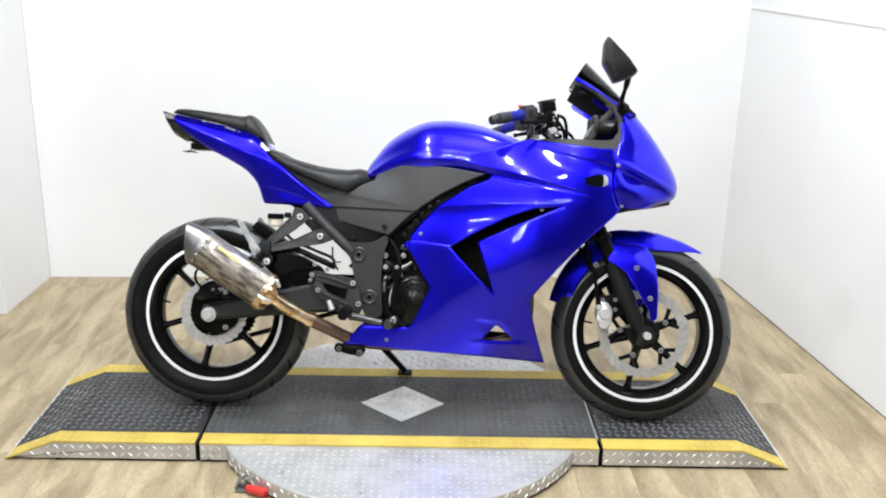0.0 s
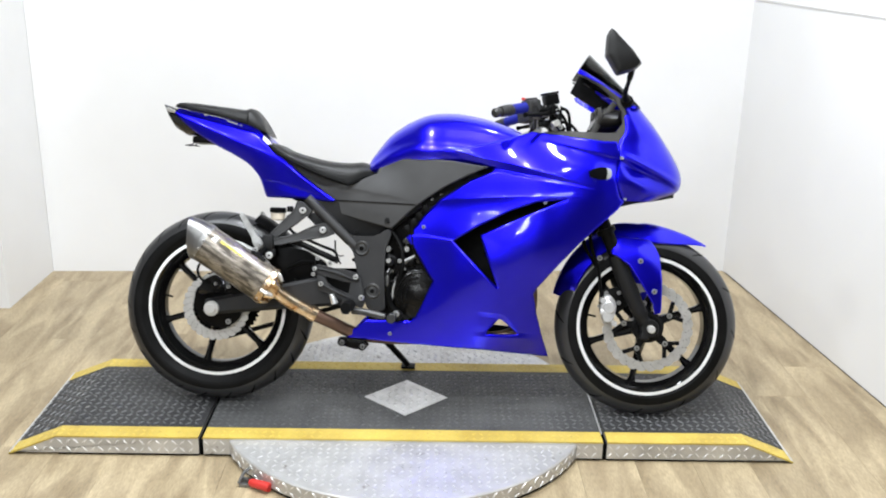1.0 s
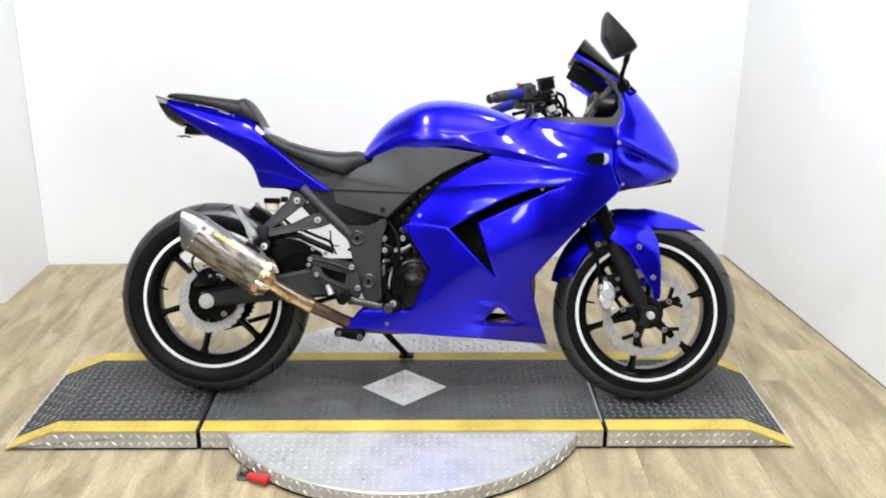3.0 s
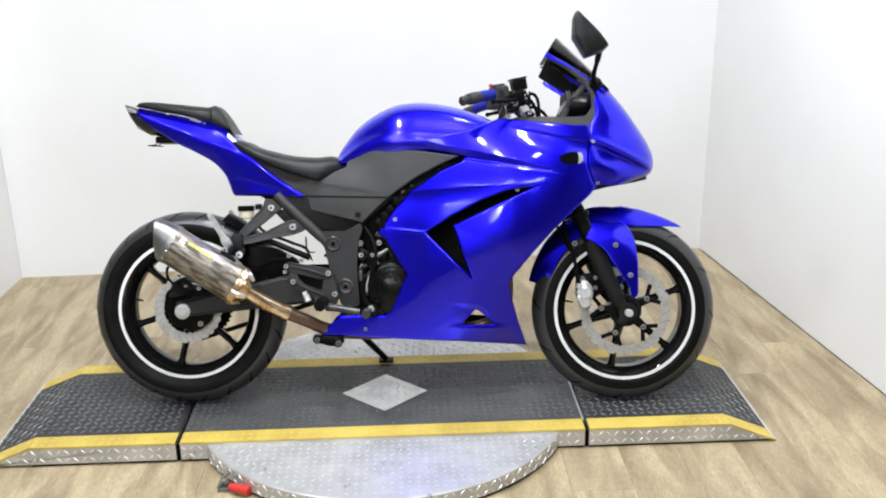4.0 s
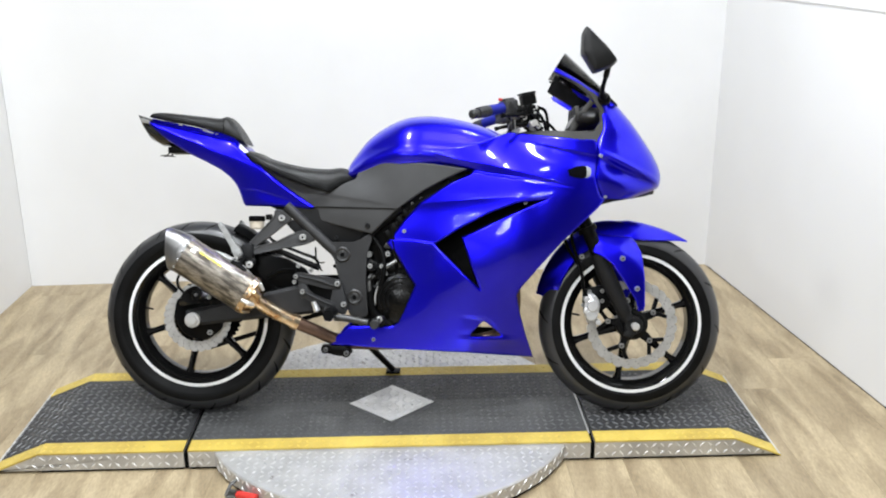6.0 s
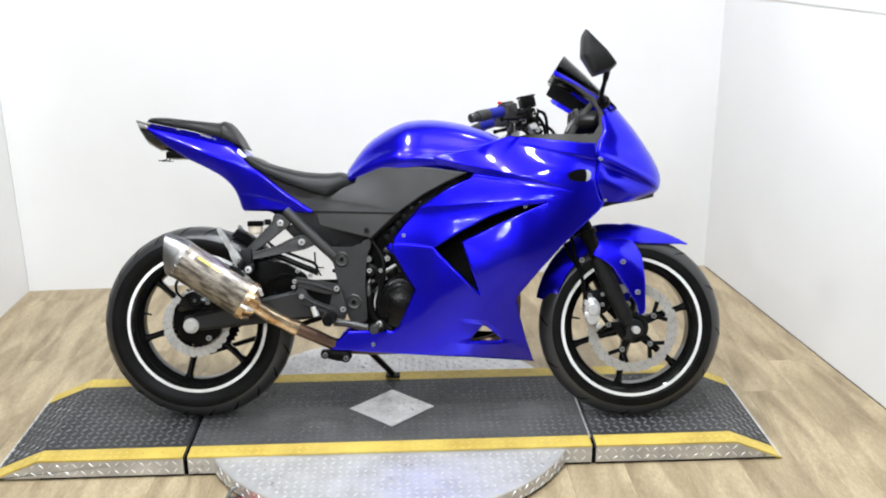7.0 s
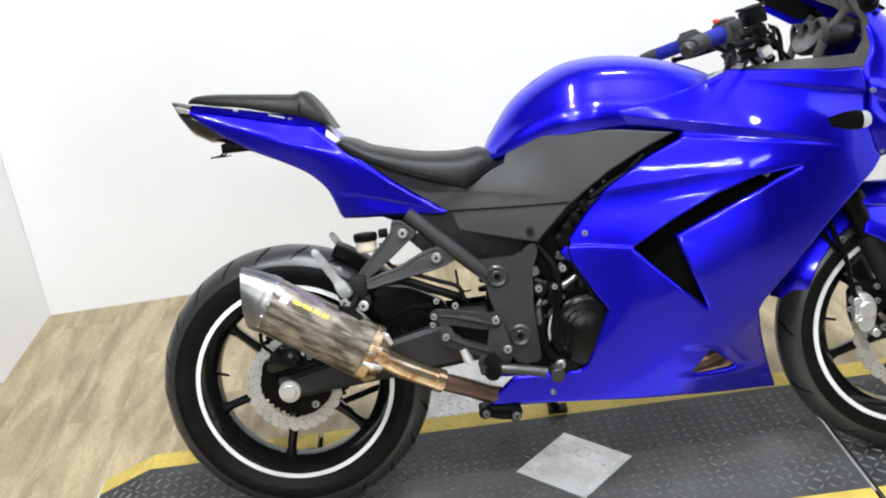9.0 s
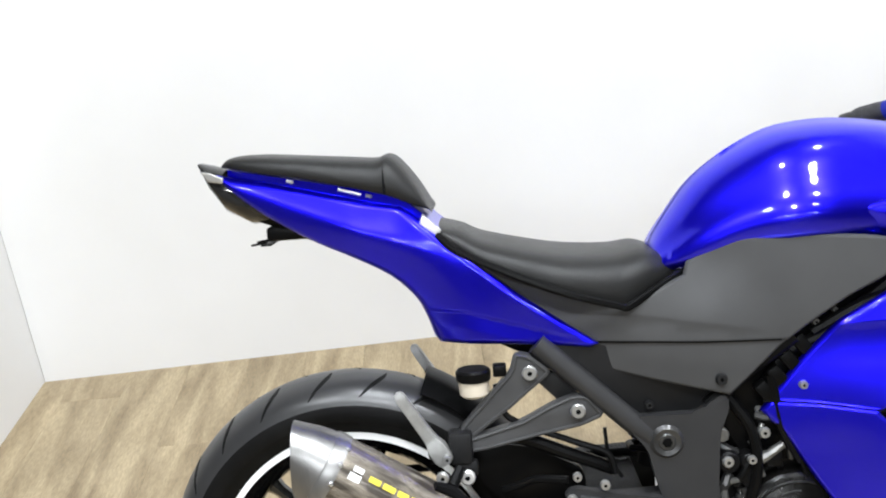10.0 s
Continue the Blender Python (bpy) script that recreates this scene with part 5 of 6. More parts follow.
# ---- mirrors ----
MIRROR = round_poly([(0.524, 1.196), (0.590, 1.130), (0.618, 1.092), (0.602, 1.076), (0.548, 1.055), (0.510, 1.116), (0.512, 1.172)], 0.006, 2)
cxm, czm = 0.56, 1.12
MIRRORBLACK = mat("mirror_shell_black", (0.012, 0.012, 0.012), (0.008, 0.008, 0.008), 0.35, scale=14, spec=0.2)
for s in (1, -1):
    mir = new("mirror")
    mir.parent = bike
    bm = bmesh.new()
    rings = []
    for w, k in ((0.225, 0.80), (0.24, 0.95), (0.262, 1.0), (0.285, 0.99), (0.30, 0.90), (0.306, 0.6)):
        rings.append([Vector((cxm + (x - cxm) * k, -s * w, czm + (z - czm) * k)) for x, z in MIRROR])
    loft(bm, rings)
    part("shell", bm, MIRRORBLACK, mir, "black mirror shell", 30)
    bm = bmesh.new()
    tube(bm, [(0.594, -s * 0.25, 1.078), (0.590, -s * 0.225, 1.048), (0.587, -s * 0.185, 1.020), (0.596, -s * 0.145, 1.004), (0.604, -s * 0.12, 0.996)], [0.009, 0.0065, 0.0075, 0.013, 0.020], 12, 4)
    part("stem", bm, DARK, mir, "black mirror stem")

# ---- steering head, handlebars, instruments ----
bm = bmesh.new()
box(bm, (-0.04, -0.12, -0.015), (0.04, 0.12, 0.015), 0.01, pose(0.44, 0, 0.865, 0, -25, 0))
for s in (1, -1):
    tube(bm, [(0.43, -0.1 * s, 0.885), (0.545, -0.1 * s, 0.62)], 0.02, 14)
part("triple_clamp", bm, DARK, bike, "black fork clamp and stanchions")
BLUEGRIP = mat("blue_grip_sleeve", (0.012, 0.018, 0.25), (0.008, 0.012, 0.16), 0.5, spec=0.2)
RUBBERGREY = mat("worn_grip_rubber", (0.045, 0.045, 0.046), (0.02, 0.02, 0.021), 0.5, scale=60, bump=0.6, bump_scale=700, spec=0.3)
for s in (1, -1):
    bar = new("handlebar")
    bar.parent = bike
    bm = bmesh.new()
    tube(bm, [(0.41, -s * 0.085, 0.905), (0.37, -s * 0.11, 0.945), (0.335, -s * 0.135, 0.968), (0.281, -s * 0.17, 0.965), (0.200, -s * 0.256, 0.941)], 0.011, 12, 4)
    part("bar", bm, DARK, bar, "black handlebar")
    bm = bmesh.new()
    tube(bm, [(0.286, -s * 0.166, 0.966), (0.280, -s * 0.171, 0.965), (0.240, -s * 0.210, 0.954)], [0.019, 0.0165, 0.0165], 16)
    part("grip", bm, BLUEGRIP, bar, "blue grip sleeve")
    bm = bmesh.new()
    tube(bm, [(0.241, -s * 0.209, 0.954), (0.232, -s * 0.219, 0.951), (0.212, -s * 0.242, 0.945), (0.206, -s * 0.249, 0.943)], [0.0165, 0.018, 0.0175, 0.016], 16)
    part("grip_end", bm, RUBBERGREY, bar, "worn dark rubber end of the grip")
    bm = bmesh.new()
    tube(bm, [(0.206, -s * 0.249, 0.943), (0.200, -s * 0.256, 0.941), (0.190, -s * 0.268, 0.937), (0.187, -s * 0.271, 0.936)], [0.012, 0.0145, 0.0145, 0.010], 14)
    part("bar_end", bm, CAPGREY, bar, "dull steel bar end weight")
    bm = bmesh.new()
    m = pose(0.305, -s * 0.155, 0.970, 0, -10, 40 * s)
    box(bm, (-0.026, -0.022, -0.022), (0.024, 0.024, 0.022), 0.008, m)
    box(bm, (-0.020, -0.026, 0.004), (-0.004, -0.020, 0.016), 0.002, m)
    box(bm, (0.002, -0.026, -0.012), (0.014, -0.020, 0.000), 0.002, m)
    box(bm, (-0.022, -0.012, 0.020), (0.018, 0.014, 0.028), 0.004, m)
    part("switch_block", bm, RUBBERGREY, bar, "dusty dark grey switch housing")
    if s == 1:
        bm = bmesh.new()
        box(bm, (-0.006, -0.005, -0.004), (0.006, 0.005, 0.004), 0.0015, pose(0.279, -0.165, 0.992, 0, 10, 40))
        part("stop_switch", bm, RED, bar, "red stop switch")
    bm = bmesh.new()
    tube(bm, [(0.362, -s * 0.13, 0.958), (0.358, -s * 0.155, 0.952), (0.335, -s * 0.19, 0.945), (0.292, -s * 0.235, 0.938), (0.280, -s * 0.247, 0.936)], [0.010, 0.008, 0.007, 0.006, 0.008], 10, 4)
    part("lever", bm, DARK, bar, "black lever")
bm = bmesh.new()
m = pose(0.364, -0.125, 1.000, 0, -12, 20)
box(bm, (-0.022, -0.019, -0.020), (0.022, 0.019, 0.012), 0.004, m)
res = part("brake_reservoir", bm, DARK, bike, "black square brake fluid reservoir")
bm = bmesh.new()
box(bm, (-0.0235, -0.0205, 0.0125), (0.0235, 0.0205, 0.019), 0.002, m)
cap = part("cap", bm, MATTE, res)
for dx in (-0.016, 0.016):
    bm = bmesh.new()
    disc(bm, (0, 0, 0), 0.0035, 0.002, segs=10)
    bmesh.ops.transform(bm, matrix=m @ pose(dx, 0, 0.0195, 90), verts=bm.verts)
    part("cap_screw", bm, STEEL, cap)
bm = bmesh.new()
tube(bm, [(0.325, -0.150, 0.955), (0.345, -0.142, 0.960), (0.385, -0.120, 0.972)], [0.015, 0.013, 0.011], 12)
box(bm, (0.352, -0.145, 0.958), (0.378, -0.115, 0.985), 0.004)
part("master_cylinder", bm, DARK, bike, "black brake master cylinder")
bm = bmesh.new()
tube(bm, [(0.380, -0.122, 0.970), (0.395, -0.115, 0.972)], 0.008, 10)
part("banjo", bm, STEEL, bike, "bright brake hose joint")
for i, (a, b, c) in enumerate((((0.395, -0.12, 0.975), (0.425, -0.10, 0.955), (0.435, -0.08, 0.86)), ((0.385, -0.14, 0.965), (0.415, -0.12, 0.93), (0.43, -0.10, 0.87)), ((0.33, -0.15, 0.93), (0.37, -0.12, 0.90), (0.42, -0.06, 0.87)), ((0.36, -0.1, 0.93), (0.43, -0.06, 0.93), (0.48, -0.04, 0.88)))):
    bm = bmesh.new()
    tube(bm, [a, b, c], 0.005, 8, 5)
    part("cable", bm, DARK, bike, "black cable")
for x, w, z in ((0.385, 0.135, 0.96), (0.375, 0.12, 0.925), (0.355, 0.13, 0.94), (0.40, 0.10, 0.915)):
    bolt(bike, x, w, z, 0.010, "clamp_bolt")
bm = bmesh.new()
box(bm, (0.370, -0.090, 0.900), (0.394, -0.066, 0.924), 0.005)
part("fork_cap", bm, STEEL, bike, "bright fork cap")
# clamps, joints and screws crowded round the bar
rng = random.Random(31)
for k in range(30):
    x, z = 0.312 + 0.09 * rng.random(), 0.905 + 0.068 * rng.random()
    w, r = 0.095 + 0.06 * rng.random(), 0.004 + 0.005 * rng.random()
    a, q = rng.random() * 3.14, 0.006 + 0.014 * rng.random()
    bm = bmesh.new()
    if k % 2:
        tube(bm, [(x - q * math.cos(a), -w, z - q * math.sin(a)), (x, -w - 0.004, z), (x + q * math.cos(a), -w, z + q * math.sin(a))], r * 0.8, 8)
    else:
        box(bm, (-r, -r, -r * 1.4), (r, r, r * 1.4), r * 0.3, pose(x, -w, z, 0, math.degrees(a), 20))
    part("bar_fitting", bm, (CAPGREY, GREYBOLT, DARK, CAPGREY, STEEL, DARK)[k % 6], bike, "small fitting on the handlebar clamp")
bm = bmesh.new()
box(bm, (0.336, -0.165, 0.940), (0.352, -0.150, 0.953), 0.003)
part("lever_clamp", bm, STEEL, bike, "bright lever clamp")
bm = bmesh.new()
rings = []
for x, k in ((0.515, 0.75), (0.53, 1.0), (0.575, 1.0), (0.60, 0.8)):
    rings.append([Vector((x + 0.35 * (0.945 + 0.05 * k * math.sin(a) - 0.945), 0.105 * k * math.cos(a), 0.945 + 0.038 * k * math.sin(a))) for a in [2 * math.pi * q / 24 for q in range(24)]])
loft(bm, rings)
dash = part("instrument_pod", bm, CAPGREY, bike, "dark grey instrument pod")
for w in (-0.07, 0.0, 0.07):
    bm = bmesh.new()
    lathe(bm, [(0.024, -0.006), (0.030, -0.006), (0.031, 0.006), (0.024, 0.006)], 28, closed=True)
    bmesh.ops.transform(bm, matrix=pose(0.522, -w, 0.952, 0, 0, 90) @ pose(0, 0, 0, 180), verts=bm.verts)
    part("gauge_bezel", bm, TRIMGREY, dash, "grey gauge bezel")
for w in (-0.09, 0.085):
    bm = bmesh.new()
    tube(bm, [(0.505, -w, 0.90), (0.53, -w, 0.945), (0.57, -w * 1.1, 0.995)], [0.010, 0.012, 0.009], 10, 4, flat=0.6)
    part("cowl_stay", bm, TRIMGREY, bike, "grey cowl stay beside the instruments")
bm = bmesh.new()
plate(bm, [(0.474, 1.104), (0.530, 1.082), (0.590, 1.02), (0.575, 0.985), (0.531, 0.995), (0.466, 1.033), (0.446, 1.048)], 0.106, 0.110)
part("screen_liner", bm, DARK, bike, "black liner below the screen")
bm = bmesh.new()
plate(bm, [(0.459, 1.030), (0.470, 1.034), (0.531, 0.996), (0.575, 0.984), (0.550, 0.972), (0.531, 0.979), (0.467, 1.018)], 0.106, 0.112)
part("far_cowl_edge", bm, BLUE, bike, "blue inner edge of the far cowl side")

# ---- front fork, fender, caliper ----
for s in (1, -1):
    bm = bmesh.new()
    tube(bm, [(0.590, -s * 0.095, 0.515), (0.615, -s * 0.095, 0.455), (0.668, -s * 0.095, 0.345), (0.688, -s * 0.095, 0.305)], [0.026, 0.027, 0.024, 0.019], 18, 4)
    lathe(bm, [(0.012, -0.018), (0.026, -0.018), (0.029, -0.014), (0.029, 0.014), (0.026, 0.018), (0.012, 0.018)], 28, closed=True, c=(FX, -s * 0.09, FZ))
    box(bm, (-0.012, -0.013, -0.012), (0.016, 0.013, 0.012), 0.004, pose(FX - 0.016, -s * 0.094, FZ - 0.026, 0, 20, 0))
    leg = part("fork_leg", bm, MATTE, bike, "black lower fork leg")
    bm = bmesh.new()
    tube(bm, [(0.545, -s * 0.095, 0.62), (0.592, -s * 0.095, 0.51)], 0.0215, 14)
    tube(bm, [(0.553, -s * 0.095, 0.60), (0.560, -s * 0.095, 0.585)], 0.03, 14)
    part("dust_boot", bm, DARK, leg)
bm = bmesh.new()
disc(bm, (FX, -0.128, FZ), 0.012, 0.016, segs=20)
part("axle_end", bm, STEEL, bike, "bright front axle end")
bm = bmesh.new()
rings = []


def fender_ring(half, place):
    outer = [(u * half, abs(u) ** 2.3) for u in np.linspace(-1, 1, 17)]
    return [place(y, d, 0.0) for y, d in outer] + [place(y * 0.94, d, 0.004) for y, d in reversed(outer)]


# beak ahead of the fork
for x, ridge, half, low in stations([(0.893, 0.553, 0.003, 0.552), (0.862, 0.570, 0.020, 0.556), (0.824, 0.587, 0.038, 0.557), (0.78, 0.602, 0.050, 0.557), (0.735, 0.614, 0.057, 0.559), (0.70, 0.620, 0.060, 0.562)], 4):
    rings.append(fender_ring(half, lambda y, d, t: Vector((x, -y, ridge - (ridge - low) * d - t))))
# arch over the wheel
for i in range(1, 22):
    a = radians(92 + 71 * i / 21)
    r = float(np.interp(math.degrees(a), [92, 108, 125, 163], [0.327, 0.345, 0.338, 0.316]))
    half = 0.060 * min(1, 0.35 + 0.25 * (21 - i))
    rings.append(fender_ring(half, lambda y, d, t: Vector((FX + (r - 0.060 * d - t) * math.cos(a), -y, FZ + (r - 0.060 * d - t) * math.sin(a)))))
loft(bm, rings)
fender = part("front_fender", bm, BLUE, bike, "glossy blue front fender", 50)
fend_w = thin_plate([(0.59, 0.577, 0.090), (0.65, 0.572, 0.078), (0.705, 0.566, 0.066), (0.60, 0.55, 0.112), (0.66, 0.54, 0.112), (0.575, 0.525, 0.124), (0.63, 0.49, 0.134), (0.712, 0.545, 0.090), (0.73, 0.44, 0.130), (0.725, 0.345, 0.130), (0.67, 0.45, 0.138)], 5e-4)
both_sides("fender_side", sheet([(0.591, 0.578), (0.64, 0.572), (0.70, 0.568), (0.710, 0.556), (0.718, 0.540), (0.727, 0.52), (0.734, 0.44), (0.735, 0.352), (0.730, 0.338), (0.712, 0.337), (0.706, 0.368), (0.657, 0.445), (0.627, 0.488), (0.600, 0.508), (0.571, 0.523), (0.580, 0.55)], fend_w, 1, 0.009, 0.004, 0.005), BLUE, fender, "blue fender side plate")
for x, z in ((0.662, 0.502), (0.707, 0.408)):
    bolt(fender, x, float(fend_w(np.array([x]), np.array([z]))[0]) + 0.003, z, 0.010)
bolt(bike, 0.542, 0.075, 0.505, 0.011)
SILVER = mat("cast_silver", (0.78, 0.78, 0.78), (0.6, 0.6, 0.6), 0.35, 0.8, scale=40, bump=0.3, bump_scale=300)
bm = bmesh.new()
plate(bm, round_poly([(0.552, 0.388), (0.575, 0.392), (0.597, 0.365), (0.592, 0.330), (0.585, 0.306), (0.556, 0.303), (0.548, 0.34)], 0.01), -0.112, -0.066, 0.006)
disc(bm, (0.572, -0.116, 0.352), 0.019, 0.016)
disc(bm, (0.553, -0.105, 0.372), 0.010, 0.03)
disc(bm, (0.590, -0.105, 0.300), 0.009, 0.03)
box(bm, (0.545, -0.118, 0.325), (0.562, -0.10, 0.345), 0.004)
disc(bm, (0.569, -0.114, 0.322), 0.018, 0.012)
cal = part("front_caliper", bm, SILVER, bike, "bright silver brake caliper")
bm = bmesh.new()
plate(bm, round_poly([(0.545, 0.40), (0.60, 0.415), (0.635, 0.40), (0.63, 0.35), (0.60, 0.33), (0.56, 0.30), (0.545, 0.34)], 0.012), -0.088, -0.074, 0.004)
part("caliper_bracket", bm, DARK, bike, "black caliper bracket")
for x, z in ((0.605, 0.397), (0.565, 0.395), (0.605, 0.365), (0.550, 0.372), (0.545, 0.352)):
    bolt(cal, x, 0.092, z, 0.008)
for pts in ([(0.50, -0.08, 0.62), (0.515, -0.10, 0.53), (0.535, -0.11, 0.47), (0.545, -0.112, 0.40), (0.558, -0.11, 0.375)], [(0.475, -0.05, 0.60), (0.50, -0.07, 0.53), (0.53, -0.085, 0.48)]):
    bm = bmesh.new()
    tube(bm, pts, 0.0055, 8, 5)
    part("brake_hose", bm, DARK, bike, "black brake hose")

# ---- engine ----
bm = bmesh.new()
box(bm, (-0.17, -0.095, 0.215), (0.16, 0.095, 0.42), 0.03)
box(bm, (0.0, -0.085, 0.40), (0.15, 0.085, 0.66), 0.02, pose(0, 0, 0))
box(bm, (-0.19, -0.075, 0.40), (0.02, 0.075, 0.60), 0.02)
CASEBLACK = mat("oily_black_casting", (0.0025, 0.0025, 0.0025), (0.006, 0.0055, 0.005), 0.22, 0.0, scale=30, bump=0.12, bump_scale=120, spec=0.16)
engine = part("engine_block", bm, DARK, bike, "black engine block")
bm = bmesh.new()
lathe(bm, [(0, -0.138), (0.040, -0.138), (0.046, -0.134), (0.066, -0.132), (0.080, -0.122), (0.084, -0.10), (0.094, -0.10), (0.094, -0.09), (0, -0.09)], 48, c=(-0.030, 0, 0.372))
part("clutch_cover", bm, CASEBLACK, engine, "dark cast clutch cover")
for k in range(8):
    a = 2 * math.pi * k / 8 + 0.2
    bolt(engine, -0.030 + 0.089 * math.cos(a), 0.103, 0.372 + 0.089 * math.sin(a), 0.007, "case_bolt", GREYBOLT if k in (3, 4) else GREYCAST)
for c, r, d in (((-0.095, -0.125, 0.305), 0.018, 0.05), ((-0.125, -0.115, 0.475), 0.016, 0.03), ((-0.095, -0.11, 0.472), 0.013, 0.03)):
    bm = bmesh.new()
    disc(bm, c, r, d)
    part("case_boss", bm, GREYCAST, engine)
bm = bmesh.new()
box(bm, (-0.072, -0.125, 0.462), (-0.048, -0.10, 0.488), 0.005)
part("sensor", bm, DARK, engine, "black sensor on the case")
for x, w, z, r in ((-0.098, 0.152, 0.312, 0.013), (-0.128, 0.131, 0.478, 0.010), (-0.093, 0.128, 0.478, 0.008), (-0.072, 0.120, 0.515, 0.010)):
    bolt(engine, x, w, z, r)
bm = bmesh.new()
tube(bm, [(-0.088, -0.118, 0.471), (-0.065, -0.12, 0.482), (-0.045, -0.118, 0.495)], [0.009, 0.007, 0.006], 10, 3)
tube(bm, [(-0.084, -0.118, 0.470), (-0.076, -0.118, 0.448)], 0.005, 8)
part("cooling_elbow", bm, GREYBOLT, engine, "bright metal hose elbow")
rng = random.Random(11)
for pts in ([(-0.12, -0.11, 0.57), (-0.09, -0.12, 0.52), (-0.085, -0.125, 0.46), (-0.10, -0.12, 0.40)], [(-0.06, -0.12, 0.60), (-0.05, -0.125, 0.53), (-0.02, -0.12, 0.47)], [(-0.12, -0.1, 0.44), (-0.13, -0.115, 0.38), (-0.115, -0.12, 0.33), (-0.06, -0.12, 0.29)],
            [(0.0, -0.12, 0.66), (0.07, -0.13, 0.70), (0.14, -0.13, 0.72)], [(-0.07, -0.11, 0.62), (0.02, -0.12, 0.66), (0.12, -0.125, 0.74)]):
    bm = bmesh.new()
    tube(bm, pts, 0.006 + rng.random() * 0.005, 8, 5)
    part("engine_hose", bm, DARK, bike, "black hose beside the engine")
bm = bmesh.new()
plate(bm, round_poly([(-0.17, 0.585), (-0.06, 0.68), (0.05, 0.76), (0.18, 0.80), (0.24, 0.72), (0.12, 0.60), (0.05, 0.50), (-0.08, 0.45)], 0.01), -0.10, -0.09, 0.003)
plate(bm, round_poly([(0.08, 0.70), (0.25, 0.76), (0.42, 0.72), (0.38, 0.55), (0.30, 0.42), (0.15, 0.45), (0.10, 0.55)], 0.01), -0.08, 0.08, 0.003)
part("inner_frame", bm, DARK, bike, "black frame and radiator behind the fairing")
bm = bmesh.new()
for k in range(4):
    box(bm, (-0.010, -0.010, -0.014), (0.010, 0.010, 0.014), 0.004, pose(-0.070 + 0.018 * k, -0.118, 0.578 + 0.022 * k, 0, -38, 0))
box(bm, (-0.05, -0.004, -0.010), (0.05, 0.004, 0.010), 0.003, pose(-0.043, -0.108, 0.611, 0, -51, 0))
part("ribbed_bracket", bm, DARK, bike, "grey ribbed bracket beside the fairing")
bm = bmesh.new()
tube(bm, [(-0.030 + 0.0835 * math.cos(b), -0.118, 0.372 + 0.0835 * math.sin(b)) for b in np.linspace(2.55, 3.3, 12)], [0.0012] + [0.0028] * 10 + [0.0012], 8)
part("case_edge", bm, STEEL, engine, "bright line along the edge of the clutch case")
bm = bmesh.new()
tube(bm, [(-0.092, -0.112, 0.497), (-0.080, -0.115, 0.508), (-0.073, -0.113, 0.526)], [0.004, 0.006, 0.004], 8, 3)
part("bright_pipe", bm, GREYBOLT, engine, "short metal pipe beside the engine")
bm = bmesh.new()
tube(bm, [(-0.252, -0.150, 0.350), (-0.256, -0.152, 0.330), (-0.259, -0.150, 0.308)], [0.017, 0.019, 0.012], 14)
part("master_cylinder", bm, CAPGREY, bike, "grey rear brake master cylinder")
bm = bmesh.new()
tube(bm, [(-0.301, -0.118, 0.536), (-0.298, -0.120, 0.495), (-0.290, -0.122, 0.478), (-0.280, -0.126, 0.462)], 0.0028, 6, 4)
tube(bm, [(-0.297, -0.120, 0.492), (-0.283, -0.122, 0.487), (-0.272, -0.122, 0.489)], 0.0022, 6)
part("loose_wire", bm, DARK, bike, "loose black wire behind the frame plate")
# small fittings crowded beside the cases
rng = random.Random(23)
for k in range(22):
    x, z = -0.135 + 0.125 * rng.random(), 0.40 + 0.14 * rng.random()
    if x > -0.06 and z < 0.45:
        continue
    w, r = 0.098 + 0.022 * rng.random(), 0.005 + 0.006 * rng.random()
    a, q = rng.random() * 3.14, 0.008 + 0.02 * rng.random()
    bm = bmesh.new()
    if k % 3:
        tube(bm, [(x - q * math.cos(a), -w, z - q * math.sin(a)), (x, -w - 0.006, z), (x + q * math.cos(a), -w, z + q * math.sin(a))], r * 0.8, 8)
    else:
        disc(bm, (x, -w, z), r, 0.014, segs=10)
    part("engine_fitting", bm, (CAPGREY, DARK, GREYBOLT, CAPGREY, GREYCAST)[k % 5], engine, "small metal fitting on the engine")
for k in range(3):
    bm = bmesh.new()
    tube(bm, [(-0.030 + (0.070 - 0.014 * k) * math.cos(b), -0.132 - 0.0025 * k, 0.372 + (0.070 - 0.014 * k) * math.sin(b)) for b in np.linspace(1.2 + 0.3 * k, 3.6, 14)], 0.0022, 6)
    part("cover_rib", bm, GREYCAST, engine, "raised rib on the clutch cover")
for x, z, r in ((-0.015, 0.60, 0.006), (-0.075, 0.545, 0.007), (-0.085, 0.515, 0.008)):
    bolt(bike, x, 0.105, z, r, "fastener_glint")
# two bolt heads added for the glints of light through the fairing gap
for x, z, r in ((0.005, 0.674, 0.0065), (0.032, 0.690, 0.0055)):
    bolt(bike, x, 0.118, z, r, "fastener_glint", GREYBOLT)

# ---- exhaust ----
CAN = mat("carbon_sleeve", (0.33, 0.29, 0.235), (0.058, 0.048, 0.037), 0.30, 0.45, scale=90, detail=7, bump=0.5, bump_scale=260, coat=0.5, rough_var=0.14)
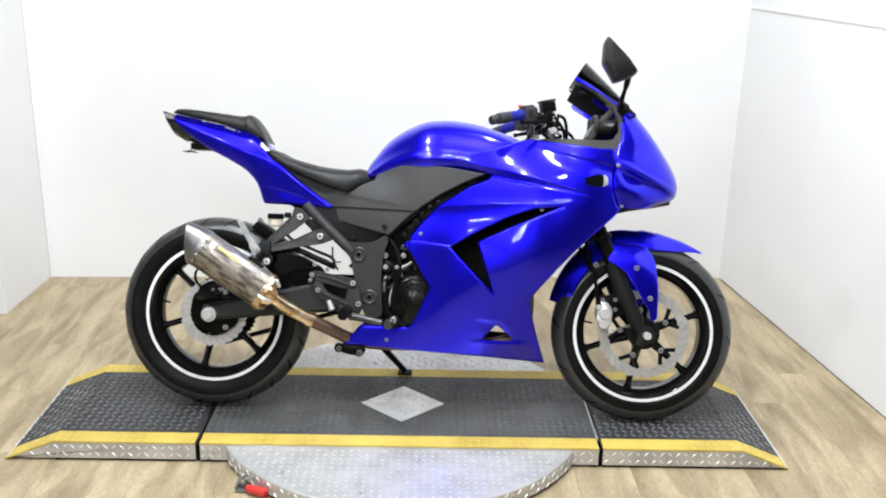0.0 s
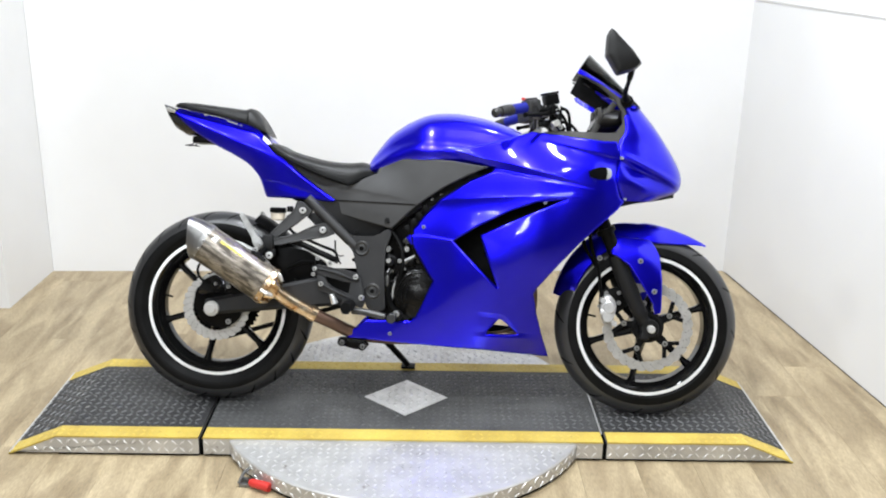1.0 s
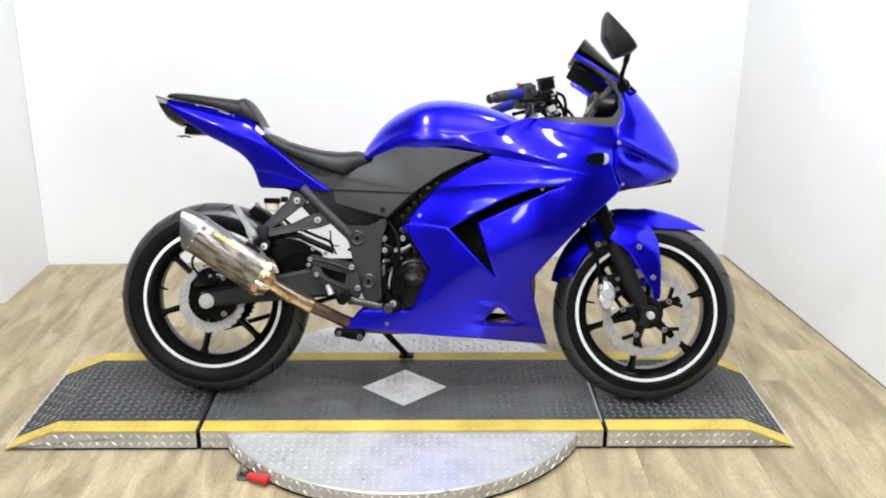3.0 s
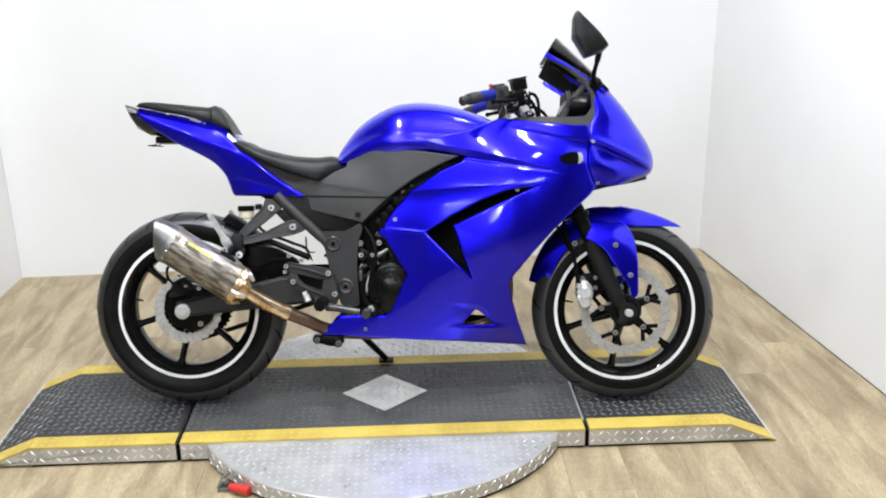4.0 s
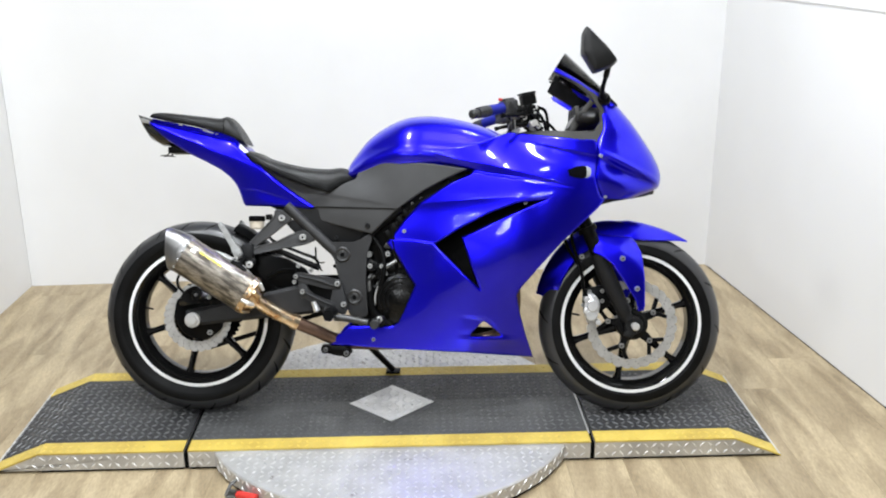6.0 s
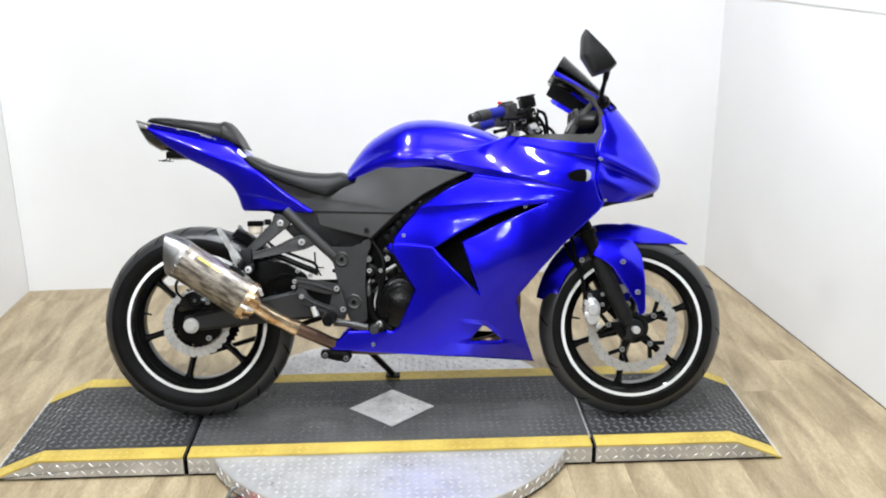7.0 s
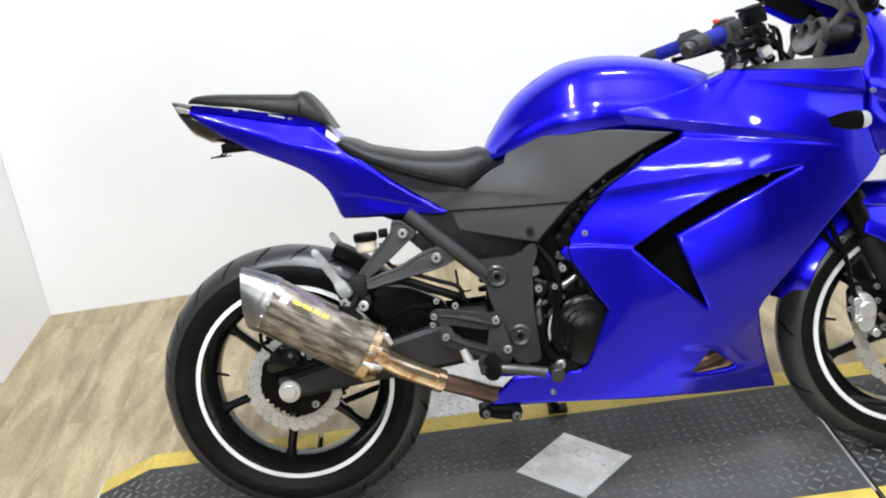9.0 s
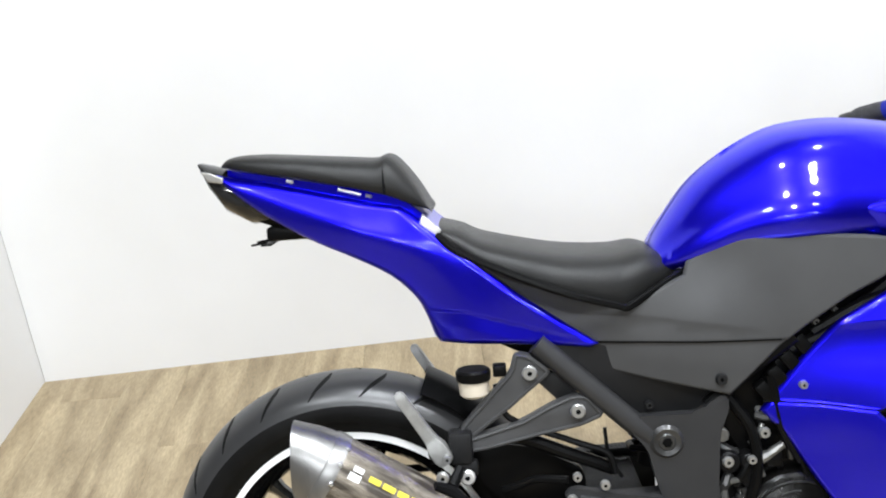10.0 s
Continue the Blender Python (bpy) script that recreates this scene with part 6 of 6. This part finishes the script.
# scratches run along the sleeve; the pale blotches also hold its mottled reflections
lay = [n for n in CAN.node_tree.nodes if n.type == "MAPPING"][0]
lay.vector_type = "TEXTURE"
lay.inputs["Rotation"].default_value = (0, radians(33), 0)
lay.inputs["Scale"].default_value = (4.5, 1.3, 1)
spread = [n for n in CAN.node_tree.nodes if n.type == "MAP_RANGE"][0]
spread.inputs[1].default_value, spread.inputs[2].default_value = 0.33, 0.60
HEAT = mat("heat_tinted_steel", (0.78, 0.66, 0.48), (0.46, 0.25, 0.10), 0.25, 0.95, scale=38, bump=0.2)
CONE = mat("worn_end_cap_steel", (0.36, 0.355, 0.35), (0.15, 0.147, 0.143), 0.34, 0.85, scale=14, stretch=(1, 1, 0.3), bump=0.15, bump_scale=120)
BROWN = mat("browned_pipe", (0.20, 0.12, 0.085), (0.12, 0.075, 0.055), 0.42, 0.8, scale=18, bump=0.2)
exhaust = new("exhaust")
exhaust.parent = bike
C0, C1 = Vector((-0.492, -0.185, 0.386)), Vector((-0.702, -0.200, 0.523))
AX = (C1 - C0).normalized()
SIDE = Vector((0, -1, 0)) - AX * Vector((0, -1, 0)).dot(AX)
SIDE.normalize()
UP = SIDE.cross(AX) if SIDE.cross(AX).z > 0 else AX.cross(SIDE)


def oval(p, h, w, tilt=0.0, n=40, power=0.85):
    out = []
    for k in range(n):
        a = 2 * math.pi * k / n
        c, s = math.cos(a), math.sin(a)
        c, s = math.copysign(abs(c) ** power, c), math.copysign(abs(s) ** power, s)
        out.append(p + SIDE * w * c + UP * h * s + AX * tilt * s)
    return out


L = (C1 - C0).length
bm = bmesh.new()
loft(bm, [oval(C0 + AX * t * L, 0.060, 0.050) for t in (0.03, 0.3, 0.6, 0.97)])
part("sleeve", bm, CAN, exhaust, "scuffed carbon fibre silencer sleeve", 40)
bm = bmesh.new()
loft(bm, [oval(C0 + AX * (L * 0.955), 0.0615, 0.0515), oval(C0 + AX * (L * 1.03), 0.0615, 0.0515), oval(C0 + AX * (L * 1.04), 0.0600, 0.050)])
part("rear_band", bm, CONE, exhaust, "worn steel band", 40)
bm = bmesh.new()
loft(bm, [oval(C0 + AX * (L * 1.03), 0.0595, 0.0495), oval(C0 + AX * (L * 1.10), 0.056, 0.046, 0.010), oval(C0 + AX * (L * 1.19), 0.046, 0.039, 0.026), oval(C0 + AX * (L * 1.19), 0.038, 0.032, 0.022), oval(C0 + AX * (L * 1.05), 0.034, 0.028)])
part("end_cone", bm, CONE, exhaust, "brushed steel end cap", 40)
bm = bmesh.new()
loft(bm, [oval(C0 + AX * (L * -0.01), 0.058, 0.048), oval(C0, 0.0625, 0.0525), oval(C0 + AX * (L * 0.07), 0.0625, 0.0525), oval(C0 + AX * (L * 0.08), 0.060, 0.050)])
part("front_band", bm, HEAT, exhaust, "heat-tinted front band", 40)
for k, a in enumerate((-0.9, -0.2, 0.45, 1.1)):
    p = C0 - AX * 0.006 + SIDE * 0.050 * math.cos(a) + UP * 0.058 * math.sin(a)
    bm = bmesh.new()
    tube(bm, [tuple(p + AX * 0.022), tuple(p), tuple(p - AX * 0.016 - SIDE * 0.01 * math.cos(a) - UP * 0.012 * math.sin(a))], [0.006, 0.0075, 0.005], 8)
    part("spring_hook", bm, STEEL if k % 2 else HEAT, exhaust, "bright retaining hook")
p = C0 + AX * (L * 0.33) + UP * 0.061
bm = bmesh.new()
tube(bm, [tuple(p - AX * 0.026 + SIDE * 0.012), tuple(p + SIDE * 0.004), tuple(p + AX * 0.026 + SIDE * 0.012)], [0.007, 0.012, 0.007], 10)
tube(bm, [tuple(p), tuple(p + UP * 0.03 - SIDE * 0.02)], 0.008, 8)
part("hanger_clamp", bm, DARK, exhaust, "black silencer hanger clamp")
bolt(exhaust, p.x - 0.01, 0.19, p.z + 0.02, 0.011)
for t, h in ((0.05, 0.0628), (0.965, 0.0618)):
    for k in range(5):
        a = -0.7 + k * 0.45
        p = C0 + AX * L * t + SIDE * h * 0.84 * math.cos(a) + UP * h * math.sin(a)
        bm = bmesh.new()
        bmesh.ops.create_uvsphere(bm, u_segments=8, v_segments=6, radius=0.0045, matrix=Matrix.Translation(p))
        part("rivet", bm, CHROME, exhaust)
bm = bmesh.new()
loft(bm, [oval(C0 - AX * 0.002, 0.050, 0.043), oval(C0 - AX * 0.028, 0.030, 0.028)])
part("front_cone", bm, HEAT, exhaust, "heat-tinted inlet cone", 40)
bm = bmesh.new()
tube(bm, [tuple(C0 - AX * 0.02), (-0.455, -0.17, 0.358), (-0.42, -0.155, 0.333), (-0.366, -0.142, 0.303)], 0.0225, 18, 5)
part("link_pipe", bm, HEAT, exhaust, "golden heat-tinted link pipe", 60)
bm = bmesh.new()
tube(bm, [(-0.372, -0.143, 0.307), (-0.355, -0.138, 0.298)], 0.026, 18)
part("pipe_clamp", bm, HEAT, exhaust, "heat-tinted clamp")
bm = bmesh.new()
tube(bm, [(-0.366, -0.142, 0.303), (-0.30, -0.12, 0.272), (-0.24, -0.10, 0.243), (-0.15, -0.07, 0.225), (0.05, -0.05, 0.225)], 0.020, 16, 5)
part("mid_pipe", bm, BROWN, exhaust, "browned steel mid pipe", 60)
for w in (0.05, -0.05):
    bm = bmesh.new()
    tube(bm, [(0.05, -w, 0.222), (0.24, -w, 0.226), (0.318, -w, 0.285), (0.325, -w, 0.42), (0.25, -w, 0.52)], 0.019, 14, 6)
    part("header_pipe", bm, BROWN, exhaust, "browned header pipe", 60)
# badge patches wrapped on the sleeve


def badge(t0, t1, a0, a1, material, name, label):
    bm = bmesh.new()
    rows = []
    for i in range(7):
        t = t0 + (t1 - t0) * i / 6
        row = []
        for k in range(5):
            a = a0 + (a1 - a0) * k / 4
            c, s = math.cos(a), math.sin(a)
            c, s = math.copysign(abs(c) ** 0.85, c), math.copysign(abs(s) ** 0.85, s)
            row.append(C0 + AX * L * t + SIDE * 0.0506 * c + UP * 0.0607 * s)
        rows.append(row)
    loft(bm, rows, closed=False)
    ext = bmesh.ops.extrude_face_region(bm, geom=list(bm.faces))
    for e in ext["geom"]:
        if isinstance(e, bmesh.types.BMVert):
            e.co -= SIDE * 0.0012
    part(name, bm, material, exhaust, label)


BADGE_Y = mat("yellow_badge", (0.75, 0.62, 0.06), (0.6, 0.5, 0.05), 0.35)
badge(0.83, 0.90, 0.42, 0.60, STRIPE, "badge", "pale maker's badge patch")
badge(0.83, 0.89, 0.66, 0.80, STRIPE, "badge", "pale maker's badge patch")
for t0, t1 in ((0.72, 0.79), (0.63, 0.705), (0.55, 0.615), (0.48, 0.535)):
    badge(t0, t1, 0.58, 0.73, BADGE_Y, "badge", "yellow bar of the maker's badge")

# ---- rear sets, reservoir, shock, mudguard, stand ----
bm = bmesh.new()
plate(bm, round_poly([(-0.350, 0.452), (-0.235, 0.425), (-0.212, 0.40), (-0.206, 0.35), (-0.24, 0.35), (-0.335, 0.392)], 0.008), -0.142, -0.136, 0.002)
rs = part("rearset_bracket", bm, DARK, bike, "dark footrest bracket with two arms")
for y, outline in ((0.156, [(-0.370, 0.452), (-0.352, 0.461), (-0.300, 0.451), (-0.228, 0.439), (-0.213, 0.426), (-0.219, 0.406), (-0.262, 0.408), (-0.318, 0.423), (-0.352, 0.428)]),
                   (0.154, [(-0.352, 0.432), (-0.328, 0.428), (-0.312, 0.395), (-0.262, 0.374), (-0.232, 0.366), (-0.236, 0.345), (-0.258, 0.345), (-0.346, 0.382)]),
                   (0.1525, [(-0.240, 0.430), (-0.216, 0.430), (-0.196, 0.350), (-0.203, 0.326), (-0.240, 0.334), (-0.252, 0.365), (-0.246, 0.39)])):
    bm = bmesh.new()
    plate(bm, round_poly(outline, 0.009), -y, -0.1415, 0.0035)
    part("bracket_arm", bm, FRAMEGREY, rs)
bm = bmesh.new()
tube(bm, [(-0.345, -0.156, 0.447), (-0.29, -0.158, 0.436), (-0.232, -0.157, 0.416)], [0.004, 0.006, 0.004], 10, 3)
tube(bm, [(-0.330, -0.154, 0.397), (-0.30, -0.156, 0.381), (-0.248, -0.155, 0.358)], [0.004, 0.006, 0.004], 10, 3)
part("bracket_ribs", bm, FRAMEGREY, rs)
for x, z, r in ((-0.357, 0.447, 0.009), (-0.361, 0.430, 0.008), (-0.336, 0.400, 0.010), (-0.227, 0.425, 0.011), (-0.208, 0.360, 0.011), (-0.348, 0.480, 0.008), (-0.309, 0.466, 0.009)):
    bolt(rs, x, 0.160, z, r)
bm = bmesh.new()
tube(bm, [(-0.303, -0.15, 0.368), (-0.292, -0.15, 0.338)], [0.009, 0.011], 12)
part("brake_switch", bm, SILVER, bike, "bright brake light switch")
bm = bmesh.new()
tube(bm, [(-0.245, -0.15, 0.335), (-0.245, -0.205, 0.335), (-0.245, -0.245, 0.335)], [0.018, 0.019, 0.017], 14)
part("rider_footpeg", bm, DARK, bike, "black rubber rider footpeg")
bm = bmesh.new()
tube(bm, [(-0.235, -0.165, 0.32), (-0.20, -0.17, 0.318), (-0.13, -0.175, 0.305)], 0.0115, 12)
disc(bm, (-0.11, -0.178, 0.302), 0.015, 0.05)
part("brake_pedal", bm, CAPGREY, bike, "dark brake pedal")
bm = bmesh.new()
tube(bm, [(-0.455, -0.10, 0.442), (-0.43, -0.11, 0.452), (-0.405, -0.12, 0.464), (-0.36, -0.135, 0.466)], 0.006, 8, 5)
part("rear_brake_hose", bm, DARK, bike, "black rear brake hose")
CREAM = mat("aged_fluid_plastic", (0.62, 0.56, 0.46), (0.5, 0.44, 0.35), 0.4)
bm = bmesh.new()
lathe(bm, [(0, 0), (0.018, 0), (0.022, 0.004), (0.023, 0.024), (0, 0.024)], 20)
bmesh.ops.transform(bm, matrix=pose(-0.487, -0.11, 0.594, 90), verts=bm.verts)
tank2 = part("rear_reservoir", bm, CREAM, bike, "cream brake fluid reservoir")
bm = bmesh.new()
lathe(bm, [(0, 0.0245), (0.025, 0.0245), (0.026, 0.027), (0.026, 0.038), (0.023, 0.041), (0, 0.041)], 20)
bmesh.ops.transform(bm, matrix=pose(-0.487, -0.11, 0.594, 90), verts=bm.verts)
box(bm, (-0.458, -0.12, 0.622), (-0.438, -0.10, 0.640), 0.003)
part("cap", bm, DARK, tank2, "black cap")
bm = bmesh.new()
tube(bm, [(-0.455, -0.11, 0.61), (-0.44, -0.115, 0.56), (-0.35, -0.12, 0.52), (-0.30, -0.125, 0.50), (-0.29, -0.13, 0.47)], 0.005, 8, 5)
part("reservoir_hose", bm, DARK, bike, "black reservoir hose")
bm = bmesh.new()
tube(bm, [(-0.20, -0.02, 0.62), (-0.225, -0.02, 0.44)], 0.018, 14)
tube(bm, [(-0.2125 + 0.0125 * (k / 48 - 0.5) * 2 + 0.032 * math.cos(k * 0.9), -0.02 + 0.032 * math.sin(k * 0.9), 0.46 + 0.14 * k / 48) for k in range(49)], 0.006, 8)
part("shock_absorber", bm, DARK, bike, "black rear shock absorber")
bm = bmesh.new()
rings = []
for i in range(15):
    a = radians(6 + 61 * i / 14)
    r = RR + 0.012 + 0.008 * i / 14
    ring = [(u * 0.066, r - 0.022 * abs(u) ** 3) for u in np.linspace(-1, 1, 9)] + [(u * 0.063, r - 0.004 - 0.022 * abs(u) ** 3) for u in np.linspace(1, -1, 9)]
    rings.append([Vector((RX + q * math.cos(a), -y, RZ + q * math.sin(a))) for y, q in ring])
loft(bm, rings)
part("rear_hugger", bm, DARK, bike, "black rear mudguard hugger")
bm = bmesh.new()
tube(bm, [(-0.56, -0.118, 0.505), (-0.45, -0.11, 0.53), (-0.35, -0.11, 0.495), (-0.29, -0.11, 0.47)], 0.010, 10, 4)
plate(bm, round_poly([(-0.52, 0.52), (-0.40, 0.50), (-0.33, 0.46), (-0.33, 0.42), (-0.42, 0.40), (-0.48, 0.44)], 0.015), -0.085, -0.06, 0.005)
part("frame_brace", bm, DARK, bike, "black lower frame brace")
bm = bmesh.new()
plate(bm, round_poly([(-0.285, 0.228), (-0.20, 0.222), (-0.185, 0.205), (-0.20, 0.190), (-0.235, 0.192), (-0.28, 0.205)], 0.008), -0.118, -0.09, 0.004)
disc(bm, (-0.270, -0.118, 0.215), 0.014, 0.03)
disc(bm, (-0.205, -0.118, 0.203), 0.014, 0.03)
part("stand_bracket", bm, DARK, bike, "black lower bracket with round bosses")
bolt(bike, -0.268, 0.136, 0.214, 0.010, "bracket_bolt", GREYBOLT)
bolt(bike, -0.203, 0.136, 0.203, 0.011, "bracket_bolt", GREYBOLT)
bm = bmesh.new()
tube(bm, [(-0.16, 0.10, 0.20), (-0.12, 0.20, 0.135), (-0.085, 0.262, 0.085)], [0.012, 0.011, 0.010], 10)
part("side_stand", bm, DARK, bike, "black side stand")
bm = bmesh.new()
box(bm, (-0.025, -0.02, -0.003), (0.025, 0.02, 0.003), 0.002, pose(-0.083, 0.268, 0.078, 15.5))
part("stand_foot", bm, DARK, bike, "black side stand foot")

# ---- raised tread lugs ----
def lug_field(name, parent, material, spots, label, size=(0.0130, 0.0036), rise=0.0020):
    """Raised lozenges; each spot gives a centre, the two directions of its plane and which way it slants."""
    verts, faces = [], []
    a, b = size
    for c, u, v, flip in spots:
        c, u, v = Vector(c), Vector(u), Vector(v)
        n = u.cross(v)
        d, e = ((u + v) * 0.7071, (v - u) * 0.7071) if flip else ((u - v) * 0.7071, (u + v) * 0.7071)
        k = len(verts)
        verts += [c + d * a - n * 0.0008, c + e * b - n * 0.0008, c - d * a - n * 0.0008, c - e * b - n * 0.0008,
                  c + d * a * 0.6 + n * rise, c + e * b * 0.45 + n * rise, c - d * a * 0.6 + n * rise, c - e * b * 0.45 + n * rise]
        faces += [(k, k + 1, k + 5, k + 4), (k + 1, k + 2, k + 6, k + 5), (k + 2, k + 3, k + 7, k + 6), (k + 3, k, k + 4, k + 7), (k + 4, k + 5, k + 6, k + 7)]
    me = bpy.data.meshes.new(name)
    me.from_pydata([tuple(v) for v in verts], [], faces)
    me.materials.append(material)
    ob = new(name, me)
    ob.parent = parent
    return tagged(ob, label, kind="stuff")


PITCH = 0.0250
X1, Y1, Z1 = Vector((1, 0, 0)), Vector((0, 1, 0)), Vector((0, 0, 1))
LUG_GRIT = mat("worn_coating", (0.19, 0.19, 0.191), (0.10, 0.10, 0.101), 0.36, 0.2, scale=6, bump=0.3, bump_scale=900)
LUG_LANE = mat("scuffed_lug", (0.15, 0.15, 0.15), (0.07, 0.07, 0.07), 0.42, 0.1, scale=9, bump=0.3, bump_scale=900)
LUG_YELLOW = mat("worn_yellow", (0.70, 0.52, 0.11), (0.54, 0.38, 0.07), 0.42, scale=12)
LUG_STEEL = mat("polished_lug", (0.84, 0.835, 0.825), (0.68, 0.675, 0.665), 0.3, 0.5, scale=20)


def deck_height(x):
    q = abs(x)
    return TOP if q < KINK else TOP - (q - KINK) / (FOOT - KINK) * (TOP - 0.008)


def in_diamond(x, y):
    return abs(x) / 0.145 + abs(y - MIDY) / 0.135 < 1


for e, x0, x1 in ((left_ramp, -FOOT + 0.01, -HALF - 0.016), (centre_deck, -HALF + 0.016, HALF - 0.016), (right_ramp, HALF + 0.016, FOOT - 0.01)):
    dark, pale, bare, side, lane = [], [], [], [], []
    nx, ny = int((x1 - x0) / PITCH), int(DEEP / PITCH)
    for i in range(nx + 1):
        x = x0 + i * PITCH
        slope = (TOP - 0.008) / (FOOT - KINK) * (-1 if x > 0 else 1) if abs(x) > KINK else 0.0
        u = Vector((1, 0, slope)).normalized()
        for j in range(ny + 1):
            y = 0.011 + j * PITCH
            if y > DEEP - 0.006:
                continue
            spot = ((x, y, deck_height(x) - 0.0012), u, Y1, (i + j) % 2 == 0)
            if in_diamond(x, y):
                if abs(x) / 0.125 + abs(y - MIDY) / 0.115 < 1:
                    bare.append(((x, y, TOP + 0.0015), u, Y1, (i + j) % 2 == 0))
            elif BAND + 0.008 < y < DEEP - BAND - 0.008:
                (lane if y < LANE and e is centre_deck else dark).append(spot)
            elif y < BAND - 0.006 or y > DEEP - BAND + 0.006:
                pale.append(spot)
        for j in range(2):
            z = 0.022 + j * 0.026
            if z < deck_height(x) - 0.012 and not (e is centre_deck and abs(x) < 0.535):
                side.append(((x, -0.0005, z), X1, Z1, (i + j) % 2 == 0))
    lug_field("coated_tread", e, LUG_GRIT, dark, "raised lugs under the coating")
    if lane:
        lug_field("scuffed_tread", e, LUG_LANE, lane, "scuffed low lugs in the worn lane", rise=0.0017)
    lug_field("painted_tread", e, LUG_YELLOW, pale, "raised lugs under yellow paint", rise=0.0011)
    if bare:
        lug_field("bare_tread", e, LUG_STEEL, bare, "bright raised lugs")
    lug_field("side_tread", e, LUG_STEEL, side, "bright raised lugs", size=(0.0115, 0.0030), rise=0.0022)
spots = []
for i in range(-24, 25):
    for j in range(-24, 25):
        x, y = i * PITCH, j * PITCH
        if math.hypot(x, y) < 0.588 and not -MIDY - 0.012 < y < DEEP - MIDY + 0.012:
            spots.append(((x, y, TOP - 0.012), X1, Y1, (i + j) % 2 == 0))
for k in range(152):
    a = 2 * math.pi * k / 152
    for row, z in enumerate((0.018, 0.043)):
        if math.sin(a) * 0.606 < -MIDY - 0.01 or math.sin(a) * 0.606 > DEEP - MIDY:
            spots.append(((0.606 * math.cos(a), 0.606 * math.sin(a), z), Vector((-math.sin(a), math.cos(a), 0)), Z1, (k + row) % 2 == 0))
lug_field("tread_relief", turntable, LUG_STEEL, spots, "bright raised lugs", size=(0.0120, 0.0033), rise=0.002)

# ---- floor planks ----
def wood():
    m = mat("oak_plank", (0.462, 0.370, 0.232), (0.245, 0.186, 0.110), 0.4, scale=3.0, stretch=(4.6, 0.9, 1), bump=0.1, bump_scale=55, per_object=0.035, spec=0.4)
    [n for n in m.node_tree.nodes if n.type == "TEX_NOISE"][0].inputs["Distortion"].default_value = 0.7
    nt = m.node_tree
    tc = [n for n in nt.nodes if n.type == "TEX_COORD"][0]
    mp = [n for n in nt.nodes if n.type == "MAPPING"][0]
    info = nt.nodes.new("ShaderNodeObjectInfo")
    mul = nt.nodes.new("ShaderNodeMath")
    mul.operation = "MULTIPLY"
    mul.inputs[1].default_value = 40.0
    nt.links.new(info.outputs["Random"], mul.inputs[0])
    nt.links.new(mul.outputs[0], mp.inputs["Location"])
    # darker patches stand out of the broad figure
    spread = [n for n in nt.nodes if n.type == "MAP_RANGE"][0]
    spread.inputs[1].default_value, spread.inputs[2].default_value = 0.34, 0.69
    # fine grain over the broad figure
    fine = [n for n in nt.nodes if n.type == "TEX_NOISE"][1]
    grain = nt.nodes.new("ShaderNodeMapRange")
    grain.inputs[1].default_value, grain.inputs[2].default_value = 0.3, 0.7
    grain.inputs[3].default_value, grain.inputs[4].default_value = 0.80, 1.14
    nt.links.new(fine.outputs[0], grain.inputs[0])
    hsv = [n for n in nt.nodes if n.type == "HUE_SAT"][0]
    tint = nt.nodes.new("ShaderNodeHueSaturation")
    nt.links.new(hsv.outputs[0], tint.inputs["Color"])
    nt.links.new(grain.outputs[0], tint.inputs["Value"])
    nt.links.new(tint.outputs[0], nt.nodes["Principled BSDF"].inputs["Base Color"])
    return m


OAK = wood()
PW, PL = 0.18, 1.22
bm = bmesh.new()
box(bm, (-PW / 2 + 0.0002, -PL / 2 + 0.0002, -0.008), (PW / 2 - 0.0002, PL / 2 - 0.0002, 0), 0.0006)
first = part("plank", bm, OAK, floor, smooth=False)
rng = random.Random(4)
count = 0
edge = {}
for i in range(-17, 17):
    off = rng.random() * PL
    for j in range(-3, 3):
        x, y = (i + 0.5) * PW, j * PL + off
        if not (-3.2 < x < 1.75 and -2.9 < y < 2.5) or y - PL / 2 > 1.9:
            continue
        m = pose(x, y, 0)
        edge.setdefault(i, y - PL / 2)
        if count == 0:
            first.matrix_basis = m
        else:
            again(first, "plank", m, floor)
        count += 1
bm = bmesh.new()
for i, y in edge.items():
    while y > -8.5:
        box(bm, (i * PW + 0.0004, max(y - PL, -8.6) + 0.0004, -0.008), ((i + 1) * PW - 0.0004, y - 0.0004, -0.0004))
        y -= PL
for x0, x1, y0, y1 in ((-5.2, -17 * PW, -8.5, 1.2), (1.8, 5.0, -8.5, -0.7)):
    x = x0
    while x < x1 - 0.02:
        y = y0 - rng.random() * PL
        while y < y1:
            box(bm, (x + 0.0004, max(y, y0) + 0.0004, -0.008), (min(x + PW, x1) - 0.0004, min(y + PL, y1) - 0.0004, -0.0004))
            y += PL
        x += PW
tagged(part("outer_planks", bm, OAK, floor, "oak planks away from the platform", smooth=False), kind="stuff")
